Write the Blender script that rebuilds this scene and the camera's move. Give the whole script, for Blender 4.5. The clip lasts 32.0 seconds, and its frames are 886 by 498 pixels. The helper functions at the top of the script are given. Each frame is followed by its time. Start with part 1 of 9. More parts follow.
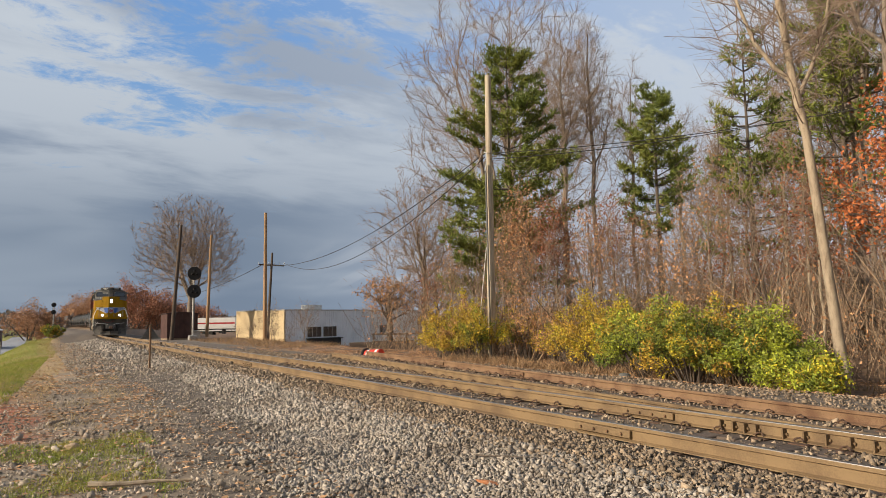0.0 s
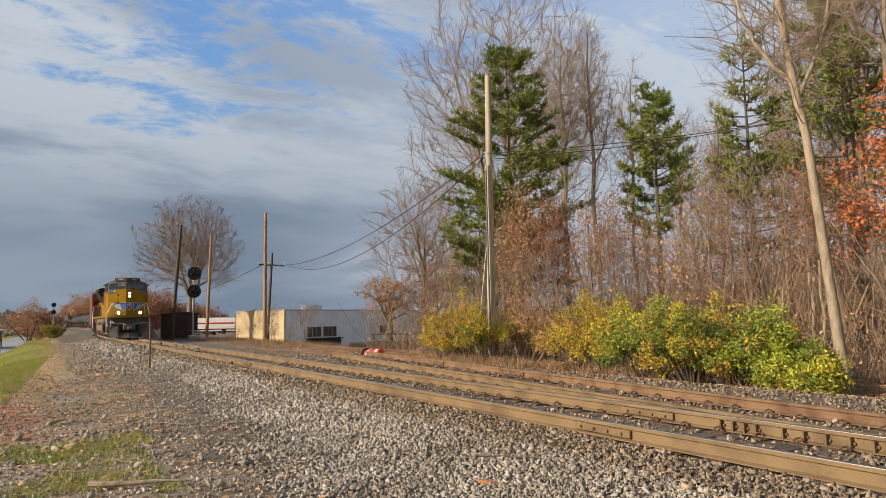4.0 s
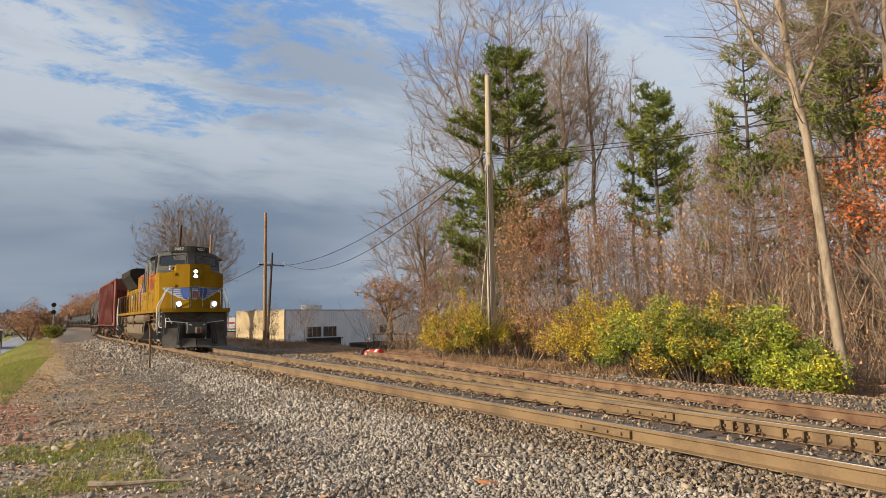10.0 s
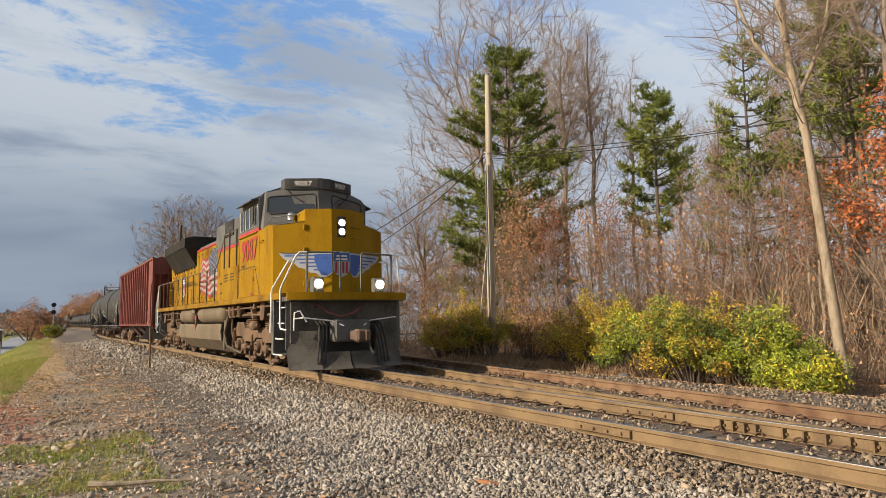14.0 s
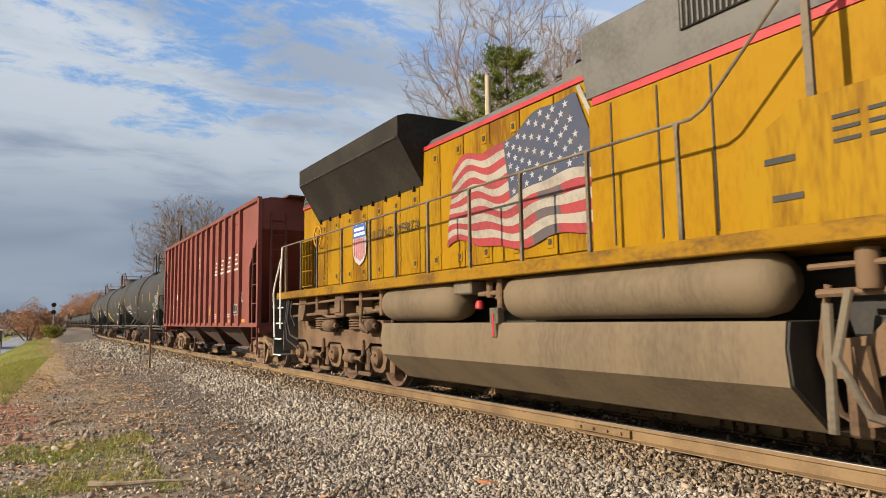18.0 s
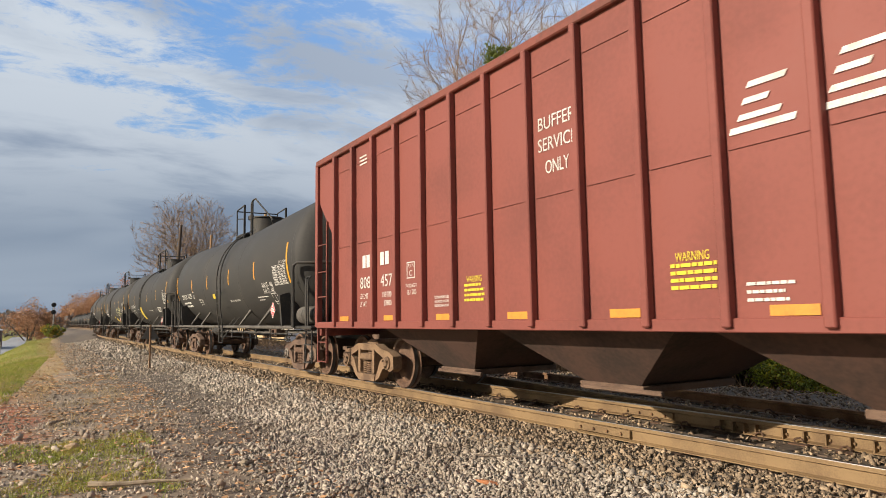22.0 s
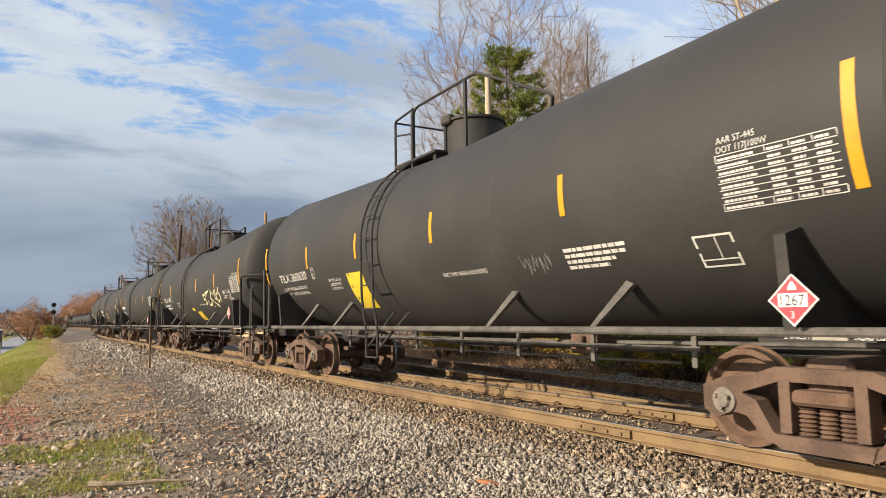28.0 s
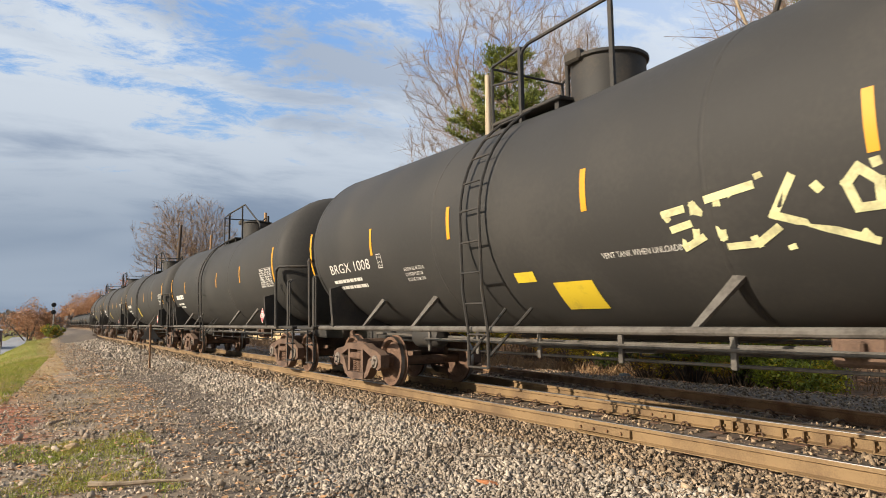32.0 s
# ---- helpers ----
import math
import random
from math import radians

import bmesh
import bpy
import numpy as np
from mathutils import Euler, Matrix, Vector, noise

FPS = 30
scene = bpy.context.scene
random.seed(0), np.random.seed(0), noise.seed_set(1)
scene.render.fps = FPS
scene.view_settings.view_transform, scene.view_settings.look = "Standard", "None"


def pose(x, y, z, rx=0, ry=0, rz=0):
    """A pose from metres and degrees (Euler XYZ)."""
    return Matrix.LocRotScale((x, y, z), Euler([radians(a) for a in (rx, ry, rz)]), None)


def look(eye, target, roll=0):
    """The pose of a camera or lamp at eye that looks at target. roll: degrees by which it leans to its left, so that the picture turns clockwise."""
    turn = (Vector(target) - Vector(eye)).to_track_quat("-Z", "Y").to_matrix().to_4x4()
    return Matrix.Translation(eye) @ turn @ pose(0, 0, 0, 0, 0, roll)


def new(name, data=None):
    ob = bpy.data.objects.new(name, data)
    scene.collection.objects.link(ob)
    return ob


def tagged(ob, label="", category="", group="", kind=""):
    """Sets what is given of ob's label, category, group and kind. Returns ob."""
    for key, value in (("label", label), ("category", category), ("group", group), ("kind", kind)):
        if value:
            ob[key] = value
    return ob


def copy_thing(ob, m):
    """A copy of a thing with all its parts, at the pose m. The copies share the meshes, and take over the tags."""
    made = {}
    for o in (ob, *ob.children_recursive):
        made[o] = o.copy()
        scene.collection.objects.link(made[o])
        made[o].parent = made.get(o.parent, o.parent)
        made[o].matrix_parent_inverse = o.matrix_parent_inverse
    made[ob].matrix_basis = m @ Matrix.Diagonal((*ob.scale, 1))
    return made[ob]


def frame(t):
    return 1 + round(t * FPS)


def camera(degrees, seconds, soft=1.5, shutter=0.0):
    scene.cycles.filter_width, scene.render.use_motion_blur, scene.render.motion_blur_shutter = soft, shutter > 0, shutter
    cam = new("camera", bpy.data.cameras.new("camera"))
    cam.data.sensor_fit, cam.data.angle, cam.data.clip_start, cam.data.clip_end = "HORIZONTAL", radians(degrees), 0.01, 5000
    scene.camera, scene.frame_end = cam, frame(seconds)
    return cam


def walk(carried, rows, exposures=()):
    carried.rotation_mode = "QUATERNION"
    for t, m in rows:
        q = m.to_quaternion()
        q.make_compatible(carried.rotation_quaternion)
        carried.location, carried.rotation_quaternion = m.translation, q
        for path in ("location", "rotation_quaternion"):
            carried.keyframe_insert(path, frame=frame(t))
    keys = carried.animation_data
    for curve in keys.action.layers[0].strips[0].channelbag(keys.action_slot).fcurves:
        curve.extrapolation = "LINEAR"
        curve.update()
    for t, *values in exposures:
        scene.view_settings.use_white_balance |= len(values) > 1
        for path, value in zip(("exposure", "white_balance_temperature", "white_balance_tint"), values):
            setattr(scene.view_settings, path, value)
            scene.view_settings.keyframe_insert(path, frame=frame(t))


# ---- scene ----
cam = camera(66.7, 32.0, soft=0.6, shutter=0.1)
EYE = Vector((0.0, -6.506, 1.233))
STILL = look(EYE, EYE + 10 * Vector((-0.85138, 0.51428, 0.10270)), -0.892)
walk(cam, [(0.0, STILL), (32.0, STILL)], [(0.0, 0.14), (9.0, 0.16), (13.0, 0.22), (17.0, 0.28), (20.0, 0.30), (21.0, 0.38), (22.0, 0.33), (23.0, 0.27), (25.0, 0.42), (28.0, 0.46), (32.0, 0.45)])


def run(t):
    """Metres that the train has gone by t seconds, counted from its place at 20 s."""
    a = (t - 20.0) / 10.0
    return 47.72 * a + 1.39 * a * a


# ---- light ----
SUN = Vector((-0.10, -0.90, 0.40)).normalized()
world = bpy.data.worlds.new("world")
scene.world = world
world.use_nodes = True
wn, wl = world.node_tree.nodes, world.node_tree.links
sky = wn.new("ShaderNodeTexSky")
sky.sky_type, sky.sun_disc = "NISHITA", False
sky.sun_elevation = math.asin(SUN.z)
sky.sun_rotation = math.atan2(SUN.x, SUN.y)
wn["Background"].inputs["Strength"].default_value = 0.095
# broken pale cloud over the clear sky
wt, wnoise, wramp, wmix = wn.new("ShaderNodeTexCoord"), wn.new("ShaderNodeTexNoise"), wn.new("ShaderNodeMapRange"), wn.new("ShaderNodeMix")
wnoise.inputs["Scale"].default_value, wnoise.inputs["Detail"].default_value = 2.2, 5.0
wl.new(wt.outputs["Generated"], wnoise.inputs["Vector"])
wl.new(wnoise.outputs["Fac"], wramp.inputs["Value"])
wramp.inputs["From Min"].default_value, wramp.inputs["From Max"].default_value = 0.40, 0.60
wmix.data_type = "RGBA"
wmix.inputs["B"].default_value = (4.2, 4.5, 4.9, 1)
wl.new(wramp.outputs[0], wmix.inputs["Factor"])
wl.new(sky.outputs[0], wmix.inputs["A"])
wl.new(wmix.outputs["Result"], wn["Background"].inputs["Color"])
lamp = bpy.data.lights.new("sun", "SUN")
lamp.energy, lamp.angle, lamp.color = 5.0, radians(0.6), (1.0, 0.86, 0.68)
sun = new("sun", lamp)
sun.matrix_world = look(SUN * 100, (0, 0, 0))


# ---- mesh tools ----
class Shape:
    """Collects vertices and faces of one mesh."""

    def __init__(self):
        self.v, self.f = [], []

    def add(self, verts, faces):
        n = len(self.v)
        self.v.extend(tuple(q) for q in verts)
        self.f.extend(tuple(i + n for i in face) for face in faces)
        return self

    def box(self, x0, x1, y0, y1, z0, z1, c=0.0):
        if c <= 0:
            v = [(x, y, z) for x in (x0, x1) for y in (y0, y1) for z in (z0, z1)]
            return self.add(v, [(0, 1, 3, 2), (4, 6, 7, 5), (0, 4, 5, 1), (2, 3, 7, 6), (0, 2, 6, 4), (1, 5, 7, 3)])
        c = min(c, 0.45 * min(x1 - x0, y1 - y0, z1 - z0))
        bm = bmesh.new()
        bmesh.ops.create_cube(bm, size=1.0)
        for q in bm.verts:
            q.co = ((x0 + x1) / 2 + q.co.x * (x1 - x0), (y0 + y1) / 2 + q.co.y * (y1 - y0), (z0 + z1) / 2 + q.co.z * (z1 - z0))
        bmesh.ops.bevel(bm, geom=list(bm.edges), offset=c, segments=1, affect="EDGES")
        bm.verts.index_update()
        self.add([q.co for q in bm.verts], [[q.index for q in face.verts] for face in bm.faces])
        bm.free()
        return self

    def prism(self, outline, axis, a, b):
        """An outline in the two other axes (in x, y, z order), drawn out along axis from a to b."""
        n = len(outline)
        k = "xyz".index(axis)
        area = sum(outline[i][0] * outline[(i + 1) % n][1] - outline[(i + 1) % n][0] * outline[i][1] for i in range(n))
        if (area > 0) == (axis == "y"):
            outline = outline[::-1]
        v = []
        for w in (a, b):
            for p in outline:
                q = list(p)
                q.insert(k, w)
                v.append(q)
        up = b > a
        faces = [tuple(range(n - 1, -1, -1)), tuple(range(n, 2 * n))] + [(i, (i + 1) % n, n + (i + 1) % n, n + i) for i in range(n)]
        return self.add(v, faces if up else [face[::-1] for face in faces])

    def tube(self, path, r, sides=8, ends=True):
        """A round bar along a path; r is one radius or one for each point."""
        path = [Vector(p) for p in path]
        rs = [r] * len(path) if isinstance(r, (int, float)) else list(r)
        n0, keep = len(self.v), None
        for i, p in enumerate(path):
            d = (path[min(i + 1, len(path) - 1)] - path[max(i - 1, 0)]).normalized()
            if keep is None:
                keep = Vector((0, 0, 1)) if abs(d.z) < 0.9 else Vector((1, 0, 0))
            keep = (keep - d * keep.dot(d)).normalized()
            side = d.cross(keep)
            for k in range(sides):
                a = 2 * math.pi * k / sides
                self.v.append(tuple(p + (keep * math.cos(a) + side * math.sin(a)) * rs[i]))
        for i in range(len(path) - 1):
            for k in range(sides):
                a, b = n0 + i * sides + k, n0 + i * sides + (k + 1) % sides
                self.f.append((a, b, b + sides, a + sides))
        if ends:
            self.f.append(tuple(n0 + k for k in range(sides - 1, -1, -1)))
            last = n0 + (len(path) - 1) * sides
            self.f.append(tuple(last + k for k in range(sides)))
        return self

    def lathe(self, profile, axis="z", at=(0, 0, 0), seg=24):
        """A profile of (radius, height) turned about an axis through at."""
        n0, m = len(self.v), len(profile)
        for r, h in profile:
            for k in range(seg):
                a = 2 * math.pi * k / seg
                c, s = r * math.cos(a), r * math.sin(a)
                q = {"z": (c, s, h), "y": (s, h, c), "x": (h, c, s)}[axis]
                self.v.append((q[0] + at[0], q[1] + at[1], q[2] + at[2]))
        for i in range(m - 1):
            for k in range(seg):
                a, b = n0 + i * seg + k, n0 + i * seg + (k + 1) % seg
                self.f.append((a, b, b + seg, a + seg))
        if profile[0][0] > 0.001:
            self.f.append(tuple(n0 + k for k in range(seg - 1, -1, -1)))
        if profile[-1][0] > 0.001:
            self.f.append(tuple(n0 + (m - 1) * seg + k for k in range(seg)))
        return self

    def mesh(self, name, angle=35):
        me = bpy.data.meshes.new(name)
        me.from_pydata(self.v, [], self.f)
        me.polygons.foreach_set("use_smooth", [True] * len(me.polygons))
        me.set_sharp_from_angle(angle=radians(angle))
        me.update()
        return me


def solid(name, verts, faces, smooth=False):
    """A mesh straight from arrays of points and of equal faces."""
    verts, faces = np.asarray(verts, np.float32), np.asarray(faces, np.int32)
    me = bpy.data.meshes.new(name)
    me.vertices.add(len(verts))
    me.vertices.foreach_set("co", verts.ravel())
    k = faces.shape[1]
    me.loops.add(faces.size)
    me.loops.foreach_set("vertex_index", faces.ravel())
    me.polygons.add(len(faces))
    me.polygons.foreach_set("loop_start", np.arange(len(faces), dtype=np.int32) * k)
    if smooth:
        me.polygons.foreach_set("use_smooth", np.ones(len(faces), bool))
    me.update(calc_edges=True)
    me.validate()
    return me


def part(name, shape, material, parent=None, label="", at=None, angle=35):
    """Links one mesh as an object, under a thing or a part."""
    me = shape.mesh(name, angle) if isinstance(shape, Shape) else shape
    if not me.materials:
        me.materials.append(material)
    ob = new(name, me)
    if parent is not None:
        ob.parent = parent
    if at is not None:
        ob.matrix_basis = at if isinstance(at, Matrix) else Matrix.Translation(at)
    return tagged(ob, label)


def thing(name, label, category, at=None, group="", kind=""):
    """An Empty that carries the parts of one thing."""
    ob = new(name)
    ob.empty_display_size = 0.2
    if at is not None:
        ob.matrix_basis = at if isinstance(at, Matrix) else Matrix.Translation(at)
    return tagged(ob, label, category, group, kind)


# ---- materials ----
def paint(name, base, rough=0.6, metal=0.0, second=None, mix=0.5, scale=3.0, fine=40.0, bump=0.2, depth=0.01, stretch=(1, 1, 1), vary=0.0, island=0.0, specular=0.5, coords="Object", translucent=0.0):
    """A surface of a base colour with stains of a second one at two scales, fine relief, and a shift from piece to piece."""
    m = bpy.data.materials.new(name)
    m.use_nodes = True
    n, l = m.node_tree.nodes, m.node_tree.links
    bsdf = n["Principled BSDF"]
    second = second or tuple(0.6 * c for c in base)
    tc, mp = n.new("ShaderNodeTexCoord"), n.new("ShaderNodeMapping")
    mp.inputs["Scale"].default_value = stretch
    l.new(tc.outputs[coords], mp.inputs[0])
    big, small = n.new("ShaderNodeTexNoise"), n.new("ShaderNodeTexNoise")
    for t, s, d in ((big, scale, 6.0), (small, fine, 4.0)):
        t.inputs["Scale"].default_value, t.inputs["Detail"].default_value = s, d
        l.new(mp.outputs[0], t.inputs["Vector"])
    add = n.new("ShaderNodeMath")
    add.operation = "MULTIPLY_ADD"
    add.inputs[1].default_value = 0.45
    l.new(small.outputs["Fac"], add.inputs[0])
    l.new(big.outputs["Fac"], add.inputs[2])
    ramp = n.new("ShaderNodeMapRange")
    ramp.inputs["From Min"].default_value, ramp.inputs["From Max"].default_value = 0.9 - 0.5 * mix, 1.15 - 0.5 * mix
    l.new(add.outputs[0], ramp.inputs["Value"])
    col = n.new("ShaderNodeMix")
    col.data_type = "RGBA"
    col.inputs["A"].default_value, col.inputs["B"].default_value = (*base, 1), (*second, 1)
    l.new(ramp.outputs[0], col.inputs["Factor"])
    out = col.outputs["Result"]
    if vary or island:
        src = n.new("ShaderNodeObjectInfo") if vary else n.new("ShaderNodeNewGeometry")
        hsv, mr = n.new("ShaderNodeHueSaturation"), n.new("ShaderNodeMapRange")
        amount = vary or island
        mr.inputs["To Min"].default_value, mr.inputs["To Max"].default_value = 1 - amount, 1 + amount
        l.new(src.outputs["Random" if vary else "Random Per Island"], mr.inputs["Value"])
        l.new(mr.outputs[0], hsv.inputs["Value"])
        l.new(out, hsv.inputs["Color"])
        out = hsv.outputs[0]
    l.new(out, bsdf.inputs["Base Color"])
    rr = n.new("ShaderNodeMapRange")
    rr.inputs["To Min"].default_value, rr.inputs["To Max"].default_value = max(0.02, rough - 0.12), min(1.0, rough + 0.15)
    l.new(add.outputs[0], rr.inputs["Value"])
    l.new(rr.outputs[0], bsdf.inputs["Roughness"])
    bsdf.inputs["Metallic"].default_value = metal
    bsdf.inputs["Specular IOR Level"].default_value = specular
    if bump:
        b = n.new("ShaderNodeBump")
        b.inputs["Strength"].default_value, b.inputs["Distance"].default_value = bump, depth
        l.new(add.outputs[0], b.inputs["Height"])
        l.new(b.outputs[0], bsdf.inputs["Normal"])
    return m


def glow(name, color, strength):
    m = bpy.data.materials.new(name)
    m.use_nodes = True
    b = m.node_tree.nodes["Principled BSDF"]
    b.inputs["Base Color"].default_value = (*color, 1)
    b.inputs["Emission Color"].default_value = (*color, 1)
    b.inputs["Emission Strength"].default_value = strength
    return m


def glass(name, color, rough=0.05):
    m = bpy.data.materials.new(name)
    m.use_nodes = True
    b = m.node_tree.nodes["Principled BSDF"]
    b.inputs["Base Color"].default_value = (*color, 1)
    b.inputs["Roughness"].default_value = rough
    b.inputs["Specular IOR Level"].default_value = 0.9
    return m


RAIL = paint("rail_steel", (0.235, 0.155, 0.075), 0.7, 0.1, (0.15, 0.096, 0.05), 0.5, 2.0, 60, 0.3)
RAILTOP = paint("worn_rail_head", (0.30, 0.29, 0.28), 0.32, 0.9, (0.2, 0.18, 0.16), 0.4, 1.0, 80, 0.05, stretch=(0.1, 8, 8))
RUST = paint("rusty_rail", (0.225, 0.135, 0.072), 0.85, 0.0, (0.125, 0.066, 0.036), 0.5, 3, 70, 0.4)
CLIPRUST = paint("dark_rust", (0.125, 0.07, 0.042), 0.9, 0, (0.075, 0.045, 0.03), 0.5, 6, 60, 0.3)
WOOD_TIE = paint("weathered_tie", (0.105, 0.075, 0.055), 0.9, 0, (0.06, 0.045, 0.035), 0.5, 4, 60, 0.6, 0.01, (0.3, 4, 4), vary=0.25)
STONE = paint("ballast_stone", (0.375, 0.325, 0.265), 0.9, 0, (0.235, 0.19, 0.145), 0.5, 0.7, 30, 0.4, 0.005, island=0.4)
YELLOW = paint("weathered_yellow_paint", (0.31, 0.168, 0.002), 0.5, 0, (0.235, 0.116, 0.002), 0.45, 1.2, 14, 0.06, 0.004, (1.6, 1.6, 0.5), specular=0.12)
GREY = paint("grey_paint", (0.125, 0.12, 0.108), 0.55, 0, (0.08, 0.076, 0.068), 0.5, 1.5, 20, 0.08, 0.004)
DUSTY = paint("dusty_underframe", (0.16, 0.13, 0.09), 0.8, 0, (0.08, 0.065, 0.048), 0.5, 1.6, 24, 0.2, 0.006)
CAPGREY = paint("worn_bearing_cap", (0.23, 0.20, 0.17), 0.7, 0.2, (0.14, 0.11, 0.09), 0.5, 8, 40, 0.2)
TRUCKDIRT = paint("dirt_brown_truck", (0.145, 0.092, 0.064), 0.9, 0, (0.085, 0.054, 0.04), 0.5, 3, 30, 0.35, 0.008)
BLACKISH = paint("black_underframe", (0.024, 0.023, 0.022), 0.65, 0, (0.05, 0.042, 0.034), 0.45, 2, 25, 0.15)
WHITE = paint("white_paint", (0.75, 0.74, 0.70), 0.5, 0, (0.5, 0.47, 0.42), 0.35, 3, 30, 0.05)
RED = paint("red_paint", (0.42, 0.024, 0.03), 0.5, 0, (0.28, 0.022, 0.025), 0.4, 3, 30, 0.05)
NAVY = paint("faded_navy_paint", (0.035, 0.045, 0.085), 0.6, 0, (0.06, 0.06, 0.07), 0.4, 4, 30, 0.05)
TANKPAINT = paint("black_tank_paint", (0.032, 0.031, 0.0295), 0.62, 0, (0.046, 0.0435, 0.040), 0.45, 0.8, 18, 0.05, 0.004, specular=0.35)
HOPPERRED = paint("oxide_red_paint", (0.205, 0.053, 0.039), 0.6, 0, (0.165, 0.045, 0.034), 0.45, 0.8, 18, 0.06, 0.004)
HOPPERDARK = paint("oxide_red_frame", (0.17, 0.045, 0.03), 0.65, 0, (0.10, 0.035, 0.025), 0.45, 1.5, 18, 0.1, 0.004)
HOPPERDIRT = paint("soot_brown_hopper_bottom", (0.085, 0.045, 0.032), 0.85, 0, (0.045, 0.028, 0.021), 0.5, 1.2, 18, 0.2, 0.006)
CABGREY = paint("dark_cab_grey", (0.062, 0.06, 0.056), 0.55, 0, (0.04, 0.038, 0.035), 0.5, 1.5, 20, 0.08, 0.004)
CABMID = paint("cab_grey", (0.12, 0.117, 0.107), 0.55, 0, (0.08, 0.077, 0.07), 0.5, 1.5, 20, 0.08, 0.004)
PLOWGREY = paint("scuffed_plow_grey", (0.115, 0.10, 0.082), 0.7, 0, (0.065, 0.057, 0.048), 0.5, 2.5, 20, 0.15, 0.005)
DECALY = paint("yellow_reflective", (0.60, 0.29, 0.008), 0.4, 0, (0.50, 0.23, 0.01), 0.3, 4, 30, 0.0)
WINDOW = glass("dark_cab_glass", (0.02, 0.025, 0.03))
LAMP_ON = glow("lit_headlamp", (1.0, 0.90, 0.70), 12.0)
CHROME = paint("bare_metal", (0.5, 0.5, 0.48), 0.3, 0.9, (0.35, 0.34, 0.32), 0.3, 4, 30, 0.05)
POLEWOOD = paint("new_pole_wood", (0.36, 0.22, 0.115), 0.85, 0, (0.24, 0.14, 0.07), 0.5, 2, 30, 0.3, 0.01, (6, 6, 0.4))
POLEGREY = paint("bleached_pole_wood", (0.50, 0.42, 0.31), 0.85, 0, (0.33, 0.26, 0.18), 0.5, 2, 30, 0.3, 0.01, (6, 6, 0.4))
POLEDARK = paint("dark_old_pole", (0.10, 0.07, 0.05), 0.9, 0, (0.05, 0.04, 0.03), 0.5, 2, 30, 0.3, 0.01, (6, 6, 0.4))
def ground_material():
    """Soil, gravel bed, grass bank, red clay and leaf-strewn wood floor, by where they lie."""
    m = paint("ground_soil", (0.29, 0.225, 0.155), 0.95, 0, (0.18, 0.135, 0.09), 0.5, 0.5, 9, 0.8, 0.03)
    n, l = m.node_tree.nodes, m.node_tree.links
    bsdf = n["Principled BSDF"]
    soil = bsdf.inputs["Base Color"].links[0].from_socket
    tc, sep, wob = n.new("ShaderNodeTexCoord"), n.new("ShaderNodeSeparateXYZ"), n.new("ShaderNodeTexNoise")
    wob.inputs["Scale"].default_value, wob.inputs["Detail"].default_value = 0.8, 6.0
    l.new(tc.outputs["Object"], sep.inputs[0])
    l.new(tc.outputs["Object"], wob.inputs["Vector"])

    def calc(op, a, b):
        k = n.new("ShaderNodeMath")
        k.operation = op
        for i, v in enumerate((a, b)):
            if isinstance(v, (int, float)):
                k.inputs[i].default_value = v
            else:
                l.new(v, k.inputs[i])
        return k.outputs[0]

    shift = calc("MULTIPLY", calc("SUBTRACT", wob.outputs["Fac"], 0.5), 2.6)
    y, x = calc("ADD", sep.outputs["Y"], shift), calc("ADD", sep.outputs["X"], shift)

    def step(v, lo, hi):
        k = n.new("ShaderNodeMapRange")
        k.inputs["From Min"].default_value, k.inputs["From Max"].default_value = lo, hi
        l.new(v, k.inputs["Value"])
        return k.outputs[0]

    def tint(f, under, color, second):
        t = n.new("ShaderNodeTexNoise")
        t.inputs["Scale"].default_value, t.inputs["Detail"].default_value = 5.0, 7.0
        l.new(tc.outputs["Object"], t.inputs["Vector"])
        two, k = n.new("ShaderNodeMix"), n.new("ShaderNodeMix")
        two.data_type = k.data_type = "RGBA"
        two.inputs["A"].default_value, two.inputs["B"].default_value = (*color, 1), (*second, 1)
        l.new(step(t.outputs["Fac"], 0.35, 0.65), two.inputs["Factor"])
        l.new(f, k.inputs["Factor"])
        l.new(under, k.inputs["A"])
        l.new(two.outputs["Result"], k.inputs["B"])
        return k.outputs["Result"]

    both = lambda a, b: calc("MULTIPLY", a, b)
    col = tint(both(step(y, -4.9, -4.2), step(y, 6.0, 5.2)), soil, (0.165, 0.128, 0.094), (0.085, 0.066, 0.049))
    tilt = calc("ADD", y, calc("MULTIPLY", calc("MAXIMUM", x, -48.0), 0.05))
    col = tint(both(both(step(tilt, -6.7, -7.3), step(tilt, -9.4, -8.6)), step(x, -13.0, -20.0)), col, (0.46, 0.32, 0.15), (0.30, 0.205, 0.115))
    col = tint(both(step(y, -6.0, -6.7), both(step(x, -20.0, -16.5), step(x, -9.5, -12.0))), col, (0.36, 0.135, 0.065), (0.25, 0.105, 0.055))
    col = tint(both(step(tilt, -8.0, -8.9), step(x, -16.0, -18.5)), col, (0.14, 0.17, 0.025), (0.33, 0.275, 0.06))
    col = tint(step(y, 5.4, 6.4), col, (0.24, 0.135, 0.07), (0.13, 0.085, 0.05))
    l.new(col, bsdf.inputs["Base Color"])
    return m


GRASS = ground_material()



# ---- the line of the track ----
BEND, MIDDLE, BENDEND, RADIUS = -65.0, -128.0, -191.0, 480.0


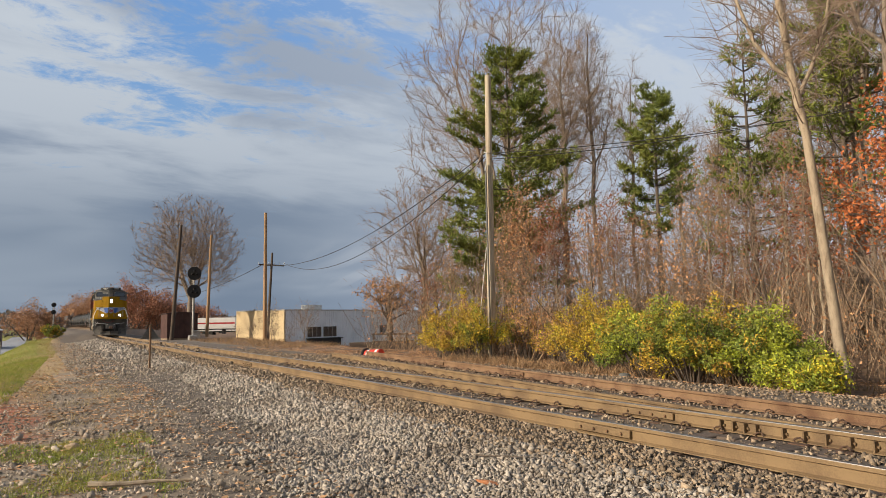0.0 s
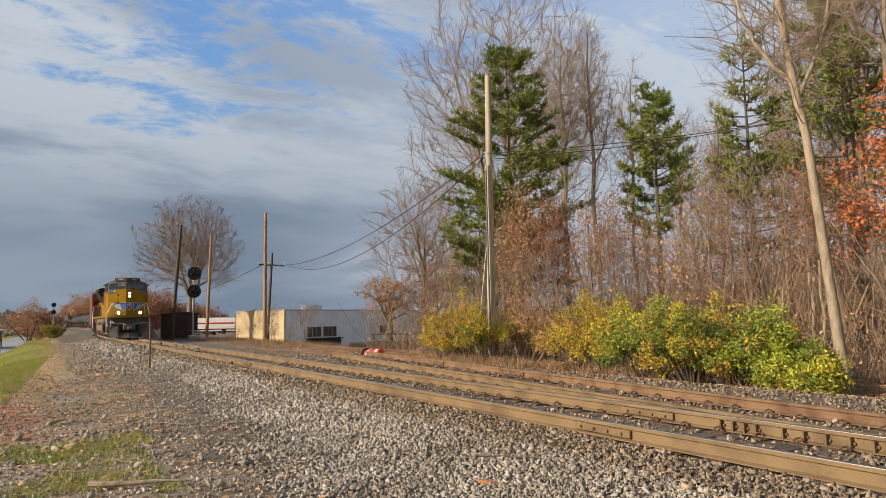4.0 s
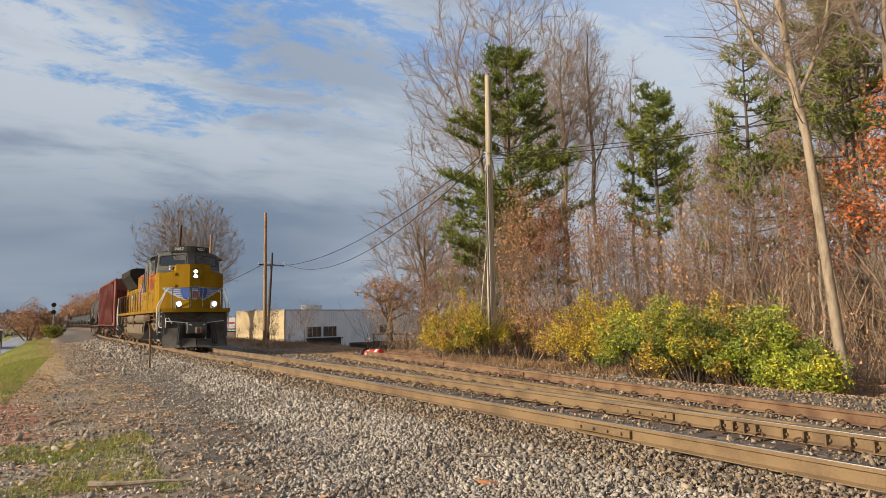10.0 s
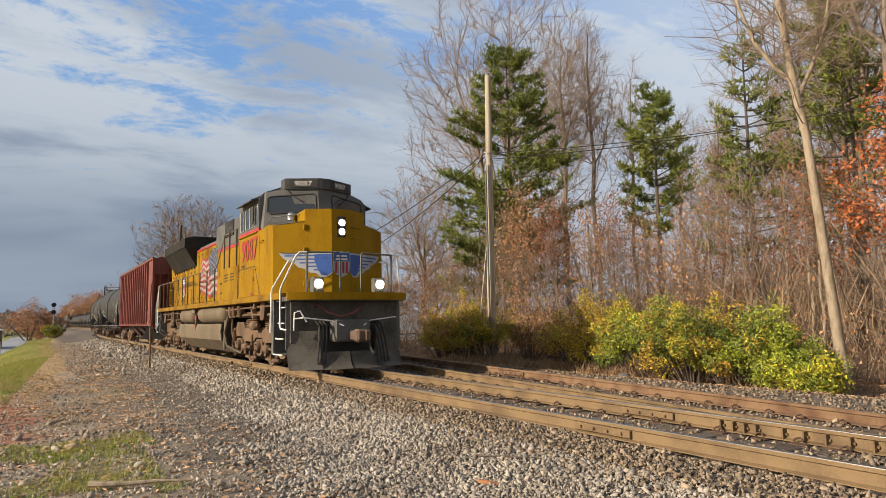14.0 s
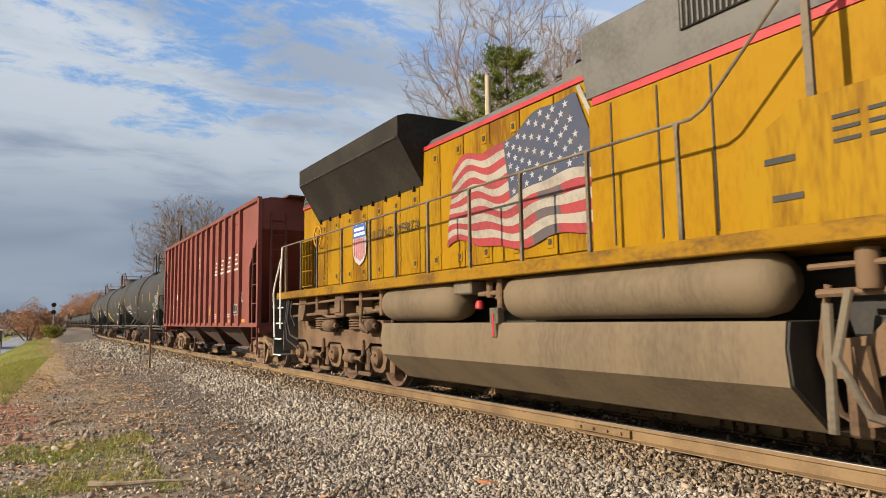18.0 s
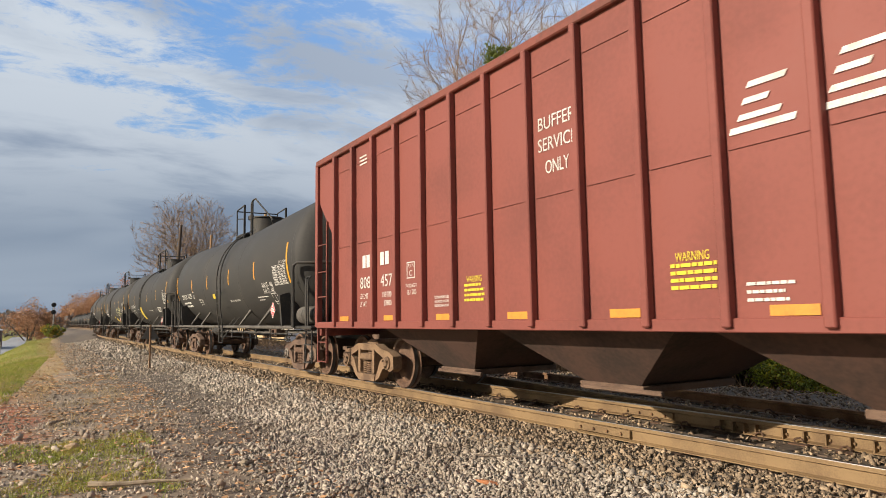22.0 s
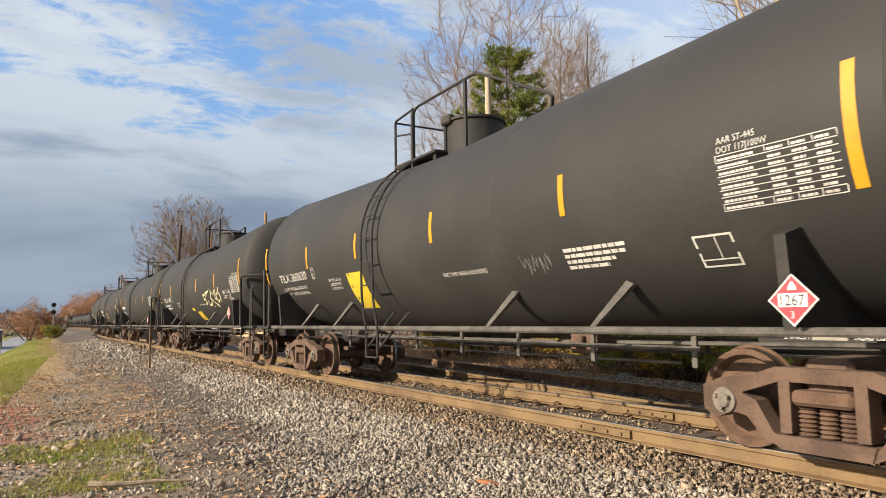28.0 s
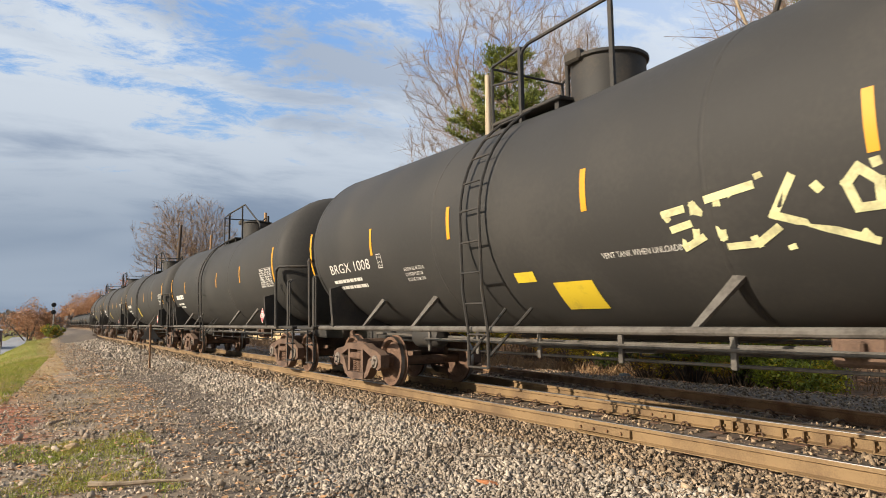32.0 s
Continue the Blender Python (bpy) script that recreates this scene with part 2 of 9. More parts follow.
def path_y(x):
    """How far the line has swung over, at x along it."""
    if x >= BEND:
        return 0.0
    if x >= MIDDLE:
        return (BEND - x) ** 2 / (2 * RADIUS)
    turn, half = (BEND - MIDDLE) / RADIUS, (BEND - MIDDLE) ** 2 / (2 * RADIUS)
    if x >= BENDEND:
        return half + turn * (MIDDLE - x) - (MIDDLE - x) ** 2 / (2 * RADIUS)
    return half + turn * (MIDDLE - BENDEND) - (MIDDLE - BENDEND) ** 2 / (2 * RADIUS)


def on_line(x, reach):
    """The pose of a car whose middle is at x, its trucks reach metres before and behind."""
    a, b = Vector((x + reach, path_y(x + reach), 0)), Vector((x - reach, path_y(x - reach), 0))
    d = a - b
    m = (a + b) / 2
    return pose(m.x, m.y, 0, 0, 0, math.degrees(math.atan2(d.y, d.x)))


GAUGE = 0.725
FROG = -3.0


def siding_y(x):
    return GAUGE + 0.118 * (FROG - x)


# ---- ground ----
def crest(x):
    """Where the verge begins to fall away to the low land."""
    return -7.1 + 1.5 * min(1.0, max(0.0, (-18 - x) / 30.0))


def ground_z(x, y):
    yy = y - path_y(x)
    # the bed of the track, its shoulders, the level verge, the bank on one side and the low land
    near = crest(x)
    if yy < near:
        d = near - yy
        z = -0.46 - (0.085 * d * d if d < 3.0 else 0.765 + 0.51 * (d - 3.0))
        z = max(z, -3.9) - 0.05 * math.sin(x * 0.3) * min(1.0, d)
    elif yy < -0.92:
        t = min(1.0, max(0.0, (-1.5 - yy) / 1.7))
        z = -0.17 - 0.28 * t * t * (3 - 2 * t)
    else:
        far = 1.6 if x < -27 or x > 5 else 5.4
        if yy < far:
            z = -0.20
        else:
            t = min(1.0, (yy - far) / 1.6)
            z = -0.22 - 0.2 * t
        if yy > 10:
            fall = min(1.0, max(0.0, (-28 - x) / 12.0))
            rise = 1.0 - fall
            z += -fall * min(3.2, 0.10 * (yy - 10)) + rise * min(9.0, 0.05 * (yy - 10) + 0.0012 * (yy - 10) ** 2)
    rough = 1.0 if -7.5 < yy < -3.2 else 0.5
    return z + 0.03 * noise.noise((x * 0.5, y * 0.5, 0.0)) + rough * 0.03 * noise.noise((x * 2.1, y * 2.1, 3.0))


def make_ground():
    xs = list(np.concatenate([np.arange(40, 0, -4), np.arange(0, -30, -0.3), np.arange(-30, -80, -1.5), np.arange(-80, -260, -6), [-300, -400, -600, -1000, -2000, -4000]]))
    ys = list(np.concatenate([[-3000, -1200, -500, -200, -100, -60, -40, -30, -24], np.arange(-20, -9, 1.0), np.arange(-9, 8, 0.3), np.arange(8, 20, 1.0), np.arange(20, 60, 4.0), [70, 100, 150, 250, 500, 1200, 3000]]))
    v = [(x, y, ground_z(x, y)) for x in xs for y in ys]
    n = len(ys)
    f = [(i * n + j, (i + 1) * n + j, (i + 1) * n + j + 1, i * n + j + 1) for i in range(len(xs) - 1) for j in range(n - 1)]
    ob = part("ground", solid("ground", v, f, True), GRASS)
    return tagged(ob, "bare brown soil verge with dry grass and leaves", "ground", kind="structure")


ground = make_ground()


# ---- track ----
RAILSHAPE = [(-0.07, -0.172), (0.07, -0.172), (0.07, -0.160), (0.014, -0.145), (0.010, -0.05), (0.036, -0.038), (0.036, -0.006), (0.030, 0.0), (-0.030, 0.0), (-0.036, -0.006), (-0.036, -0.038), (-0.010, -0.05), (-0.014, -0.145), (-0.07, -0.160)]


def rail(name, xs, line, parent, material, label, z=0.0, only=None):
    """A rail that follows line(x) through the given stations."""
    sh = Shape()
    n = len(only or RAILSHAPE)
    for x in xs:
        for dy, dz in (only or RAILSHAPE):
            sh.v.append((x, line(x) + dy, dz + z))
    for i in range(len(xs) - 1):
        for k in range(n):
            a, b = i * n + k, i * n + (k + 1) % n
            sh.f.append((a, b, b + n, a + n))
    sh.f += [tuple(range(n))[::-1], tuple(range((len(xs) - 1) * n, len(xs) * n))]
    return part(name, sh, material, parent, label)


main_track = thing("main_track", "main line of steel rails on worn wooden ties", "railway track", kind="structure")
siding = thing("siding_track", "rusty siding rails that leave the main line", "railway track", kind="structure")
far_xs = [12, 0, -10, -20, -30, -40, -50, -60] + list(range(-65, -200, -7)) + [-260, -400, -700]
CAP = [(-0.033, -0.002), (0.033, -0.002), (0.031, 0.004), (-0.031, 0.004)]
for side in (-1, 1):
    r = rail("rail", far_xs, lambda x: path_y(x) + side * GAUGE, main_track, RAIL, "brown steel rail")
    rail("running_surface", far_xs, lambda x: path_y(x) + side * GAUGE, r, RAILTOP, "shiny worn rail head", 0.0, CAP)
rail("closure_rail", [FROG, -8, -14, -19, -24.5], siding_y, siding, RAIL, "brown closure rail")
rail("outer_rail", [12, 4, FROG, -8, -14, -19, -24.5], lambda x: siding_y(min(x, 1.0)) + 2 * GAUGE, siding, RUST, "rusty outer rail")


# ---- rolling stock, common pieces ----
def wheelset(parent, x, r=0.457, material=None):
    """Two flanged wheels on an axle; turns about its own middle."""
    if (r, 0) not in WHEELMESH:
        for s in (-1, 1):
            prof = [(0.09, s * 0.10), (0.10, s * 0.03), (r - 0.10, -s * 0.015), (r - 0.06, s * 0.065), (r - 0.004, s * 0.065), (r, s * 0.03), (r + 0.004, -s * 0.04), (r + 0.028, -s * 0.052), (r + 0.028, -s * 0.068), (r - 0.06, -s * 0.07), (r - 0.09, -s * 0.035), (0.10, -s * 0.05), (0.09, -s * 0.08)]
            WHEELMESH[r, s] = Shape().lathe(prof[::-s], "y", (0, s * GAUGE, 0), 28).mesh("wheel")
            WHEELMESH[r, "rim", s] = band(r + 0.002, s * GAUGE + s * 0.055, s * GAUGE - s * 0.03).mesh("tread")
        WHEELMESH[r, 0] = Shape().lathe([(0.085, -0.95), (0.085, 0.95)], "y", (0, 0, 0), 14).mesh("wheelset")
    ob = part("wheelset", WHEELMESH[r, 0], WHEEL, parent, "steel axle with two wheels", (x, 0, r))
    for s in (-1, 1):
        part("wheel", WHEELMESH[r, s], WHEEL, ob, "brown flanged steel wheel")
        part("tread", WHEELMESH[r, "rim", s], RAILTOP, ob, "polished wheel tread")
    return ob


WHEELMESH = {}


def band(r, y0, y1, seg=28):
    """An open ring of radius r from y0 to y1."""
    sh = Shape()
    for y in (y0, y1):
        sh.v += [(r * math.sin(2 * math.pi * k / seg), y, r * math.cos(2 * math.pi * k / seg)) for k in range(seg)]
    sh.f += [(k, (k + 1) % seg, seg + (k + 1) % seg, seg + k) for k in range(seg)]
    return sh


WHEEL = paint("dirty_wheel", (0.155, 0.092, 0.06), 0.85, 0.1, (0.09, 0.054, 0.038), 0.5, 5, 40, 0.3)


def side_frame(s):
    """The cast side frame of a two-axle truck, on the side s."""
    sh = Shape()
    y0, y1 = (s * 0.93, s * 1.10)
    a, b = sorted((y0, y1))
    # top chord, arms and lower chord as separate solid bars, so that windows stay open between them
    sh.prism([(-1.12, 0.36), (-1.12, 0.58), (-0.92, 0.66), (-0.62, 0.70), (-0.40, 0.78), (0.40, 0.78), (0.62, 0.70), (0.92, 0.66), (1.12, 0.58), (1.12, 0.36), (0.98, 0.30), (0.80, 0.36), (0.72, 0.54), (0.36, 0.66), (-0.36, 0.66), (-0.72, 0.54), (-0.80, 0.36), (-0.98, 0.30)], "y", a, b)
    for q in (-1, 1):
        sh.prism([(q * 0.80, 0.36), (q * 0.72, 0.54), (q * 0.58, 0.48), (q * 0.44, 0.24), (q * 0.30, 0.14), (q * 0.36, 0.10), (q * 0.54, 0.18), (q * 0.68, 0.34)], "y", a, b)
        sh.prism([(q * 0.36, 0.24), (q * 0.36, 0.68), (q * 0.26, 0.68), (q * 0.26, 0.24)], "y", a - 0.01, b + 0.01)
    sh.prism([(-0.36, 0.10), (-0.40, 0.22), (0.40, 0.22), (0.36, 0.10)], "y", a - 0.02, b + 0.02)
    return sh


def springs(s):
    sh = Shape()
    for k, x in enumerate((-0.17, 0.0, 0.17)):
        prof = []
        for i in range(7):
            z = 0.22 + i * 0.036
            prof += [(0.055, z), (0.078, z + 0.016)]
        sh.lathe(prof, "z", (x, s * 1.01, 0), 9)
    sh.box(-0.25, 0.25, s * 1.01 - 0.12, s * 1.01 + 0.12, 0.475, 0.60, 0.03)
    return sh


def bearing(s):
    sh = Shape()
    sh.lathe([(0.0, s * 1.155), (0.06, s * 1.155), (0.075, s * 1.13), (0.115, s * 1.125), (0.125, s * 1.08), (0.125, s * 0.96)][::-s], "y", (0, 0, 0), 16)
    for k in range(3):
        a = k * 2.094 + 0.5
        sh.lathe([(0.018, s * 1.175), (0.018, s * 1.12)][::-s], "y", (0.07 * math.cos(a), 0, 0.07 * math.sin(a)), 6)
    return sh


FRAMES = {}
TANTRUCK = paint("tan_dust_truck", (0.225, 0.145, 0.085), 0.9, 0, (0.12, 0.075, 0.048), 0.5, 3, 30, 0.35, 0.008)


def truck(parent, x, base=1.78, material=None):
    """A two-axle truck under a car; its pieces are parts of the car."""
    material = material or TRUCKDIRT
    if not FRAMES:
        for s in (-1, 1):
            FRAMES["frame", s], FRAMES["spring", s], FRAMES["bearing", s] = side_frame(s).mesh("side_frame"), springs(s).mesh("spring_nest"), bearing(s).mesh("bearing_cap")
        FRAMES["bolster"] = Shape().box(-0.2, 0.2, -1.0, 1.0, 0.5, 0.86, 0.05).box(-0.5, 0.5, -0.1, 0.1, 0.45, 0.6).mesh("bolster")
        FRAMES["brake"] = Shape().box(-0.42, -0.36, -0.85, 0.85, 0.32, 0.42).box(0.36, 0.42, -0.85, 0.85, 0.32, 0.42).mesh("brake_beam")
    sets = []
    t = part("truck", FRAMES["bolster"] if material == TRUCKDIRT else FRAMES["bolster"].copy(), material, parent, "cast steel truck bolster", (x, 0, 0))
    for s in (-1, 1):
        part("side_frame", FRAMES["frame", s] if material == TRUCKDIRT else FRAMES["frame", s].copy(), material, t, "cast steel side frame")
        part("spring_nest", FRAMES["spring", s] if material == TRUCKDIRT else FRAMES["spring", s].copy(), WHEEL if material == TRUCKDIRT else material, t, "coil springs")
        for q in (-1, 1):
            part("bearing_cap", FRAMES["bearing", s] if material == TRUCKDIRT else FRAMES["bearing", s].copy(), CAPGREY if material == TRUCKDIRT else material, t, "round bearing cap", (q * base / 2, 0, 0.457))
    part("brake_beam", FRAMES["brake"], BLACKISH, t)
    for q in (-1, 1):
        sets.append(x + q * base / 2)
    return sets


def coupler(parent, x, s):
    """A knuckle coupler that sticks out at the end s."""
    sh = Shape()
    sh.box(min(x - s * 0.7, x), max(x - s * 0.7, x), -0.09, 0.09, 0.76, 0.98, 0.03)
    sh.box(x - 0.14, x + 0.14, -0.17, 0.13, 0.72, 1.02, 0.05)
    sh.box(x - 0.05 + s * 0.1, x + 0.08 + s * 0.1, 0.02, 0.16, 0.74, 1.0, 0.03)
    part("coupler", sh, TRUCKDIRT, parent, "rusty knuckle coupler")
    hose = Shape().tube([(x - s * 0.5, 0.35, 0.85), (x - s * 0.25, 0.36, 0.55), (x, 0.30, 0.42), (x + s * 0.2, 0.2, 0.48)], 0.028, 7)
    part("air_hose", hose, BLACKISH, parent, "black rubber air hose")


ROLLING, TURNING = [], []


# ---- tank car ----
PIPEGREY = paint("dusty_side_pipe", (0.12, 0.11, 0.096), 0.7, 0, (0.06, 0.052, 0.045), 0.5, 3, 30, 0.1)
TANKR, TANKZ, TANKL, TANKD = 1.605, 2.765, 7.18, 0.62


def tank_axis(x):
    """The height of the tank's axis: both halves fall towards the outlet in the middle."""
    return 2.515 + 0.029 * abs(x)


def on_tank(x, a, lift=0.0):
    """A point on the tank's skin, at the height that the angle a would have on a level tank."""
    r, mid = TANKR + lift, tank_axis(x)
    up = max(-0.98, min(0.98, (TANKZ + TANKR * math.sin(radians(a)) - mid) / TANKR))
    return (x, -r * math.sqrt(1 - up * up), mid + r * up)


def tank_car(name="tank_car", stripes=(-7.40, -4.44, -1.88, 0.86, 3.74, 6.84), ladder=-1.40):
    car = thing(name, "black oil tank car with yellow stripes and a ladder", "tank car", group="tank cars of the train")
    prof, L, D = [], TANKL, TANKD
    for i in range(9):
        a = i / 8 * math.pi / 2
        prof.append((TANKR * math.sin(a) if i else 0.0, -L - D * math.cos(a)))
    prof += [(TANKR, -3.5), (TANKR, 0.0), (TANKR, 3.5)]
    for i in range(9):
        a = math.pi / 2 - i / 8 * math.pi / 2
        prof.append((TANKR * math.sin(a) if i < 8 else 0.0, L + D * math.cos(a)))
    sh = Shape().lathe(prof, "x", (0, 0, 0), 56)
    sh.v = [(x, y, z + tank_axis(x)) for x, y, z in sh.v]
    part("tank", sh, TANKPAINT, car, "black cylindrical steel tank", angle=50)
    for x in (-7.1, -2.35, 2.35, 7.1):
        part("weld_seam", Shape().lathe([(TANKR, x - 0.03), (TANKR + 0.006, x - 0.02), (TANKR + 0.006, x + 0.02), (TANKR, x + 0.03)], "x", (0, 0, tank_axis(x)), 40), TANKPAINT, car)
    # underframe
    for s in (-1, 1):
        part("side_sill", Shape().tube([(-7.05, s * 1.52, 1.085), (7.05, s * 1.52, 1.085)], 0.042, 10), PIPEGREY, car, "grey side pipe rail")
        part("platform", Shape().box(s * 7.8 - 0.75, s * 7.8 + 0.25, -1.5, 1.5, 1.04, 1.12, 0.02), BLACKISH, car, "black end platform")
        part("stub_sill", Shape().box(s * 6.6 - 1.5, s * 6.6 + 1.5, -0.28, 0.28, 0.80, 1.34, 0.03), BLACKISH, car)
        part("saddle", Shape().prism([(-1.56, 1.10), (-1.62, 1.84), (-1.42, 1.90), (1.42, 1.90), (1.62, 1.84), (1.56, 1.10)], "x", s * 6.27 - 0.06, s * 6.27 + 0.04), BLACKISH, car, "black tank saddle")
        coupler(car, s * 8.46, s)
        for q in (-1, 1):
            y = q * 1.45
            loop = Shape().tube([(s * 7.34, y * 1.13, 1.1), (s * 7.34, y * 1.14, 2.36), (s * 7.37, y * 1.14, 2.46), (s * 7.46, y * 1.11, 2.51), (s * 7.68, y * 0.93, 2.51), (s * 7.80, y * 0.77, 2.51), (s * 7.89, y * 0.59, 2.51), (s * 7.93, y * 0.32, 2.51), (s * 7.95, 0, 2.51)], 0.034, 8)
            part("end_rail", loop, BLACKISH, car, "bent black handrail round the tank end")
            part("stanchion", Shape().tube([(s * 7.10, y * 1.1, 1.1), (s * 7.10, y * 1.1, 2.10), (s * 7.12, y * 1.1, 2.14), (s * 7.22, y * 1.1, 2.14)], 0.02, 6), BLACKISH, car)
            for x in (7.63,):
                g = Shape().box(s * x - 0.05, s * x + 0.05, y - 0.012, y + 0.012, 1.1, 2.14).tube([(s * x - 0.05, y, 2.13), (s * x - 0.02, y * 0.96, 2.19), (s * x + 0.1, y * 0.95, 2.19), (s * x + 0.13, y, 2.12), (s * x + 0.13, y, 1.1)], 0.022, 6)
                part("grab_iron", g, BLACKISH, car)
            st = Shape()
            for x in (7.62, 8.0):
                st.box(s * x - 0.02, s * x + 0.02, y - 0.012, y + 0.012, 0.32, 1.08)
            for z in (0.34, 0.72):
                st.box(min(s * 7.62, s * 8.0), max(s * 7.62, s * 8.0), y - 0.05, y + 0.05, z - 0.012, z + 0.012)
            part("step", st, BLACKISH, car, "black sill step")
    for q in (-1, 1):
        for x in (-4.75, -2.9, 2.36, 4.30):
            leg = Shape().add([(x - 0.32, q * 1.50, 1.10), (x - 0.24, q * 1.50, 1.10), (x + 0.10, q * 1.235, 1.56), (x + 0.0, q * 1.235, 1.60), (x - 0.32, q * 1.46, 1.09), (x - 0.24, q * 1.46, 1.09), (x + 0.10, q * 1.18, 1.55), (x + 0.0, q * 1.18, 1.59)], [(0, 1, 2, 3), (7, 6, 5, 4), (0, 4, 5, 1), (1, 5, 6, 2), (2, 6, 7, 3), (3, 7, 4, 0)])
            part("brace", leg, PIPEGREY, car, "grey slanting brace to the tank")
    # top works
    near = -1.46 if ladder > 0 else -2.0
    part("top_platform", Shape().box(near, -0.46, -0.72, 0.72, 4.10, 4.15, 0.01).box(near + 0.06, near + 0.14, -0.66, 0.66, 3.9, 4.10).box(-0.62, -0.54, -0.66, 0.66, 3.9, 4.10), BLACKISH, car, "black grated top platform")
    part("dome", Shape().lathe([(0.50, 3.98), (0.50, 4.60), (0.54, 4.62), (0.54, 4.66), (0.1, 4.69), (0.0, 4.69)], "z", (-0.27, 0, 0), 28), BLACKISH, car, "black protective housing")
    part("dome_hinge", Shape().box(-0.52, -0.22, -0.58, -0.44, 4.58, 4.74, 0.03), BLACKISH, car)
    part("dome_bolt", Shape().box(-0.70, -0.64, -0.40, -0.34, 4.2, 4.72, 0.015), BLACKISH, car)
    start = 0.34 if ladder > 0 else -1.28
    part("top_rail", Shape().tube([(start, -0.70, 3.9), (start, -0.70, 4.94), (start + 0.06, -0.70, 5.03), (start + 0.18, -0.70, 5.08), (0.82, -0.70, 5.09), (2.54, -0.70, 4.24), (2.62, -0.70, 4.16), (2.55, -0.66, 4.06), (2.3, -0.63, 3.84)], 0.026, 7), BLACKISH, car, "black top handrail")
    part("rail_post", Shape().box(0.46, 0.52, -0.72, -0.68, 3.86, 5.08), BLACKISH, car)
    end = -0.47 if ladder > 0 else -1.28
    for y in (-0.70, 0.70):
        part("platform_rail", Shape().tube([(near + 0.02, y, 3.95), (near + 0.02, y, 5.0), (near + 0.06, y, 5.03), (end, y, 5.08)], 0.024, 6), BLACKISH, car, "black platform handrail")
        part("platform_post", Shape().box(end - 0.03, end + 0.03, y - 0.03, y + 0.03, 3.95, 5.09), BLACKISH, car)
        part("knee_rail", Shape().tube([(near + 0.02, y, 4.74), (end, y, 4.62)], 0.018, 6), BLACKISH, car)
    part("cross_rail", Shape().tube([(near + 0.02, -0.70, 5.0), (near + 0.02, 0.70, 5.0)], 0.02, 6), BLACKISH, car)
    for s in (-1, 1):
        lad = Shape()
        for x in (ladder, ladder + 0.45):
            up = [(x, s * (TANKR + 0.10) * math.cos(radians(a)), 2.55 + (TANKR + 0.10) * math.sin(radians(a))) for a in range(0, 72, 8)]
            lad.tube([(x, s * 1.60, 0.60), (x, s * 1.60, 1.05), (x, s * 1.68, 1.6)] + up, 0.021, 6)
        for z in (0.60, 1.02, 1.42, 1.82, 2.22):
            y = s * (1.60 if z < 1.1 else 1.60 + 0.10 * min(1.0, (z - 1.05) / 0.8))
            lad.tube([(ladder, y, z), (ladder + 0.45, y, z)], 0.014, 6)
        for a in range(3, 72, 13):
            y, z = s * (TANKR + 0.10) * math.cos(radians(a)), 2.55 + (TANKR + 0.10) * math.sin(radians(a))
            lad.tube([(ladder, y, z), (ladder + 0.45, y, z)], 0.014, 6)
        part("ladder", lad, BLACKISH, car, "black side ladder")
        part("ladder_strut", Shape().tube([(ladder + 0.45, s * 1.58, 0.75), (ladder + 0.85, s * 1.2, 1.35)], 0.02, 6).tube([(ladder, s * 1.58, 0.75), (ladder + 0.3, s * 1.2, 1.35)], 0.02, 6), BLACKISH, car)
    part("bottom_outlet", Shape().box(-0.35, 0.35, -0.35, 0.35, 0.88, 1.40, 0.06).prism([(-0.9, 1.0), (0.9, 1.0), (0.5, 0.78), (-0.5, 0.78)], "y", -0.25, 0.25), BLACKISH, car, "black outlet valve skid")
    for q in (-1, 1):
        bar = Shape().tube([(-3.6, q * 1.0, 0.90), (5.0, q * 1.0, 0.90)], 0.026, 6).tube([(-3.2, q * 0.8, 0.74), (4.6, q * 0.8, 0.74)], 0.018, 6)
        for k in range(7):
            bar.box(-3.5 + 1.4 * k, -3.44 + 1.4 * k, q * 1.0 - 0.015, q * 1.0 + 0.015, 0.72, 1.10)
        part("brake_rigging", bar, PIPEGREY, car, "dusty grey rods slung under the tank")
    part("air_tank", Shape().lathe([(0.0, -4.7), (0.14, -4.66), (0.19, -4.56), (0.19, -3.9), (0.14, -3.8), (0.0, -3.76)], "x", (0, -0.55, 0.92), 14), BLACKISH, car, "black brake reservoir")
    part("brake_valve", Shape().box(2.9, 3.35, -0.8, -0.5, 0.78, 1.08, 0.03).box(3.0, 3.2, -0.88, -0.8, 0.86, 1.0, 0.02), TRUCKDIRT, car, "dusty brake valve")
    part("brake_pipe", Shape().tube([(-6.6, -0.45, 0.95), (-2.0, -0.45, 0.90), (2.2, -0.45, 0.90), (6.6, -0.45, 0.95)], 0.025, 6).tube([(-5.0, 0.5, 1.0), (5.0, 0.5, 1.0)], 0.02, 6), PIPEGREY, car)
    for q in (-1, 1):
        for x in stripes:
            w, lo, hi = (0.10, -24, 10) if abs(x) > 6 else (0.085, -15.5, 1)
            st = Shape()
            pts = []
            for i in range(7):
                a = lo + (hi - lo) * i / 6
                for dx in (-w / 2, w / 2):
                    p = on_tank(x + dx, a, 0.004)
                    pts.append((p[0], -q * p[1], p[2]))
            fs = [(2 * i, 2 * i + 1, 2 * i + 3, 2 * i + 2)[::-q] for i in range(6)]
            part("reflective_stripe", st.add(pts, fs), DECALY, car, "yellow reflective stripe")
    car["sets"] = truck(car, -6.22) + truck(car, 6.20)
    return car


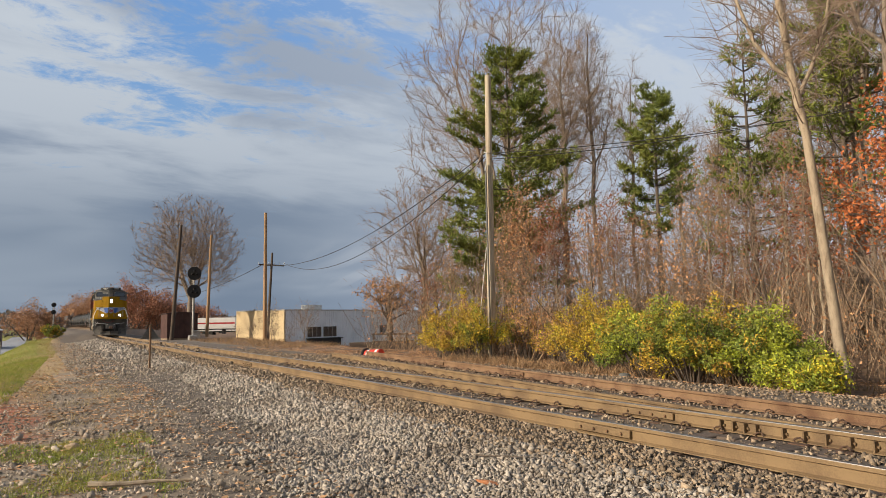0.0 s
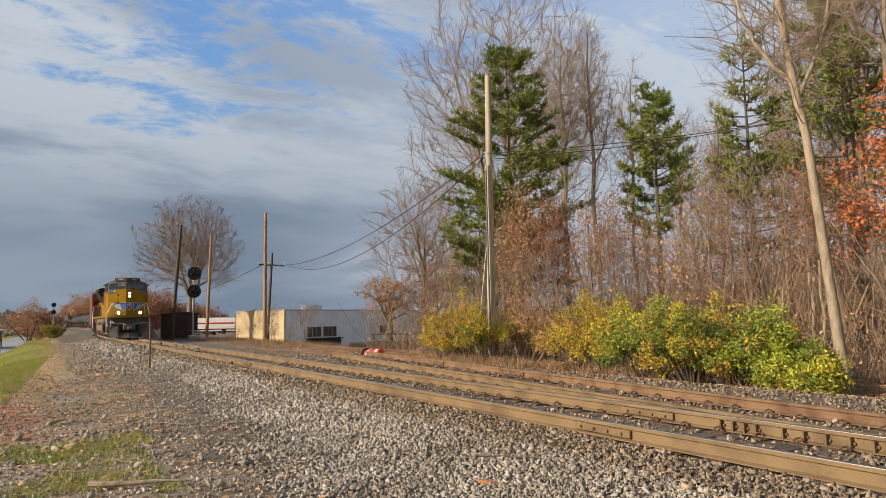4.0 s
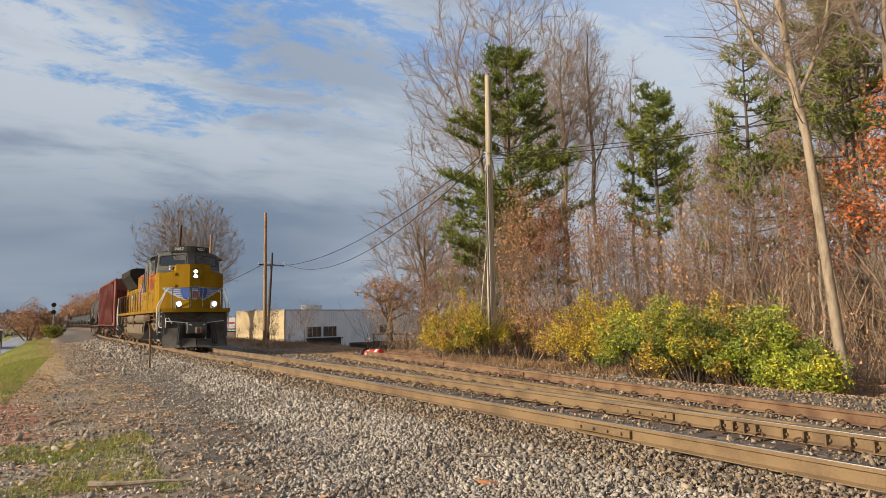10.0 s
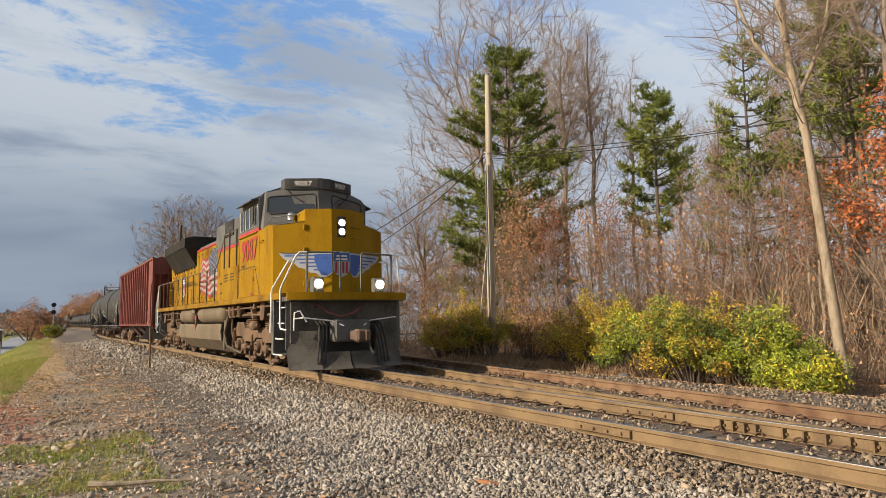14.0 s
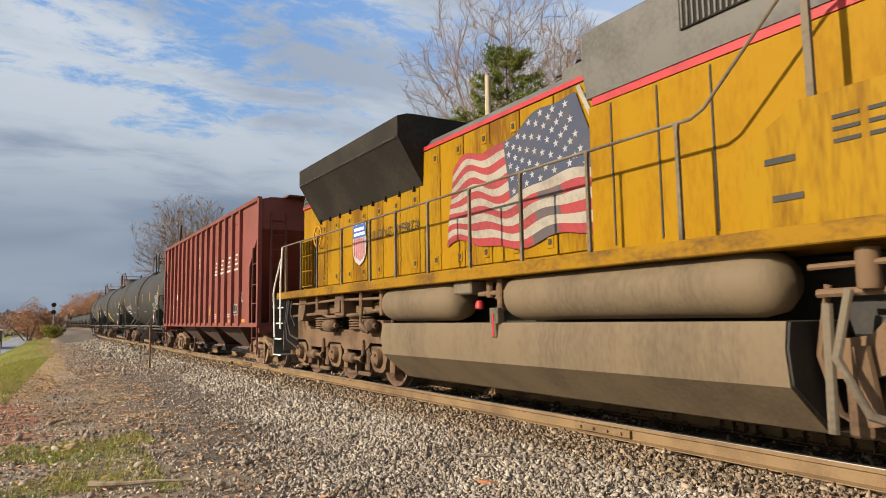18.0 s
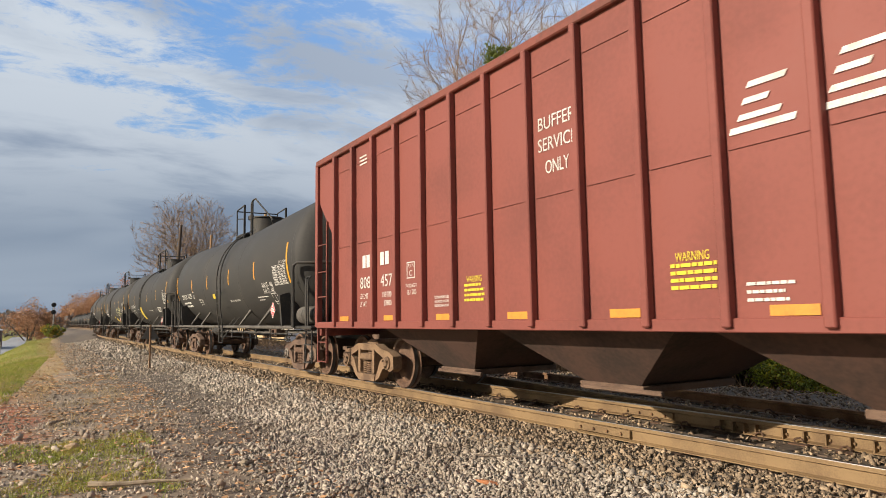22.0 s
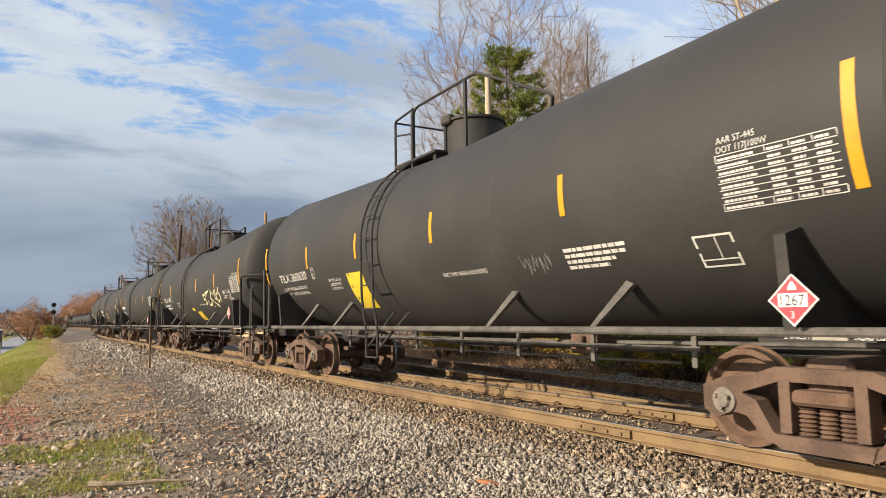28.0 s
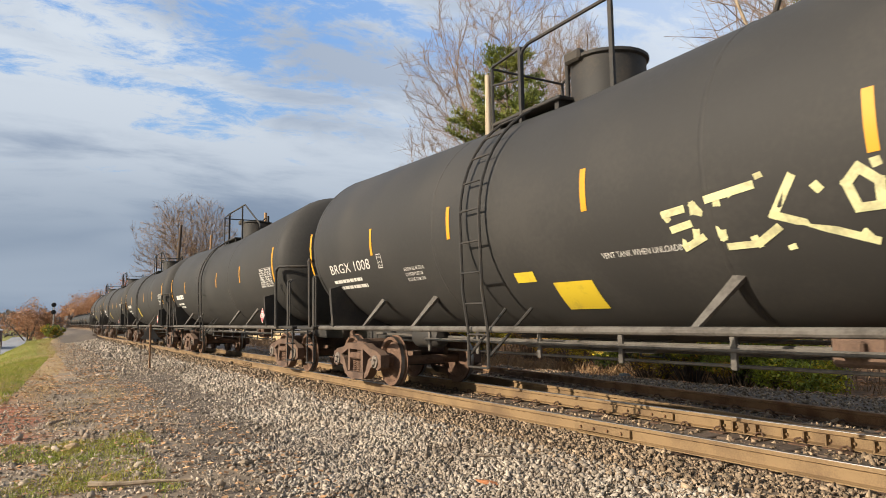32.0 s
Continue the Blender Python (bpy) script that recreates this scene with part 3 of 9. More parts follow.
# ---- hopper car ----
def hopper_car():
    car = thing("hopper_car", "oxide red ribbed hopper car with ladders", "hopper car")
    L, W = 7.37, 1.56
    sheet = [(-L, 4.46), (-L, 3.68), (-L + 0.94, 2.72), (-L + 0.94, 1.12), (L - 0.94, 1.12), (L - 0.94, 2.72), (L, 3.68), (L, 4.46)]
    for s in (-1, 1):
        part("side_sheet", Shape().prism(sheet, "y", min(s * W, s * (W - 0.03)), max(s * W, s * (W - 0.03))), HOPPERRED, car, "oxide red side sheet")
        for x in [-6.36 + 0.856 * i for i in range(0, 15)]:
            part("rib", Shape().box(x - 0.045, x + 0.045, *sorted((s * W, s * (W + 0.10))), 1.12, 4.40, 0.012), HOPPERRED, car)
        part("top_chord", Shape().box(-L, L, s * W - 0.07, s * W + 0.07, 4.40, 4.52, 0.015), HOPPERDARK, car, "dark red top chord")
        part("side_sill", Shape().box(-L, L, s * W - 0.05, s * W + 0.05, 1.08, 1.20, 0.01), HOPPERRED, car)
        e = s * L
        part("end_sheet", Shape().prism([(e, 4.46), (e, 3.66), (e - s * 3.0, 1.15), (e - s * 3.06, 1.2), (e - s * 0.05, 3.75), (e - s * 0.05, 4.46)], "y", -W + 0.03, W - 0.03), HOPPERRED, car, "sloping end sheet")
        part("end_sill", Shape().box(min(e, e - s * 0.12), max(e, e - s * 0.12), -W, W, 0.92, 1.2, 0.02), HOPPERRED, car)
        part("end_deck", Shape().box(min(e, e - s * 1.0), max(e, e - s * 1.0), -W + 0.06, W - 0.06, 1.12, 1.17), HOPPERDARK, car)
        for q in (-1, 1):
            part("corner_post", Shape().box(e - 0.06, e + 0.06, q * W - 0.06, q * W + 0.06, 1.1, 4.46, 0.01), HOPPERRED, car, "red corner post")
            lad = Shape()
            for x in (e - s * 0.05, e - s * 0.52):
                lad.box(x - 0.02, x + 0.02, q * (W + 0.02) - 0.02, q * (W + 0.02) + 0.02, 0.4, 3.2 if x != e - s * 0.05 else 1.2)
            lad = part("side_ladder", lad, HOPPERDARK, car, "dark red side ladder")
            for z in (0.42, 0.8, 1.7, 2.2, 2.75):
                part("rung", Shape().tube([(e - s * 0.05, q * (W + 0.03), z), (e - s * 0.52, q * (W + 0.03), z)], 0.014, 6), HOPPERDARK, lad)
            lad = Shape()
            for y in (q * 0.85, q * 1.25):
                lad.box(e - 0.02, e + 0.04, y - 0.025, y + 0.025, 1.15, 4.1)
            lad = part("end_ladder", lad, HOPPERDARK, car, "dark red end ladder")
            for z in [1.5 + 0.4 * i for i in range(7)]:
                part("rung", Shape().tube([(e + 0.03, q * 0.85, z), (e + 0.03, q * 1.25, z)], 0.014, 6), HOPPERDARK, lad)
        part("roof_walk", Shape().box(e - s * 0.0 - 0.35, e + 0.35, -0.9, 0.5, 4.52, 4.56), HOPPERDARK, car, "grated running board")
        coupler(car, e + s * 0.72, s)
        part("draft_sill", Shape().box(e - s * 1.6 - 1.4, e - s * 1.6 + 1.4, -0.3, 0.3, 0.78, 1.12, 0.02), HOPPERDIRT, car)
    part("roof", Shape().prism([(-W, 4.44), (-W + 0.3, 4.52), (0, 4.56), (W - 0.3, 4.52), (W, 4.44)], "x", -L, L), HOPPERDARK, car, "dark red roof")
    for x in (-3.3, 0.0, 3.3):
        part("hopper_bay", Shape().add([(x - 1.5, -1.4, 1.12), (x + 1.5, -1.4, 1.12), (x + 1.5, 1.4, 1.12), (x - 1.5, 1.4, 1.12), (x - 0.42, -0.75, 0.45), (x + 0.42, -0.75, 0.45), (x + 0.42, 0.75, 0.45), (x - 0.42, 0.75, 0.45)], [(3, 2, 1, 0), (0, 1, 5, 4), (1, 2, 6, 5), (2, 3, 7, 6), (3, 0, 4, 7), (4, 5, 6, 7)]), HOPPERDIRT, car, "dirty discharge hopper")
        part("outlet_gate", Shape().box(x - 0.5, x + 0.5, -0.8, 0.8, 0.38, 0.46, 0.01).tube([(x - 0.3, -0.95, 0.42), (x + 0.9, -0.95, 0.42)], 0.03, 6), TRUCKDIRT, car, "outlet gate")
    part("brake_wheel", Shape().tube([(-L - 0.16, 0.9 + 0.24 * math.cos(a), 3.0 + 0.24 * math.sin(a)) for a in np.linspace(0, 2 * math.pi, 19)], 0.018, 6, False).tube([(-L - 0.16, 0.66, 3.0), (-L - 0.16, 1.14, 3.0)], 0.014, 5).tube([(-L - 0.16, 0.9, 2.76), (-L - 0.16, 0.9, 3.24)], 0.014, 5), HOPPERDARK, car, "round hand brake wheel")
    car["sets"] = truck(car, -6.05, material=TANTRUCK) + truck(car, 6.05, material=TANTRUCK)
    return car
# ---- sky backdrop ----
def sky_material():
    m = bpy.data.materials.new("drifting_cloud_sky")
    m.use_nodes = True
    n, l = m.node_tree.nodes, m.node_tree.links
    n.remove(n["Principled BSDF"])

    def math_node(op, a, b=None, c=None):
        k = n.new("ShaderNodeMath")
        k.operation = op
        for i, v in enumerate((a, b, c)):
            if v is None:
                continue
            if isinstance(v, (int, float)):
                k.inputs[i].default_value = v
            else:
                l.new(v, k.inputs[i])
        return k.outputs[0]

    def ramp(v, lo, hi):
        k = n.new("ShaderNodeMapRange")
        k.interpolation_type = "SMOOTHSTEP"
        k.inputs["From Min"].default_value, k.inputs["From Max"].default_value = lo, hi
        l.new(v, k.inputs["Value"])
        return k.outputs[0]

    def blend(f, a, b):
        k = n.new("ShaderNodeMix")
        k.data_type = "RGBA"
        l.new(f, k.inputs["Factor"])
        for name, v in (("A", a), ("B", b)):
            if isinstance(v, tuple):
                k.inputs[name].default_value = (*v, 1)
            else:
                l.new(v, k.inputs[name])
        return k.outputs["Result"]

    tc = n.new("ShaderNodeTexCoord")
    unit = n.new("ShaderNodeVectorMath")
    unit.operation = "NORMALIZE"
    l.new(tc.outputs["Object"], unit.inputs[0])
    sep = n.new("ShaderNodeSeparateXYZ")
    l.new(unit.outputs[0], sep.inputs[0])
    up = sep.outputs["Z"]
    low = math_node("ADD", up, 0.16)
    px, py = math_node("DIVIDE", sep.outputs["X"], low), math_node("DIVIDE", sep.outputs["Y"], low)
    flat = n.new("ShaderNodeCombineXYZ")
    l.new(px, flat.inputs[0])
    l.new(py, flat.inputs[1])

    def cloud(scale, detail, rough, stretch, shift):
        mp = n.new("ShaderNodeMapping")
        mp.inputs["Rotation"].default_value = (0, 0, radians(-28))
        mp.inputs["Scale"].default_value = stretch
        mp.inputs["Location"].default_value = shift
        l.new(flat.outputs[0], mp.inputs[0])
        t = n.new("ShaderNodeTexNoise")
        t.inputs["Scale"].default_value, t.inputs["Detail"].default_value, t.inputs["Roughness"].default_value = scale, detail, rough
        t.inputs["Distortion"].default_value = 0.35
        l.new(mp.outputs[0], t.inputs["Vector"])
        return t.outputs["Fac"]

    broad = cloud(0.55, 3.0, 0.5, (1.0, 1.0, 1), (0.7, 2.2, 0))
    bands = cloud(1.7, 6.0, 0.6, (1.5, 0.8, 1), (4.1, 0.3, 0))
    puffs = cloud(6.5, 8.0, 0.70, (1.3, 0.8, 1), (2.0, 7.0, 0))
    sum1 = math_node("ADD", math_node("MULTIPLY", bands, 0.52), math_node("MULTIPLY", puffs, 0.46))
    cover = ramp(math_node("ADD", sum1, math_node("MULTIPLY", ramp(up, 0.42, 0.20), 0.13)), 0.435, 0.545)
    blue = blend(ramp(up, 0.1, 0.5), (0.26, 0.40, 0.58), (0.11, 0.27, 0.58))
    lit = blend(ramp(up, 0.05, 0.42), (0.33, 0.38, 0.45), (0.50, 0.55, 0.61))
    shade = blend(ramp(up, 0.02, 0.36), (0.125, 0.175, 0.255), (0.27, 0.325, 0.415))
    dense = ramp(math_node("ADD", math_node("MULTIPLY", broad, 0.75), math_node("MULTIPLY", bands, 0.35)), 0.50, 0.63)
    mass = blend(dense, lit, shade)
    seen = blend(cover, blue, mass)
    # a pale band of thinner cloud over the horizon, and paler sky towards the woods
    streak = cloud(2.2, 4.0, 0.5, (0.5, 2.2, 1), (1.0, 5.0, 0))
    band = math_node("MULTIPLY", ramp(up, 0.035, 0.06), ramp(up, 0.13, 0.09))
    low_sky = blend(ramp(sep.outputs["X"], -0.97, -0.84), blend(ramp(broad, 0.40, 0.62), (0.25, 0.30, 0.37), (0.17, 0.22, 0.295)), blend(ramp(broad, 0.40, 0.62), (0.38, 0.43, 0.50), (0.27, 0.325, 0.41)))
    seen = blend(math_node("MULTIPLY", ramp(up, 0.24, 0.10), 0.96), seen, low_sky)
    seen = blend(math_node("MULTIPLY", math_node("MULTIPLY", band, ramp(streak, 0.42, 0.60)), math_node("MULTIPLY", ramp(sep.outputs["X"], -0.96, -0.86), 0.8)), seen, (0.42, 0.45, 0.50))
    side = ramp(math_node("ADD", sep.outputs["X"], math_node("MULTIPLY", sep.outputs["Y"], 0.05)), -0.98, -0.50)
    seen = blend(math_node("MULTIPLY", side, 0.70), seen, (0.50, 0.56, 0.65))
    em = n.new("ShaderNodeEmission")
    l.new(seen, em.inputs["Color"])
    l.new(em.outputs[0], n["Material Output"].inputs["Surface"])
    return m


def sky_backdrop():
    v, f, na, ne = [], [], 40, 16
    for i in range(na + 1):
        a = radians(149 - 80 + 160 * i / na)
        for j in range(ne + 1):
            e = radians(-2 + 62 * j / ne)
            v.append((3200 * math.cos(a) * math.cos(e), 3200 * math.sin(a) * math.cos(e), 3200 * math.sin(e)))
    for i in range(na):
        for j in range(ne):
            k = i * (ne + 1) + j
            f.append((k, k + 1, k + ne + 2, k + ne + 1))
    ob = part("backdrop", solid("backdrop", v, f, True), sky_material())
    return tagged(ob, "broken grey and white clouds drifting over a blue sky", "sky", kind="structure")


backdrop = sky_backdrop()


# ---- ground cover ----
def height(x, y):
    return ground_z(x, y)


def turn_matrices(count, rng):
    q = rng.normal(size=(count, 4))
    q /= np.linalg.norm(q, axis=1, keepdims=True)
    w, x, y, z = q.T
    return np.stack([np.stack([1 - 2 * (y * y + z * z), 2 * (x * y - z * w), 2 * (x * z + y * w)], -1),
                     np.stack([2 * (x * y + z * w), 1 - 2 * (x * x + z * z), 2 * (y * z - x * w)], -1),
                     np.stack([2 * (x * z - y * w), 2 * (y * z + x * w), 1 - 2 * (x * x + y * y)], -1)], 1)


# a broken chip: two ridges set across one another
CUBE = np.array([(-1, -0.7, -1), (-1, 0.2, 0.9), (-0.8, 1, -0.8), (-0.3, 0.6, 1), (1, -1, -0.6), (0.7, -0.4, 1), (1, 0.9, -1), (0.4, 1, 0.7)], float)
CUBEF = np.array([(0, 1, 3, 2), (4, 6, 7, 5), (0, 4, 5, 1), (2, 3, 7, 6), (0, 2, 6, 4), (1, 5, 7, 3)])


def stones(name, label, zones, material, seed, lift=0.35):
    """Broken stones strewn over zones (x0, x1, y0, y1, how many a square metre, size)."""
    rng = np.random.default_rng(seed)
    spots, sizes = [], []
    for x0, x1, y0, y1, per, size in zones:
        count = int((x1 - x0) * (y1 - y0) * per)
        p = np.stack([rng.uniform(x0, x1, count), rng.uniform(y0, y1, count)], 1)
        spots.append(p)
        sizes.append(size * np.clip(rng.lognormal(-0.16, 0.32, count), 0.4, 1.9))
    spots, sizes = np.concatenate(spots), np.concatenate(sizes)
    z = np.array([height(x, y) for x, y in spots])
    n = len(spots)
    local = CUBE[None] * (0.5 * sizes[:, None, None] * np.stack([rng.uniform(0.7, 1.5, (n, 1)), rng.uniform(0.5, 1.1, (n, 1)), rng.uniform(0.25, 0.6, (n, 1))], 2)) + rng.normal(scale=0.11, size=(n, 8, 3)) * sizes[:, None, None]
    local = np.einsum("nij,nkj->nki", turn_matrices(n, rng), local)
    local[:, :, 0] += spots[:, 0:1]
    local[:, :, 1] += spots[:, 1:2]
    local[:, :, 2] += (z + sizes * lift * rng.uniform(0.3, 1.2, n))[:, None]
    faces = (CUBEF[None] + 8 * np.arange(n)[:, None, None]).reshape(-1, 4)
    return tagged(part(name, solid(name, local.reshape(-1, 3), faces), material), label, "gravel", kind="stuff")


def leaf_mesh(name, spots, size, seed, up=0.0, long=1.6):
    """Small pointed leaves at the given points, turned every way."""
    rng = np.random.default_rng(seed)
    n = len(spots)
    base = np.array([(-0.5 * long, 0, 0), (0, -0.42, 0.10), (0.5 * long, 0, 0), (0, 0.42, 0.10)])
    s = size * rng.uniform(0.6, 1.35, n)
    m = turn_matrices(n, rng)
    if up:
        m[:, 2, :] *= up
    v = np.einsum("nij,kj->nki", m, base) * s[:, None, None] + spots[:, None, :]
    f = (np.array([(0, 1, 2, 3)])[None] + 4 * np.arange(n)[:, None, None]).reshape(-1, 4)
    return solid(name, v.reshape(-1, 3), f)


def blades(name, label, spots, tall, material, seed, lean=0.5):
    """Grass: thin bent blades at the given points."""
    rng = np.random.default_rng(seed)
    n = len(spots)
    a = rng.uniform(0, 2 * math.pi, n)
    h = tall * rng.uniform(0.4, 1.3, n)
    w = 0.004 + 0.05 * h
    d = np.stack([np.cos(a), np.sin(a), np.zeros(n)], 1)
    t = rng.normal(scale=lean, size=(n, 2)) * h[:, None]
    v = np.zeros((n, 3, 3))
    v[:, 0] = spots - d * w[:, None] / 2
    v[:, 1] = spots + d * w[:, None] / 2
    v[:, 2] = spots + np.stack([t[:, 0], t[:, 1], h], 1)
    f = np.arange(3 * n).reshape(-1, 3)
    return tagged(part(name, solid(name, v.reshape(-1, 3), f), material), label, "grass", kind="stuff")


def strewn(rng, x0, x1, y0, y1, count, clump=0.0, seed=0.0):
    """Points on the ground; clump thins them out in patches."""
    p = np.stack([rng.uniform(x0, x1, count), rng.uniform(y0, y1, count)], 1)
    if clump:
        keep = np.array([noise.noise((x * 0.7, y * 0.9, seed)) + 0.35 * noise.noise((x * 2.6, y * 2.6, seed)) > clump for x, y in p])
        p = p[keep]
    return np.array([(x, y, height(x, y)) for x, y in p])


def bank_spots(rng, x0, x1, d0, d1, count, clump):
    """Points beside the crest, d0 to d1 metres up the verge from it."""
    x = rng.uniform(x0, x1, count)
    d = rng.uniform(d0, d1, count)
    p = [(a, crest(a) + path_y(a) + b) for a, b in zip(x, d)]
    p = [(a, b) for a, b in p if not clump or noise.noise((a * 0.5, b * 0.9, 7.0)) + 0.4 * noise.noise((a * 2.4, b * 2.4, 2.0)) > clump]
    return np.array([(a, b, height(a, b)) for a, b in p])


DIRTYSTONE = paint("rust_stained_ballast", (0.32, 0.24, 0.16), 0.95, 0, (0.17, 0.122, 0.08), 0.5, 9, 90, 0.4, 0.005, island=0.45)
GREENBLADE = paint("green_grass", (0.24, 0.29, 0.04), 0.8, 0, (0.40, 0.35, 0.08), 0.5, 1.5, 10, 0, island=0.35)
STRAW = paint("dry_straw_grass", (0.52, 0.39, 0.19), 0.85, 0, (0.38, 0.26, 0.12), 0.5, 1.5, 10, 0, island=0.35)
DRYWEED = paint("brown_dead_weeds", (0.34, 0.215, 0.11), 0.9, 0, (0.22, 0.135, 0.07), 0.5, 1.5, 10, 0, island=0.4)
LITTER = paint("fallen_leaves", (0.50, 0.29, 0.145), 0.85, 0, (0.34, 0.19, 0.10), 0.5, 2, 20, 0, island=0.45)

SOILSTONE = paint("soiled_small_stone", (0.37, 0.305, 0.235), 0.95, 0, (0.24, 0.19, 0.14), 0.5, 1.2, 40, 0.4, 0.005, island=0.5)
stones("ballast", "loose pale grey crushed stone ballast", [
    (-9.5, -2.6, -4.0, -1.75, 1350, 0.036), (-14, -9.5, -3.3, -1.75, 800, 0.042), (-22, -14, -2.9, -1.75, 340, 0.050), (-34, -22, -2.8, -1.75, 150, 0.062),
    (-70, -34, -3.6, -1.6, 40, 0.10), (-6.6, -2.6, -5.2, -4.0, 620, 0.036), (-9.5, -6.6, -4.4, -4.0, 500, 0.036), (-14, -9.5, -3.8, -3.3, 260, 0.040), (-30, -14, -3.4, -2.9, 60, 0.05)], STONE, 3)
stones("verge_stones", "small brownish stones trodden into the verge", [
    (-9.5, -6.6, -7.6, -4.4, 300, 0.028), (-6.6, -3.6, -6.0, -5.2, 260, 0.030), (-14, -9.5, -8.2, -3.8, 200, 0.030), (-24, -14, -8.0, -3.4, 110, 0.036), (-14, -8, -8.0, -4.2, 22, 0.06), (-70, -24, -5.4, -2.8, 62, 0.06), (-12, -6.6, -6.8, -4.2, 5, 0.075)], SOILSTONE, 13, 0.2)
stones("stained_ballast", "rust-stained crushed stone between the rails", [
    (-14, -2.6, -2.0, -0.82, 640, 0.038), (-14, -2.6, -0.62, 0.62, 110, 0.042), (-20, -2.6, 0.85, 5.4, 130, 0.044), (-34, -14, -1.9, -0.85, 170, 0.055),
    (-34, -14, -0.62, 0.62, 60, 0.05), (-40, -20, 0.85, 4.6, 50, 0.06), (-65, -34, -1.6, 2.4, 26, 0.10)], DIRTYSTONE, 4)
rng = np.random.default_rng(11)
blades("grass_patch", "short green grass on the verge", np.concatenate([strewn(rng, -12.5, -7.0, -7.6, -5.0, 26000, 0.02, 2.0), strewn(rng, -11.0, -8.0, -6.3, -5.2, 3500, 0.0, 5.0)]), 0.06, GREENBLADE, 5)
blades("bank_grass", "green grass on the railway bank", np.concatenate([bank_spots(rng, -40, -17.5, -4.0, 0.15, 42000, 0.0), bank_spots(rng, -100, -40, -4.5, 0.3, 26000, 0.0)]), 0.11, GREENBLADE, 6)
blades("dry_grass", "dry straw-coloured grass along the crest", np.concatenate([bank_spots(rng, -44, -17, -2.6, 0.9, 17000, -0.1), bank_spots(rng, -100, -40, -2.4, 1.1, 9000, 0.0), strewn(rng, -24, -12, -6.3, -4.2, 5000, 0.1, 4.0)]), 0.08, STRAW, 7, 0.9)
blades("weeds", "dry weeds under the bushes", np.concatenate([strewn(rng, -22, -13.5, 6.0, 8.4, 6500, 0.05, 1.0), strewn(rng, -13.5, -7, 6.2, 8.5, 2200, 0.1, 1.0), strewn(rng, -66, -40, 5.5, 11.5, 9000, -0.05, 6.0)]), 0.30, DRYWEED, 8, 0.6)
litter = np.concatenate([strewn(rng, -34, -6, 5.3, 10.5, 22000, -0.15, 7.0), strewn(rng, -46, -24, 4.2, 10.0, 9000, -0.1, 5.0), strewn(rng, -30, -12, -8.2, -3.9, 6800, -0.05, 3.0), strewn(rng, -12, -6, -7.4, -3.6, 900, 0.0, 8.0), strewn(rng, -70, -30, -6.4, -3.4, 2600)])
litter[:, 2] += 0.03
tagged(part("leaf_litter", leaf_mesh("leaf_litter", litter, 0.06, 9, 0.3), LITTER), "brown fallen leaves beside the siding", "leaves", kind="stuff")


# ---- trees ----
def rods(points, radii, sides):
    """Tapered rods: points (n, k, 3) and radii (n, k)."""
    n, k, _ = points.shape
    d = points[:, -1] - points[:, 0]
    d /= np.linalg.norm(d, axis=1, keepdims=True) + 1e-9
    ref = np.where(np.abs(d[:, 2:3]) < 0.8, np.array([[0, 0, 1.0]]), np.array([[1.0, 0, 0]]))
    a = np.cross(d, ref)
    a /= np.linalg.norm(a, axis=1, keepdims=True) + 1e-9
    b = np.cross(d, a)
    ang = 2 * math.pi * np.arange(sides) / sides
    ring = a[:, None, :] * np.cos(ang)[None, :, None] + b[:, None, :] * np.sin(ang)[None, :, None]
    v = points[:, :, None, :] + ring[:, None] * radii[:, :, None, None]
    base = (np.arange(n) * k * sides)[:, None, None]
    i, j = np.meshgrid(np.arange(k - 1), np.arange(sides), indexing="ij")
    q = np.stack([i * sides + j, i * sides + (j + 1) % sides, (i + 1) * sides + (j + 1) % sides, (i + 1) * sides + j], -1).reshape(1, -1, 4)
    return v.reshape(-1, 3), (q + base).reshape(-1, 4)


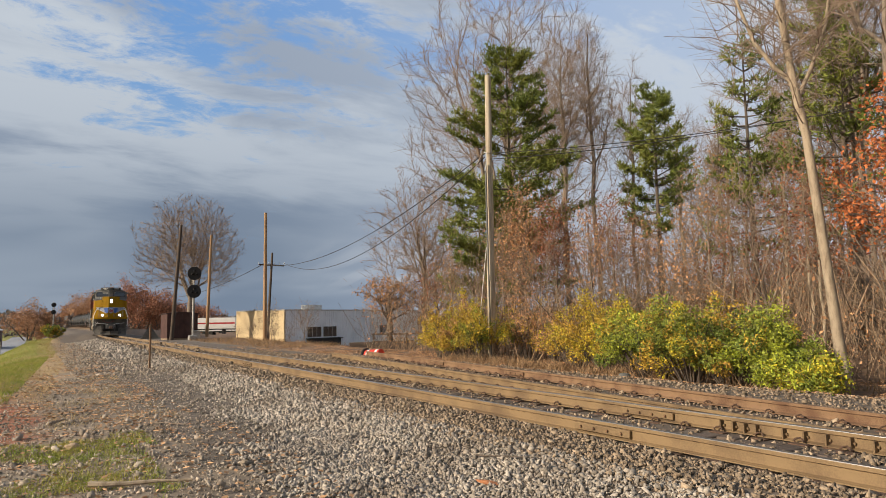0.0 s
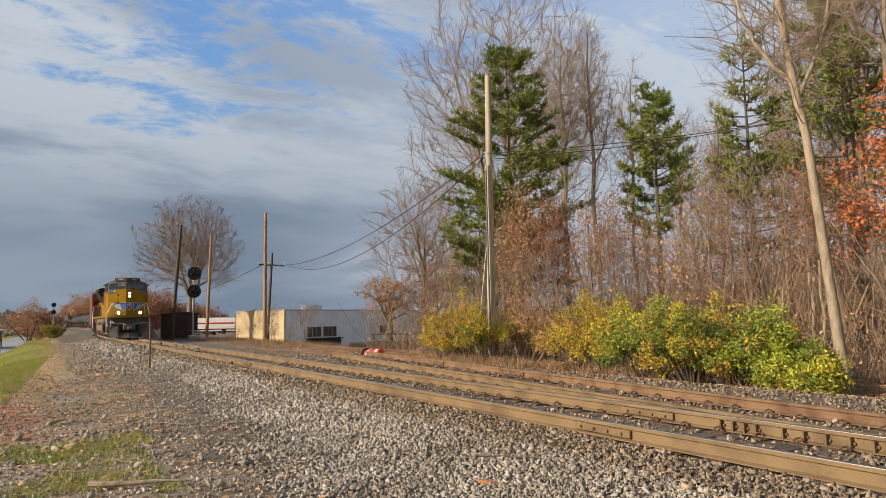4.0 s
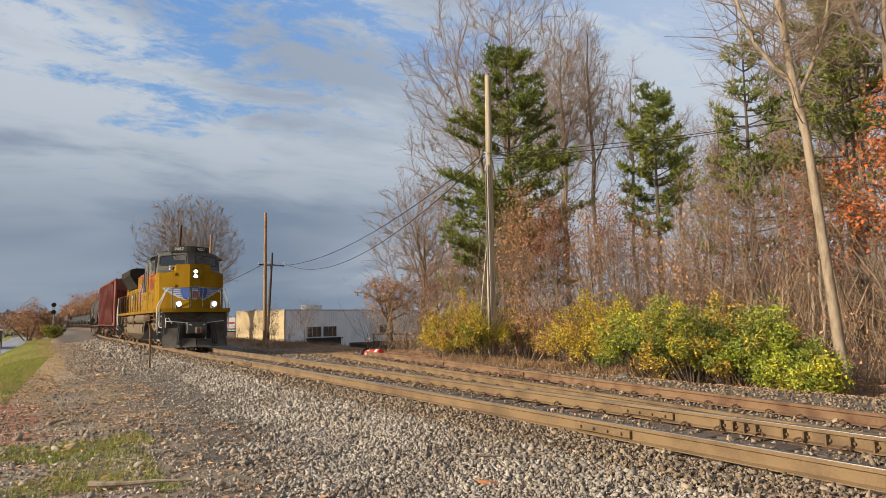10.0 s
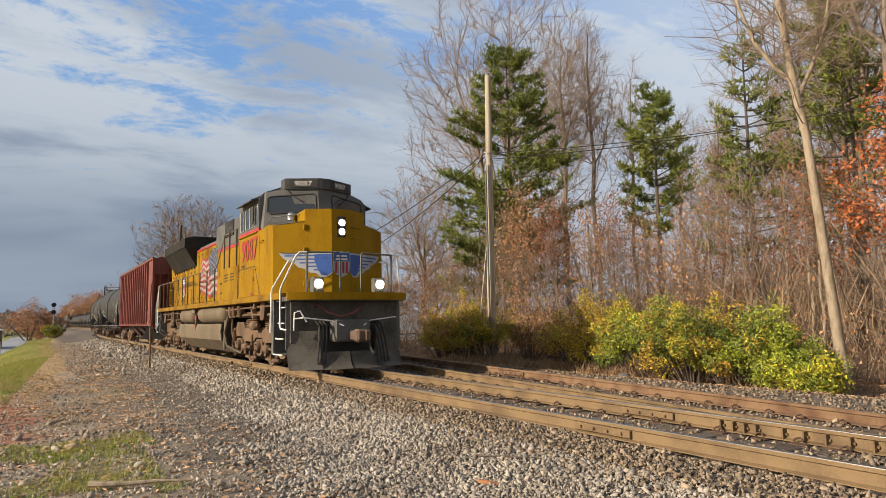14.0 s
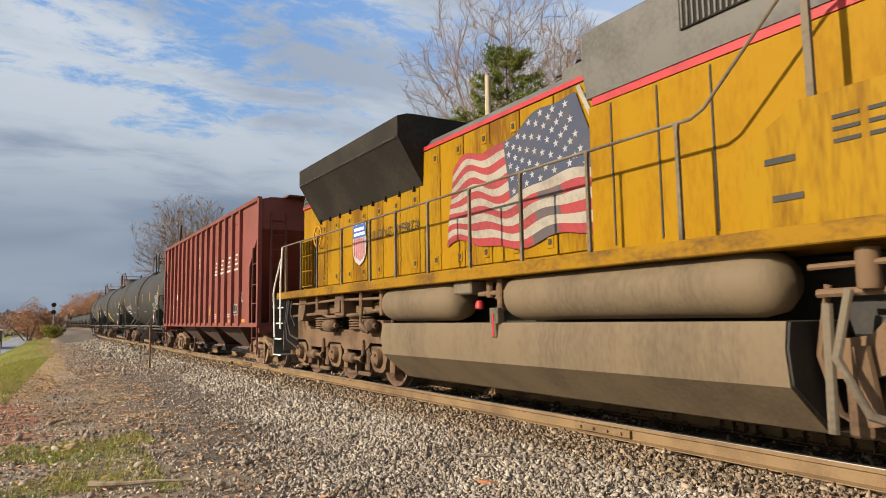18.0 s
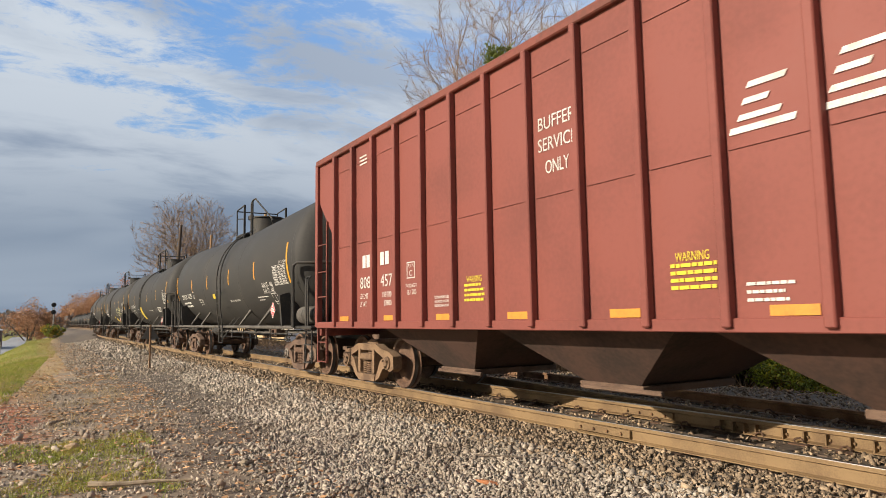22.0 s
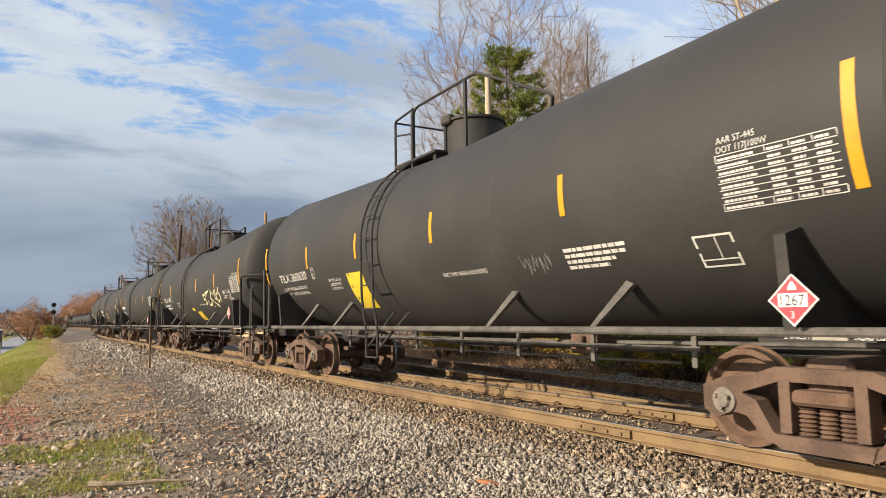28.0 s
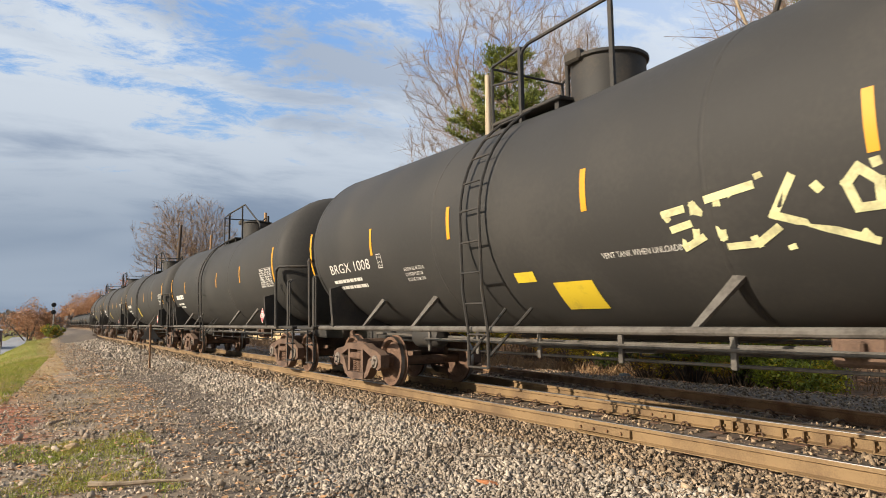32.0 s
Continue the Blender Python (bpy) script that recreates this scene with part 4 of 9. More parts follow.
def grow(seed, tall, girth, counts, ratios, angles, first=0.3, bend=0.25, lift=0.35, lean=(0, 0), wander=0.03, fine=0.006, dome=None):
    """Limbs level by level. Returns the meshes' arrays and the twig tips."""
    rng = np.random.default_rng(seed)
    k = 9
    t = np.linspace(0, 1, k)
    trunk = np.zeros((1, k, 3))
    trunk[0, :, 2] = t * tall
    trunk[0, :, 0] = lean[0] * t ** 1.3 + np.cumsum(rng.normal(scale=wander * tall / k, size=k)) * t
    trunk[0, :, 1] = lean[1] * t ** 1.3 + np.cumsum(rng.normal(scale=wander * tall / k, size=k)) * t
    rad = girth * (1 - 0.88 * t ** 0.9)[None]
    out, pts, lens = [(trunk, rad, 9)], trunk, np.array([tall])
    for level, (count, ratio, ang) in enumerate(zip(counts, ratios, angles)):
        n, kk = pts.shape[0], pts.shape[1]
        u = rng.uniform(first if level == 0 else 0.2, 1.0, (n, count))
        pos = u * (kk - 1)
        i = np.minimum(pos.astype(int), kk - 2)
        f = (pos - i)[..., None]
        idx = np.arange(n)[:, None]
        start = pts[idx, i] * (1 - f) + pts[idx, i + 1] * f
        along = pts[idx, i + 1] - pts[idx, i]
        along /= np.linalg.norm(along, axis=-1, keepdims=True) + 1e-9
        r0 = rad[idx, i] * (1 - f[..., 0]) + rad[idx, i + 1] * f[..., 0]
        side = rng.normal(size=(n, count, 3))
        side -= along * (side * along).sum(-1, keepdims=True)
        side /= np.linalg.norm(side, axis=-1, keepdims=True) + 1e-9
        a = radians(ang) * rng.uniform(0.65, 1.3, (n, count, 1))
        d = along * np.cos(a) + side * np.sin(a)
        ln = lens[:, None] * ratio * rng.uniform(0.6, 1.2, (n, count)) * (1.15 - 0.75 * u if level == 0 else 1.1 - 0.5 * u)
        if dome and level == 0:
            # limbs spread low down, rise near the top, and end on an egg-shaped outline
            up = (u[..., None] - first) / (1 - first)
            a = radians(ang) * (1.45 - 1.1 * up) * rng.uniform(0.8, 1.2, (n, count, 1))
            d = along * np.cos(a) + side * np.sin(a)
            axes = np.array([dome[0], dome[0], dome[1]]) * tall
            o = (start - np.array([0, 0, (1 - dome[1]) * tall])) / axes
            e = d / axes
            qa, qb, qc = (e * e).sum(-1), (o * e).sum(-1), (o * o).sum(-1) - 1
            ln = (-qb + np.sqrt(np.maximum(qb * qb - qa * qc, 0.01))) / qa * rng.uniform(0.72, 0.98, (n, count))
        kk2 = 6 if level == 0 else (4 if level == 1 else (2 if level == len(counts) - 1 else 3))
        s = np.linspace(0, 1, kk2)[None, None, :, None]
        curve = np.zeros((n, count, kk2, 3))
        curve[..., 2] = (s[..., 0] ** 1.6) * lift * ln[..., None]
        jit = rng.normal(scale=0.06, size=curve.shape) * s * ln[..., None, None] * bend * 2
        p = start[:, :, None, :] + d[:, :, None, :] * s * ln[..., None, None] * (1 - 0.25 * lift) + curve + jit
        pts = p.reshape(-1, kk2, 3)
        lens = ln.reshape(-1)
        r = np.minimum(r0.reshape(-1) * 0.72, 0.016 * lens + 0.004)
        rad = np.maximum(r[:, None] * (1 - 0.8 * np.linspace(0, 1, kk2))[None], fine)
        out.append((pts, rad, 5 if level == 0 else (4 if level == 1 else 3)))
    return out, pts


def tree_arrays(levels):
    vs, fs, n = [], [], 0
    for pts, rad, sides in levels:
        v, f = rods(pts, rad, sides)
        vs.append(v)
        fs.append(f + n)
        n += len(v)
    return np.concatenate(vs), np.concatenate(fs)


BARK = paint("grey_brown_bark", (0.29, 0.225, 0.165), 0.95, 0, (0.15, 0.115, 0.085), 0.5, 3, 30, 0.6, 0.03, (4, 4, 1))
PALEBARK = paint("pale_bark", (0.37, 0.29, 0.20), 0.9, 0, (0.20, 0.15, 0.10), 0.5, 2.5, 30, 0.5, 0.02, (4, 4, 1))
DARKBARK = paint("dark_bark", (0.15, 0.115, 0.085), 0.95, 0, (0.08, 0.06, 0.045), 0.5, 3, 30, 0.6, 0.03, (4, 4, 1))
TWIG = paint("reddish_grey_twigs", (0.31, 0.225, 0.16), 0.9, 0, (0.21, 0.145, 0.10), 0.5, 1.0, 20, 0)
NEEDLE = paint("pine_needles", (0.15, 0.185, 0.028), 0.6, 0, (0.24, 0.245, 0.042), 0.5, 0.6, 6, 0, island=0.4)
LEAF = {
    "yellow": paint("yellow_green_leaves", (0.52, 0.40, 0.02), 0.6, 0, (0.32, 0.27, 0.025), 0.5, 1.3, 14, 0, island=0.6),
    "green": paint("green_leaves", (0.14, 0.185, 0.022), 0.6, 0, (0.29, 0.28, 0.03), 0.5, 1.3, 14, 0, island=0.6),
    "lime": paint("lime_leaves", (0.33, 0.355, 0.022), 0.6, 0, (0.17, 0.21, 0.025), 0.5, 1.3, 14, 0, island=0.55),
    "orange": paint("orange_oak_leaves", (0.46, 0.135, 0.035), 0.65, 0, (0.34, 0.10, 0.03), 0.5, 1.3, 14, 0, island=0.4),
    "russet": paint("russet_leaves", (0.34, 0.13, 0.06), 0.75, 0, (0.24, 0.085, 0.04), 0.5, 1.3, 14, 0, island=0.45),
    "tan": paint("tan_dead_leaves", (0.52, 0.28, 0.13), 0.75, 0, (0.38, 0.18, 0.08), 0.5, 1.3, 14, 0, island=0.45),
    "olive": paint("olive_brown_leaves", (0.50, 0.33, 0.035), 0.7, 0, (0.36, 0.20, 0.03), 0.5, 1.3, 14, 0, island=0.6),
    "far": paint("far_autumn_leaves", (0.44, 0.235, 0.12), 0.8, 0, (0.30, 0.17, 0.10), 0.5, 0.3, 8, 0, island=0.4),
    "rust": paint("rusty_far_leaves", (0.36, 0.155, 0.08), 0.8, 0, (0.25, 0.12, 0.07), 0.5, 0.4, 8, 0, island=0.5),
}
BARE = {}


def branch_net(seed, tall, wide, deep, count, per, girth, fine, stem=0.5, lean=(0.0, 0.0), leaders=1, outer=0.55, low=-0.75, rise=1.6, twig=0.045):
    """A crown grown point by point from the trunk: each new point joins the branch that it reaches by the shortest way from the ground."""
    rng = np.random.default_rng(seed)
    d = rng.normal(size=(4 * count, 3))
    d /= np.linalg.norm(d, axis=1, keepdims=True)
    d = d[d[:, 2] > low][:count]
    rad = rng.uniform(0, 1, len(d)) ** outer
    lobes = 0.88 + 0.10 * np.sin(5 * d[:, 0] + seed) * np.sin(4 * d[:, 1] + 2) + 0.08 * np.sin(9 * d[:, 2] + 4 * d[:, 0])
    pts = np.array([lean[0], lean[1], tall - deep]) + d * rad[:, None] * lobes[:, None] * np.array([wide, wide, deep])
    pts = pts[pts[:, 2] > 0.1 * tall]
    # the trunk, and leaders that part from it
    k = 10
    top = tall - 2 * deep + 2 * deep * stem
    t = np.linspace(0, 1, k)
    nodes = [np.array([lean[0] * u ** 1.4 * top / tall, lean[1] * u ** 1.4 * top / tall, u * top]) + rng.normal(scale=0.004 * tall, size=3) * (u > 0) * np.array([1, 1, 0]) for u in t]
    par = [-1] + list(range(k - 1))
    for j in range(leaders - 1):
        at, a = k // 2 + j % 3, rng.uniform(0, 6.28)
        last = at
        for i in range(1, 6):
            q = nodes[at] + np.array([math.cos(a) * wide * 0.09 * i, math.sin(a) * wide * 0.09 * i, (tall - nodes[at][2]) * 0.15 * i])
            nodes.append(q + rng.normal(scale=0.004 * tall, size=3))
            par.append(last)
            last = len(nodes) - 1
    path = []
    for i, q in enumerate(nodes):
        path.append(0.0 if par[i] < 0 else path[par[i]] + float(np.linalg.norm(q - nodes[par[i]])))
    n = len(pts)
    best, link, free = np.full(n, 1e9), np.zeros(n, int), np.ones(n, bool)

    def offer(i):
        g = pts - nodes[i]
        up = np.where(g[:, 2] < 0, rise, 1.0)
        c = np.sqrt(g[:, 0] ** 2 + g[:, 1] ** 2 + (g[:, 2] * up) ** 2) + 0.45 * path[i]
        m = free & (c < best)
        best[m], link[m] = c[m], i

    for i in range(2, len(nodes)):
        offer(i)
    for _ in range(n):
        j = int(np.argmin(np.where(free, best, 1e9)))
        free[j] = False
        nodes.append(pts[j])
        par.append(int(link[j]))
        path.append(path[par[-1]] + float(np.linalg.norm(pts[j] - nodes[par[-1]])))
        offer(len(nodes) - 1)
    nodes = np.array(nodes)
    par = np.array(par)
    load = np.ones(len(nodes))
    for i in range(len(nodes) - 1, 0, -1):
        load[par[i]] += load[i]
    thick = np.maximum(girth * (load / load[0]) ** 0.52, fine)
    thick[:k] = np.maximum(thick[:k], girth * (1.05 - 0.75 * t))
    # slack: each joint is drawn towards the line of its neighbours
    for _ in range(2):
        mean, cnt = np.zeros_like(nodes), np.zeros(len(nodes))
        np.add.at(mean, par[1:], nodes[1:])
        np.add.at(cnt, par[1:], 1)
        inner = (cnt > 0) & (np.arange(len(nodes)) >= k)
        goal = 0.5 * (mean[inner] / cnt[inner, None] + nodes[par[inner]])
        nodes[inner] = 0.55 * nodes[inner] + 0.45 * goal
    i = np.arange(1, len(nodes))
    big = thick[i] > 0.16 * girth
    seg = np.stack([nodes[par[i]], nodes[i]], 1)
    r2 = np.stack([np.minimum(thick[par[i]], thick[i] * 1.5), thick[i]], 1)
    limbs = tree_arrays([(seg[big], r2[big], 7)])
    ends = np.arange(k, len(nodes))
    dirs = nodes[ends] - nodes[par[ends]]
    dirs /= np.linalg.norm(dirs, axis=1, keepdims=True) + 1e-9
    start = np.repeat(nodes[ends], per, 0) - np.repeat(dirs, per, 0) * (np.repeat(np.linalg.norm(nodes[ends] - nodes[par[ends]], axis=1), per) * rng.uniform(0, 1, len(ends) * per))[:, None]
    go = np.repeat(dirs, per, 0) + rng.normal(scale=0.55, size=(len(start), 3)) + np.array([0, 0, 0.2])
    go /= np.linalg.norm(go, axis=1, keepdims=True)
    fin = start + go * tall * twig * rng.uniform(0.35, 1.3, (len(start), 1))
    crown = tree_arrays([(seg[~big], r2[~big], 3), (np.stack([start, fin], 1), np.tile(np.array([[0.8, 0.4]]) * fine, (len(start), 1)), 3)])
    return limbs, crown, fin


def bare_tree(x, y, tall, kind, material, label, leaves=None, share=0.0, turn=0.0, name="bare_tree", per=7):
    """A leafless tree; kind picks one of a few grown shapes that are scaled to height."""
    if kind not in BARE:
        shape = {
            "broad": dict(tall=20.0, wide=5.4, deep=7.6, count=900, per=5, girth=0.20, fine=0.009, leaders=3),
            "tall": dict(tall=20.0, wide=3.0, deep=7.2, count=700, per=5, girth=0.15, fine=0.009, stem=0.75),
            "slim": dict(tall=20.0, wide=1.9, deep=6.4, count=420, per=5, girth=0.12, fine=0.009, stem=0.85),
            "thin": dict(tall=10.0, wide=1.7, deep=4.0, count=330, per=4, girth=0.07, fine=0.006, stem=0.7),
            "shrub": dict(tall=6.0, wide=2.4, deep=2.9, count=420, per=4, girth=0.05, fine=0.006, stem=0.3, leaders=6),
        }[kind.split("#")[0]]
        limbs, crown, tips = branch_net(sum(map(ord, kind)), **shape)
        BARE[kind] = (solid("trunk", *limbs, True), solid("twigs", *crown), tips, shape["tall"])
    trunk, twigs, tips, full = BARE[kind]
    s = tall / full
    th = thing(name, label, "tree", Matrix.Translation((x, y, height(x, y) - 0.05)) @ pose(0, 0, 0, 0, 0, turn) @ Matrix.Scale(s, 4), "trees of the wood")
    for me, nm, mt in ((trunk, "trunk", material), (twigs, "crown", TWIG)):
        ob = new(nm, me)
        if not me.materials:
            me.materials.append(mt)
        ob.parent = th
        if nm == "trunk":
            ob.material_slots[0].link = "OBJECT"
            ob.material_slots[0].material = material
    if leaves:
        r = np.random.default_rng(int(abs(x * 100)))
        pick = tips[r.random(len(tips)) < share]
        pick = np.repeat(pick, per, 0) + r.normal(scale=0.13 / s, size=(per * len(pick), 3))
        part("foliage", leaf_mesh("foliage", pick, 0.062 / s, 5), LEAF[leaves], th, leaves + " leaves that still hang on")
    return th


def grown_tree(name, label, x, y, material, leaves=None, share=0.0, size=0.06, clump=3, **shape):
    """A single tree with a crown of its own."""
    th = thing(name, label, "tree", (x, y, height(x, y) - 0.05))
    limbs, crown, tips = branch_net(int(abs(x) * 10), **shape)
    part("trunk", solid("trunk", *limbs, True), material, th, "trunk and rising limbs")
    part("crown", solid("crown", *crown), TWIG, th, "fine bare twigs")
    if leaves:
        r = np.random.default_rng(3)
        pick = np.repeat(tips[r.random(len(tips)) < share], clump, 0)
        part("foliage", leaf_mesh("foliage", pick + r.normal(scale=0.09, size=pick.shape), size, 5), LEAF[leaves], th, leaves + " leaves that still hang on")
    return th


def pine_tree(x, y, tall, spread, seed, bare=0.2, lean=0.0, full=1.0, top=0.5):
    """A white pine: a trunk, whorls of limbs that sweep upwards, side shoots and plumes of needles."""
    rng = np.random.default_rng(seed)
    th = thing("pine_tree", "tall green pine with ragged limbs", "tree", (x, y, height(x, y) - 0.05), "pines of the wood")
    t = np.linspace(0, 1, 9)
    tr = np.zeros((1, 9, 3))
    tr[0, :, 2], tr[0, :, 0] = t * tall, lean * t
    v, f = rods(tr, (0.013 * tall * (1 - 0.9 * t))[None], 9)
    part("trunk", solid("trunk", v, f, True), DARKBARK, th, "dark pine trunk")
    whorls = int(tall * 2.0)
    starts, ends = [], []
    for i in range(whorls):
        h = bare + (1 - bare) * (max(0.0, i + rng.uniform(-0.4, 0.4)) / whorls) ** 0.9
        env = spread * (1.03 - h) ** top * (0.55 + 0.45 * min(1.0, (h - bare) / 0.15 + 0.3)) * rng.uniform(0.75, 1.1)
        for j in range(rng.integers(3, 6)):
            a, ln = rng.uniform(0, 6.28), env * rng.uniform(0.35, 1.15)
            p = np.array([lean * h, 0, h * tall])
            starts.append(p)
            ends.append(p + np.array([math.cos(a) * ln, math.sin(a) * ln, ln * (rng.uniform(-0.12, 0.35) + 0.35 * h)]))
    starts, ends = np.array(starts), np.array(ends)
    ln = np.linalg.norm(ends - starts, axis=1)
    mid = (starts + ends) / 2 + np.array([0, 0, -0.09]) * ln[:, None]
    v, f = rods(np.stack([starts, mid, ends], 1), np.array([[0.032, 0.02, 0.007]]).repeat(len(starts), 0), 4)
    part("limb_whorl", solid("limb_whorl", v, f), DARKBARK, th, "pine limbs")
    # side shoots along the outer part of each limb
    k = np.repeat(np.arange(len(starts)), np.maximum(4, (full * (4 + ln * 7)).astype(int)))
    u = rng.uniform(0.30, 1.0, len(k))[:, None] ** 0.8
    root = (1 - u) ** 2 * starts[k] + 2 * u * (1 - u) * mid[k] + u * u * ends[k]
    d = ends[k] - starts[k]
    d /= np.linalg.norm(d, axis=1, keepdims=True)
    side = np.cross(d, np.array([0, 0, 1.0]))
    side /= np.linalg.norm(side, axis=1, keepdims=True) + 1e-9
    go = d * 0.6 + side * rng.normal(scale=0.8, size=(len(k), 1)) + np.array([0, 0, 0.28]) + rng.normal(scale=0.2, size=(len(k), 3))
    go /= np.linalg.norm(go, axis=1, keepdims=True)
    out = (0.30 + 0.20 * ln[k] * (1.2 - u[:, 0])) * rng.uniform(0.6, 1.4, len(k))
    # plumes
    n = len(k)
    j = np.repeat(np.arange(n), np.maximum(2, (out / 0.13).astype(int)))
    spot = root[j] + go[j] * (out[j] * rng.uniform(0.05, 1.0, len(j)))[:, None]
    per = 5
    a = np.repeat(go[j], per, 0) * 0.8 + rng.normal(scale=0.65, size=(len(j) * per, 3)) + np.array([0, 0, 0.25])
    a /= np.linalg.norm(a, axis=1, keepdims=True)
    q = np.repeat(spot, per, 0) + rng.normal(scale=0.03, size=(len(a), 3))
    wide = np.cross(a, rng.normal(size=a.shape))
    wide /= np.linalg.norm(wide, axis=1, keepdims=True) + 1e-9
    tip = q + a * rng.uniform(0.13, 0.27, (len(a), 1))
    v = np.stack([q - wide * 0.024, q + wide * 0.024, tip], 1)
    part("crown", solid("crown", v.reshape(-1, 3), np.arange(len(a) * 3).reshape(-1, 3)), NEEDLE, th, "green pine needles")
    return th


def bush(x, y, r, tall, colors, count, seed, name="bush", label="leafy yellow-green bush beside the siding", size=0.075):
    """Stems from the ground that fan out, with leaves in uneven clumps."""
    rng = np.random.default_rng(seed)
    th = thing(name, label, "bush", (x, y, height(x, y) - 0.03), "bushes beside the siding")
    n = 46
    a, o = rng.uniform(0, 2 * math.pi, n), rng.uniform(0.1, 1.0, n) ** 0.6
    ends = np.stack([np.cos(a) * o * r, np.sin(a) * o * r, tall * rng.uniform(0.35, 1.0, n) * (1.08 - 0.45 * o ** 2)], 1)
    root = ends * np.array([0.22, 0.22, 0]) * 1.0
    mid = (root + ends) / 2 + np.array([0, 0, 0.14 * tall]) + rng.normal(scale=0.08, size=(n, 3))
    v, f = rods(np.stack([root, mid, ends], 1), np.array([[0.016, 0.011, 0.005]]).repeat(n, 0), 4)
    part("woody_core", solid("woody_core", v, f), DARKBARK, th, "thin dark stems")
    cl = 170
    u = rng.uniform(0.35, 1.08, (cl, 1))
    k = rng.integers(0, n, cl)
    cent = np.where(u < 0.5, root[k] * (1 - 2 * u) + mid[k] * 2 * u, mid[k] * (2 - 2 * u) + ends[k] * (2 * u - 1))
    cent[:, 2] = np.maximum(cent[:, 2], 0.12)
    rad = rng.uniform(0.07, 0.30, cl)
    which = rng.integers(0, len(colors), cl)
    w = rad ** 1.7
    w /= w.sum()
    pick = rng.choice(cl, count, p=w)
    d = rng.normal(size=(count, 3))
    d /= np.linalg.norm(d, axis=1, keepdims=True)
    spots = cent[pick] + d * rad[pick, None] * rng.uniform(0.3, 1.05, (count, 1)) ** 0.5
    spots[:, 2] = np.maximum(spots[:, 2], 0.03)
    for i, c in enumerate(colors):
        part("foliage", leaf_mesh("foliage", spots[which[pick] == i], size, seed + i), LEAF[c], th, c + " leaves")
    return th


# the bare wood behind the siding
WOOD = [(-28.4, 18.8, 19.5, "tall"), (-30.2, 22.7, 21, "slim"), (-24.5, 20.0, 15, "slim#"),
        (-31.6, 32.3, 17, "tall#"), (-37.0, 40.7, 15, "broad"), (-20.0, 25.8, 13, "slim"), (-14.9, 19.5, 15, "tall"), (-12.2, 17.6, 20, "broad#"),
        (-30.8, 39.1, 14, "slim#"), (-21.6, 34.1, 16, "tall"), (-15.8, 25.8, 18, "tall#"), (-18.6, 18.9, 11, "slim"), (-22.6, 25.0, 13, "slim#"), (-17.0, 21.0, 12, "slim")]
for i, (x, y, h, k) in enumerate(WOOD):
    bare_tree(x, y, h, k, (BARK, DARKBARK, BARK, PALEBARK, BARK)[i % 5], "bare grey-brown tree in late autumn", turn=47.0 * i)
grown_tree("bare_tree", "great bare tree with a wide fan of limbs", -36.2, 20.4, BARK, tall=27.0, wide=8.6, deep=11.4, count=2400, per=5, girth=0.36, fine=0.011, leaders=6, stem=0.4, twig=0.035)
grown_tree("bare_tree", "bare grey-brown tree with drooping outer twigs", -39.0, 15.6, BARK, "tan", 0.05, tall=13.0, wide=4.6, deep=5.6, count=1100, per=5, girth=0.20, fine=0.010, leaders=4, stem=0.4)
grown_tree("bare_tree", "low bare tree with russet leaves", -40.5, 17.4, DARKBARK, "tan", 0.35, tall=8.0, wide=3.6, deep=3.4, count=700, per=4, girth=0.16, fine=0.010, leaders=4, stem=0.4)
grown_tree("bare_tree", "thick brown trunk behind the pale tree", -8.3, 11.1, BARK, tall=15.0, wide=3.0, deep=4.4, count=420, per=4, girth=0.13, fine=0.005, leaders=2, stem=0.7, lean=(0.6, 0.4))
YOUNG = [(-23.6, 12.0, 8), (-22.0, 12.4, 7), (-21.9, 14.0, 9), (-19.0, 12.7, 7), (-20.1, 15.8, 6), (-16.6, 13.5, 5), (-15.1, 13.4, 8), (-15.3, 15.8, 9), (-12.6, 12.7, 7), (-13.1, 14.8, 8), (-28.0, 10.9, 6),
         (-26.5, 11.5, 7), (-24.2, 11.2, 7), (-11.1, 12.5, 7), (-8.9, 12.4, 7), (-31.2, 11.4, 5), (-18.2, 10.8, 6), (-21.0, 11.0, 6), (-14.0, 10.6, 5), (-10.4, 11.8, 6), (-17.6, 12.0, 6), (-13.4, 12.2, 6), (-22.8, 11.0, 5), (-25.4, 10.6, 4.5)]
for i, (x, y, h) in enumerate(YOUNG):
    tan = i % 3 != 2
    bare_tree(x, y, h, ("thin", "thin#", "shrub")[i % 3], (BARK, PALEBARK)[i % 2], "slender young tree with a few dead leaves" if tan else "leafless brown thicket shrub", ("tan", "russet")[i % 2] if tan else None, (0.75 if i in (0, 1) else 0.35) if i < 5 else 0.13, 61.0 * i, "young_tree" if tan else "shrub", 4)
for i, (x, y, h, sp) in enumerate([(-26.6, 13.5, 15.0, 5.6), (-21.6, 18.4, 12.0, 2.7), (-14.6, 15.2, 11.4, 2.6), (-12.2, 17.0, 13.0, 4.2), (-29.5, 13.6, 9.0, 3.6)]):
    pine_tree(x, y, h, sp, 30 + i, (0.17, 0.40, 0.30, 0.30, 0.2)[i], full=(1.6, 1.3, 0.6, 0.7, 0.8)[i], top=(0.68, 0.5, 0.5, 0.5, 0.5)[i])
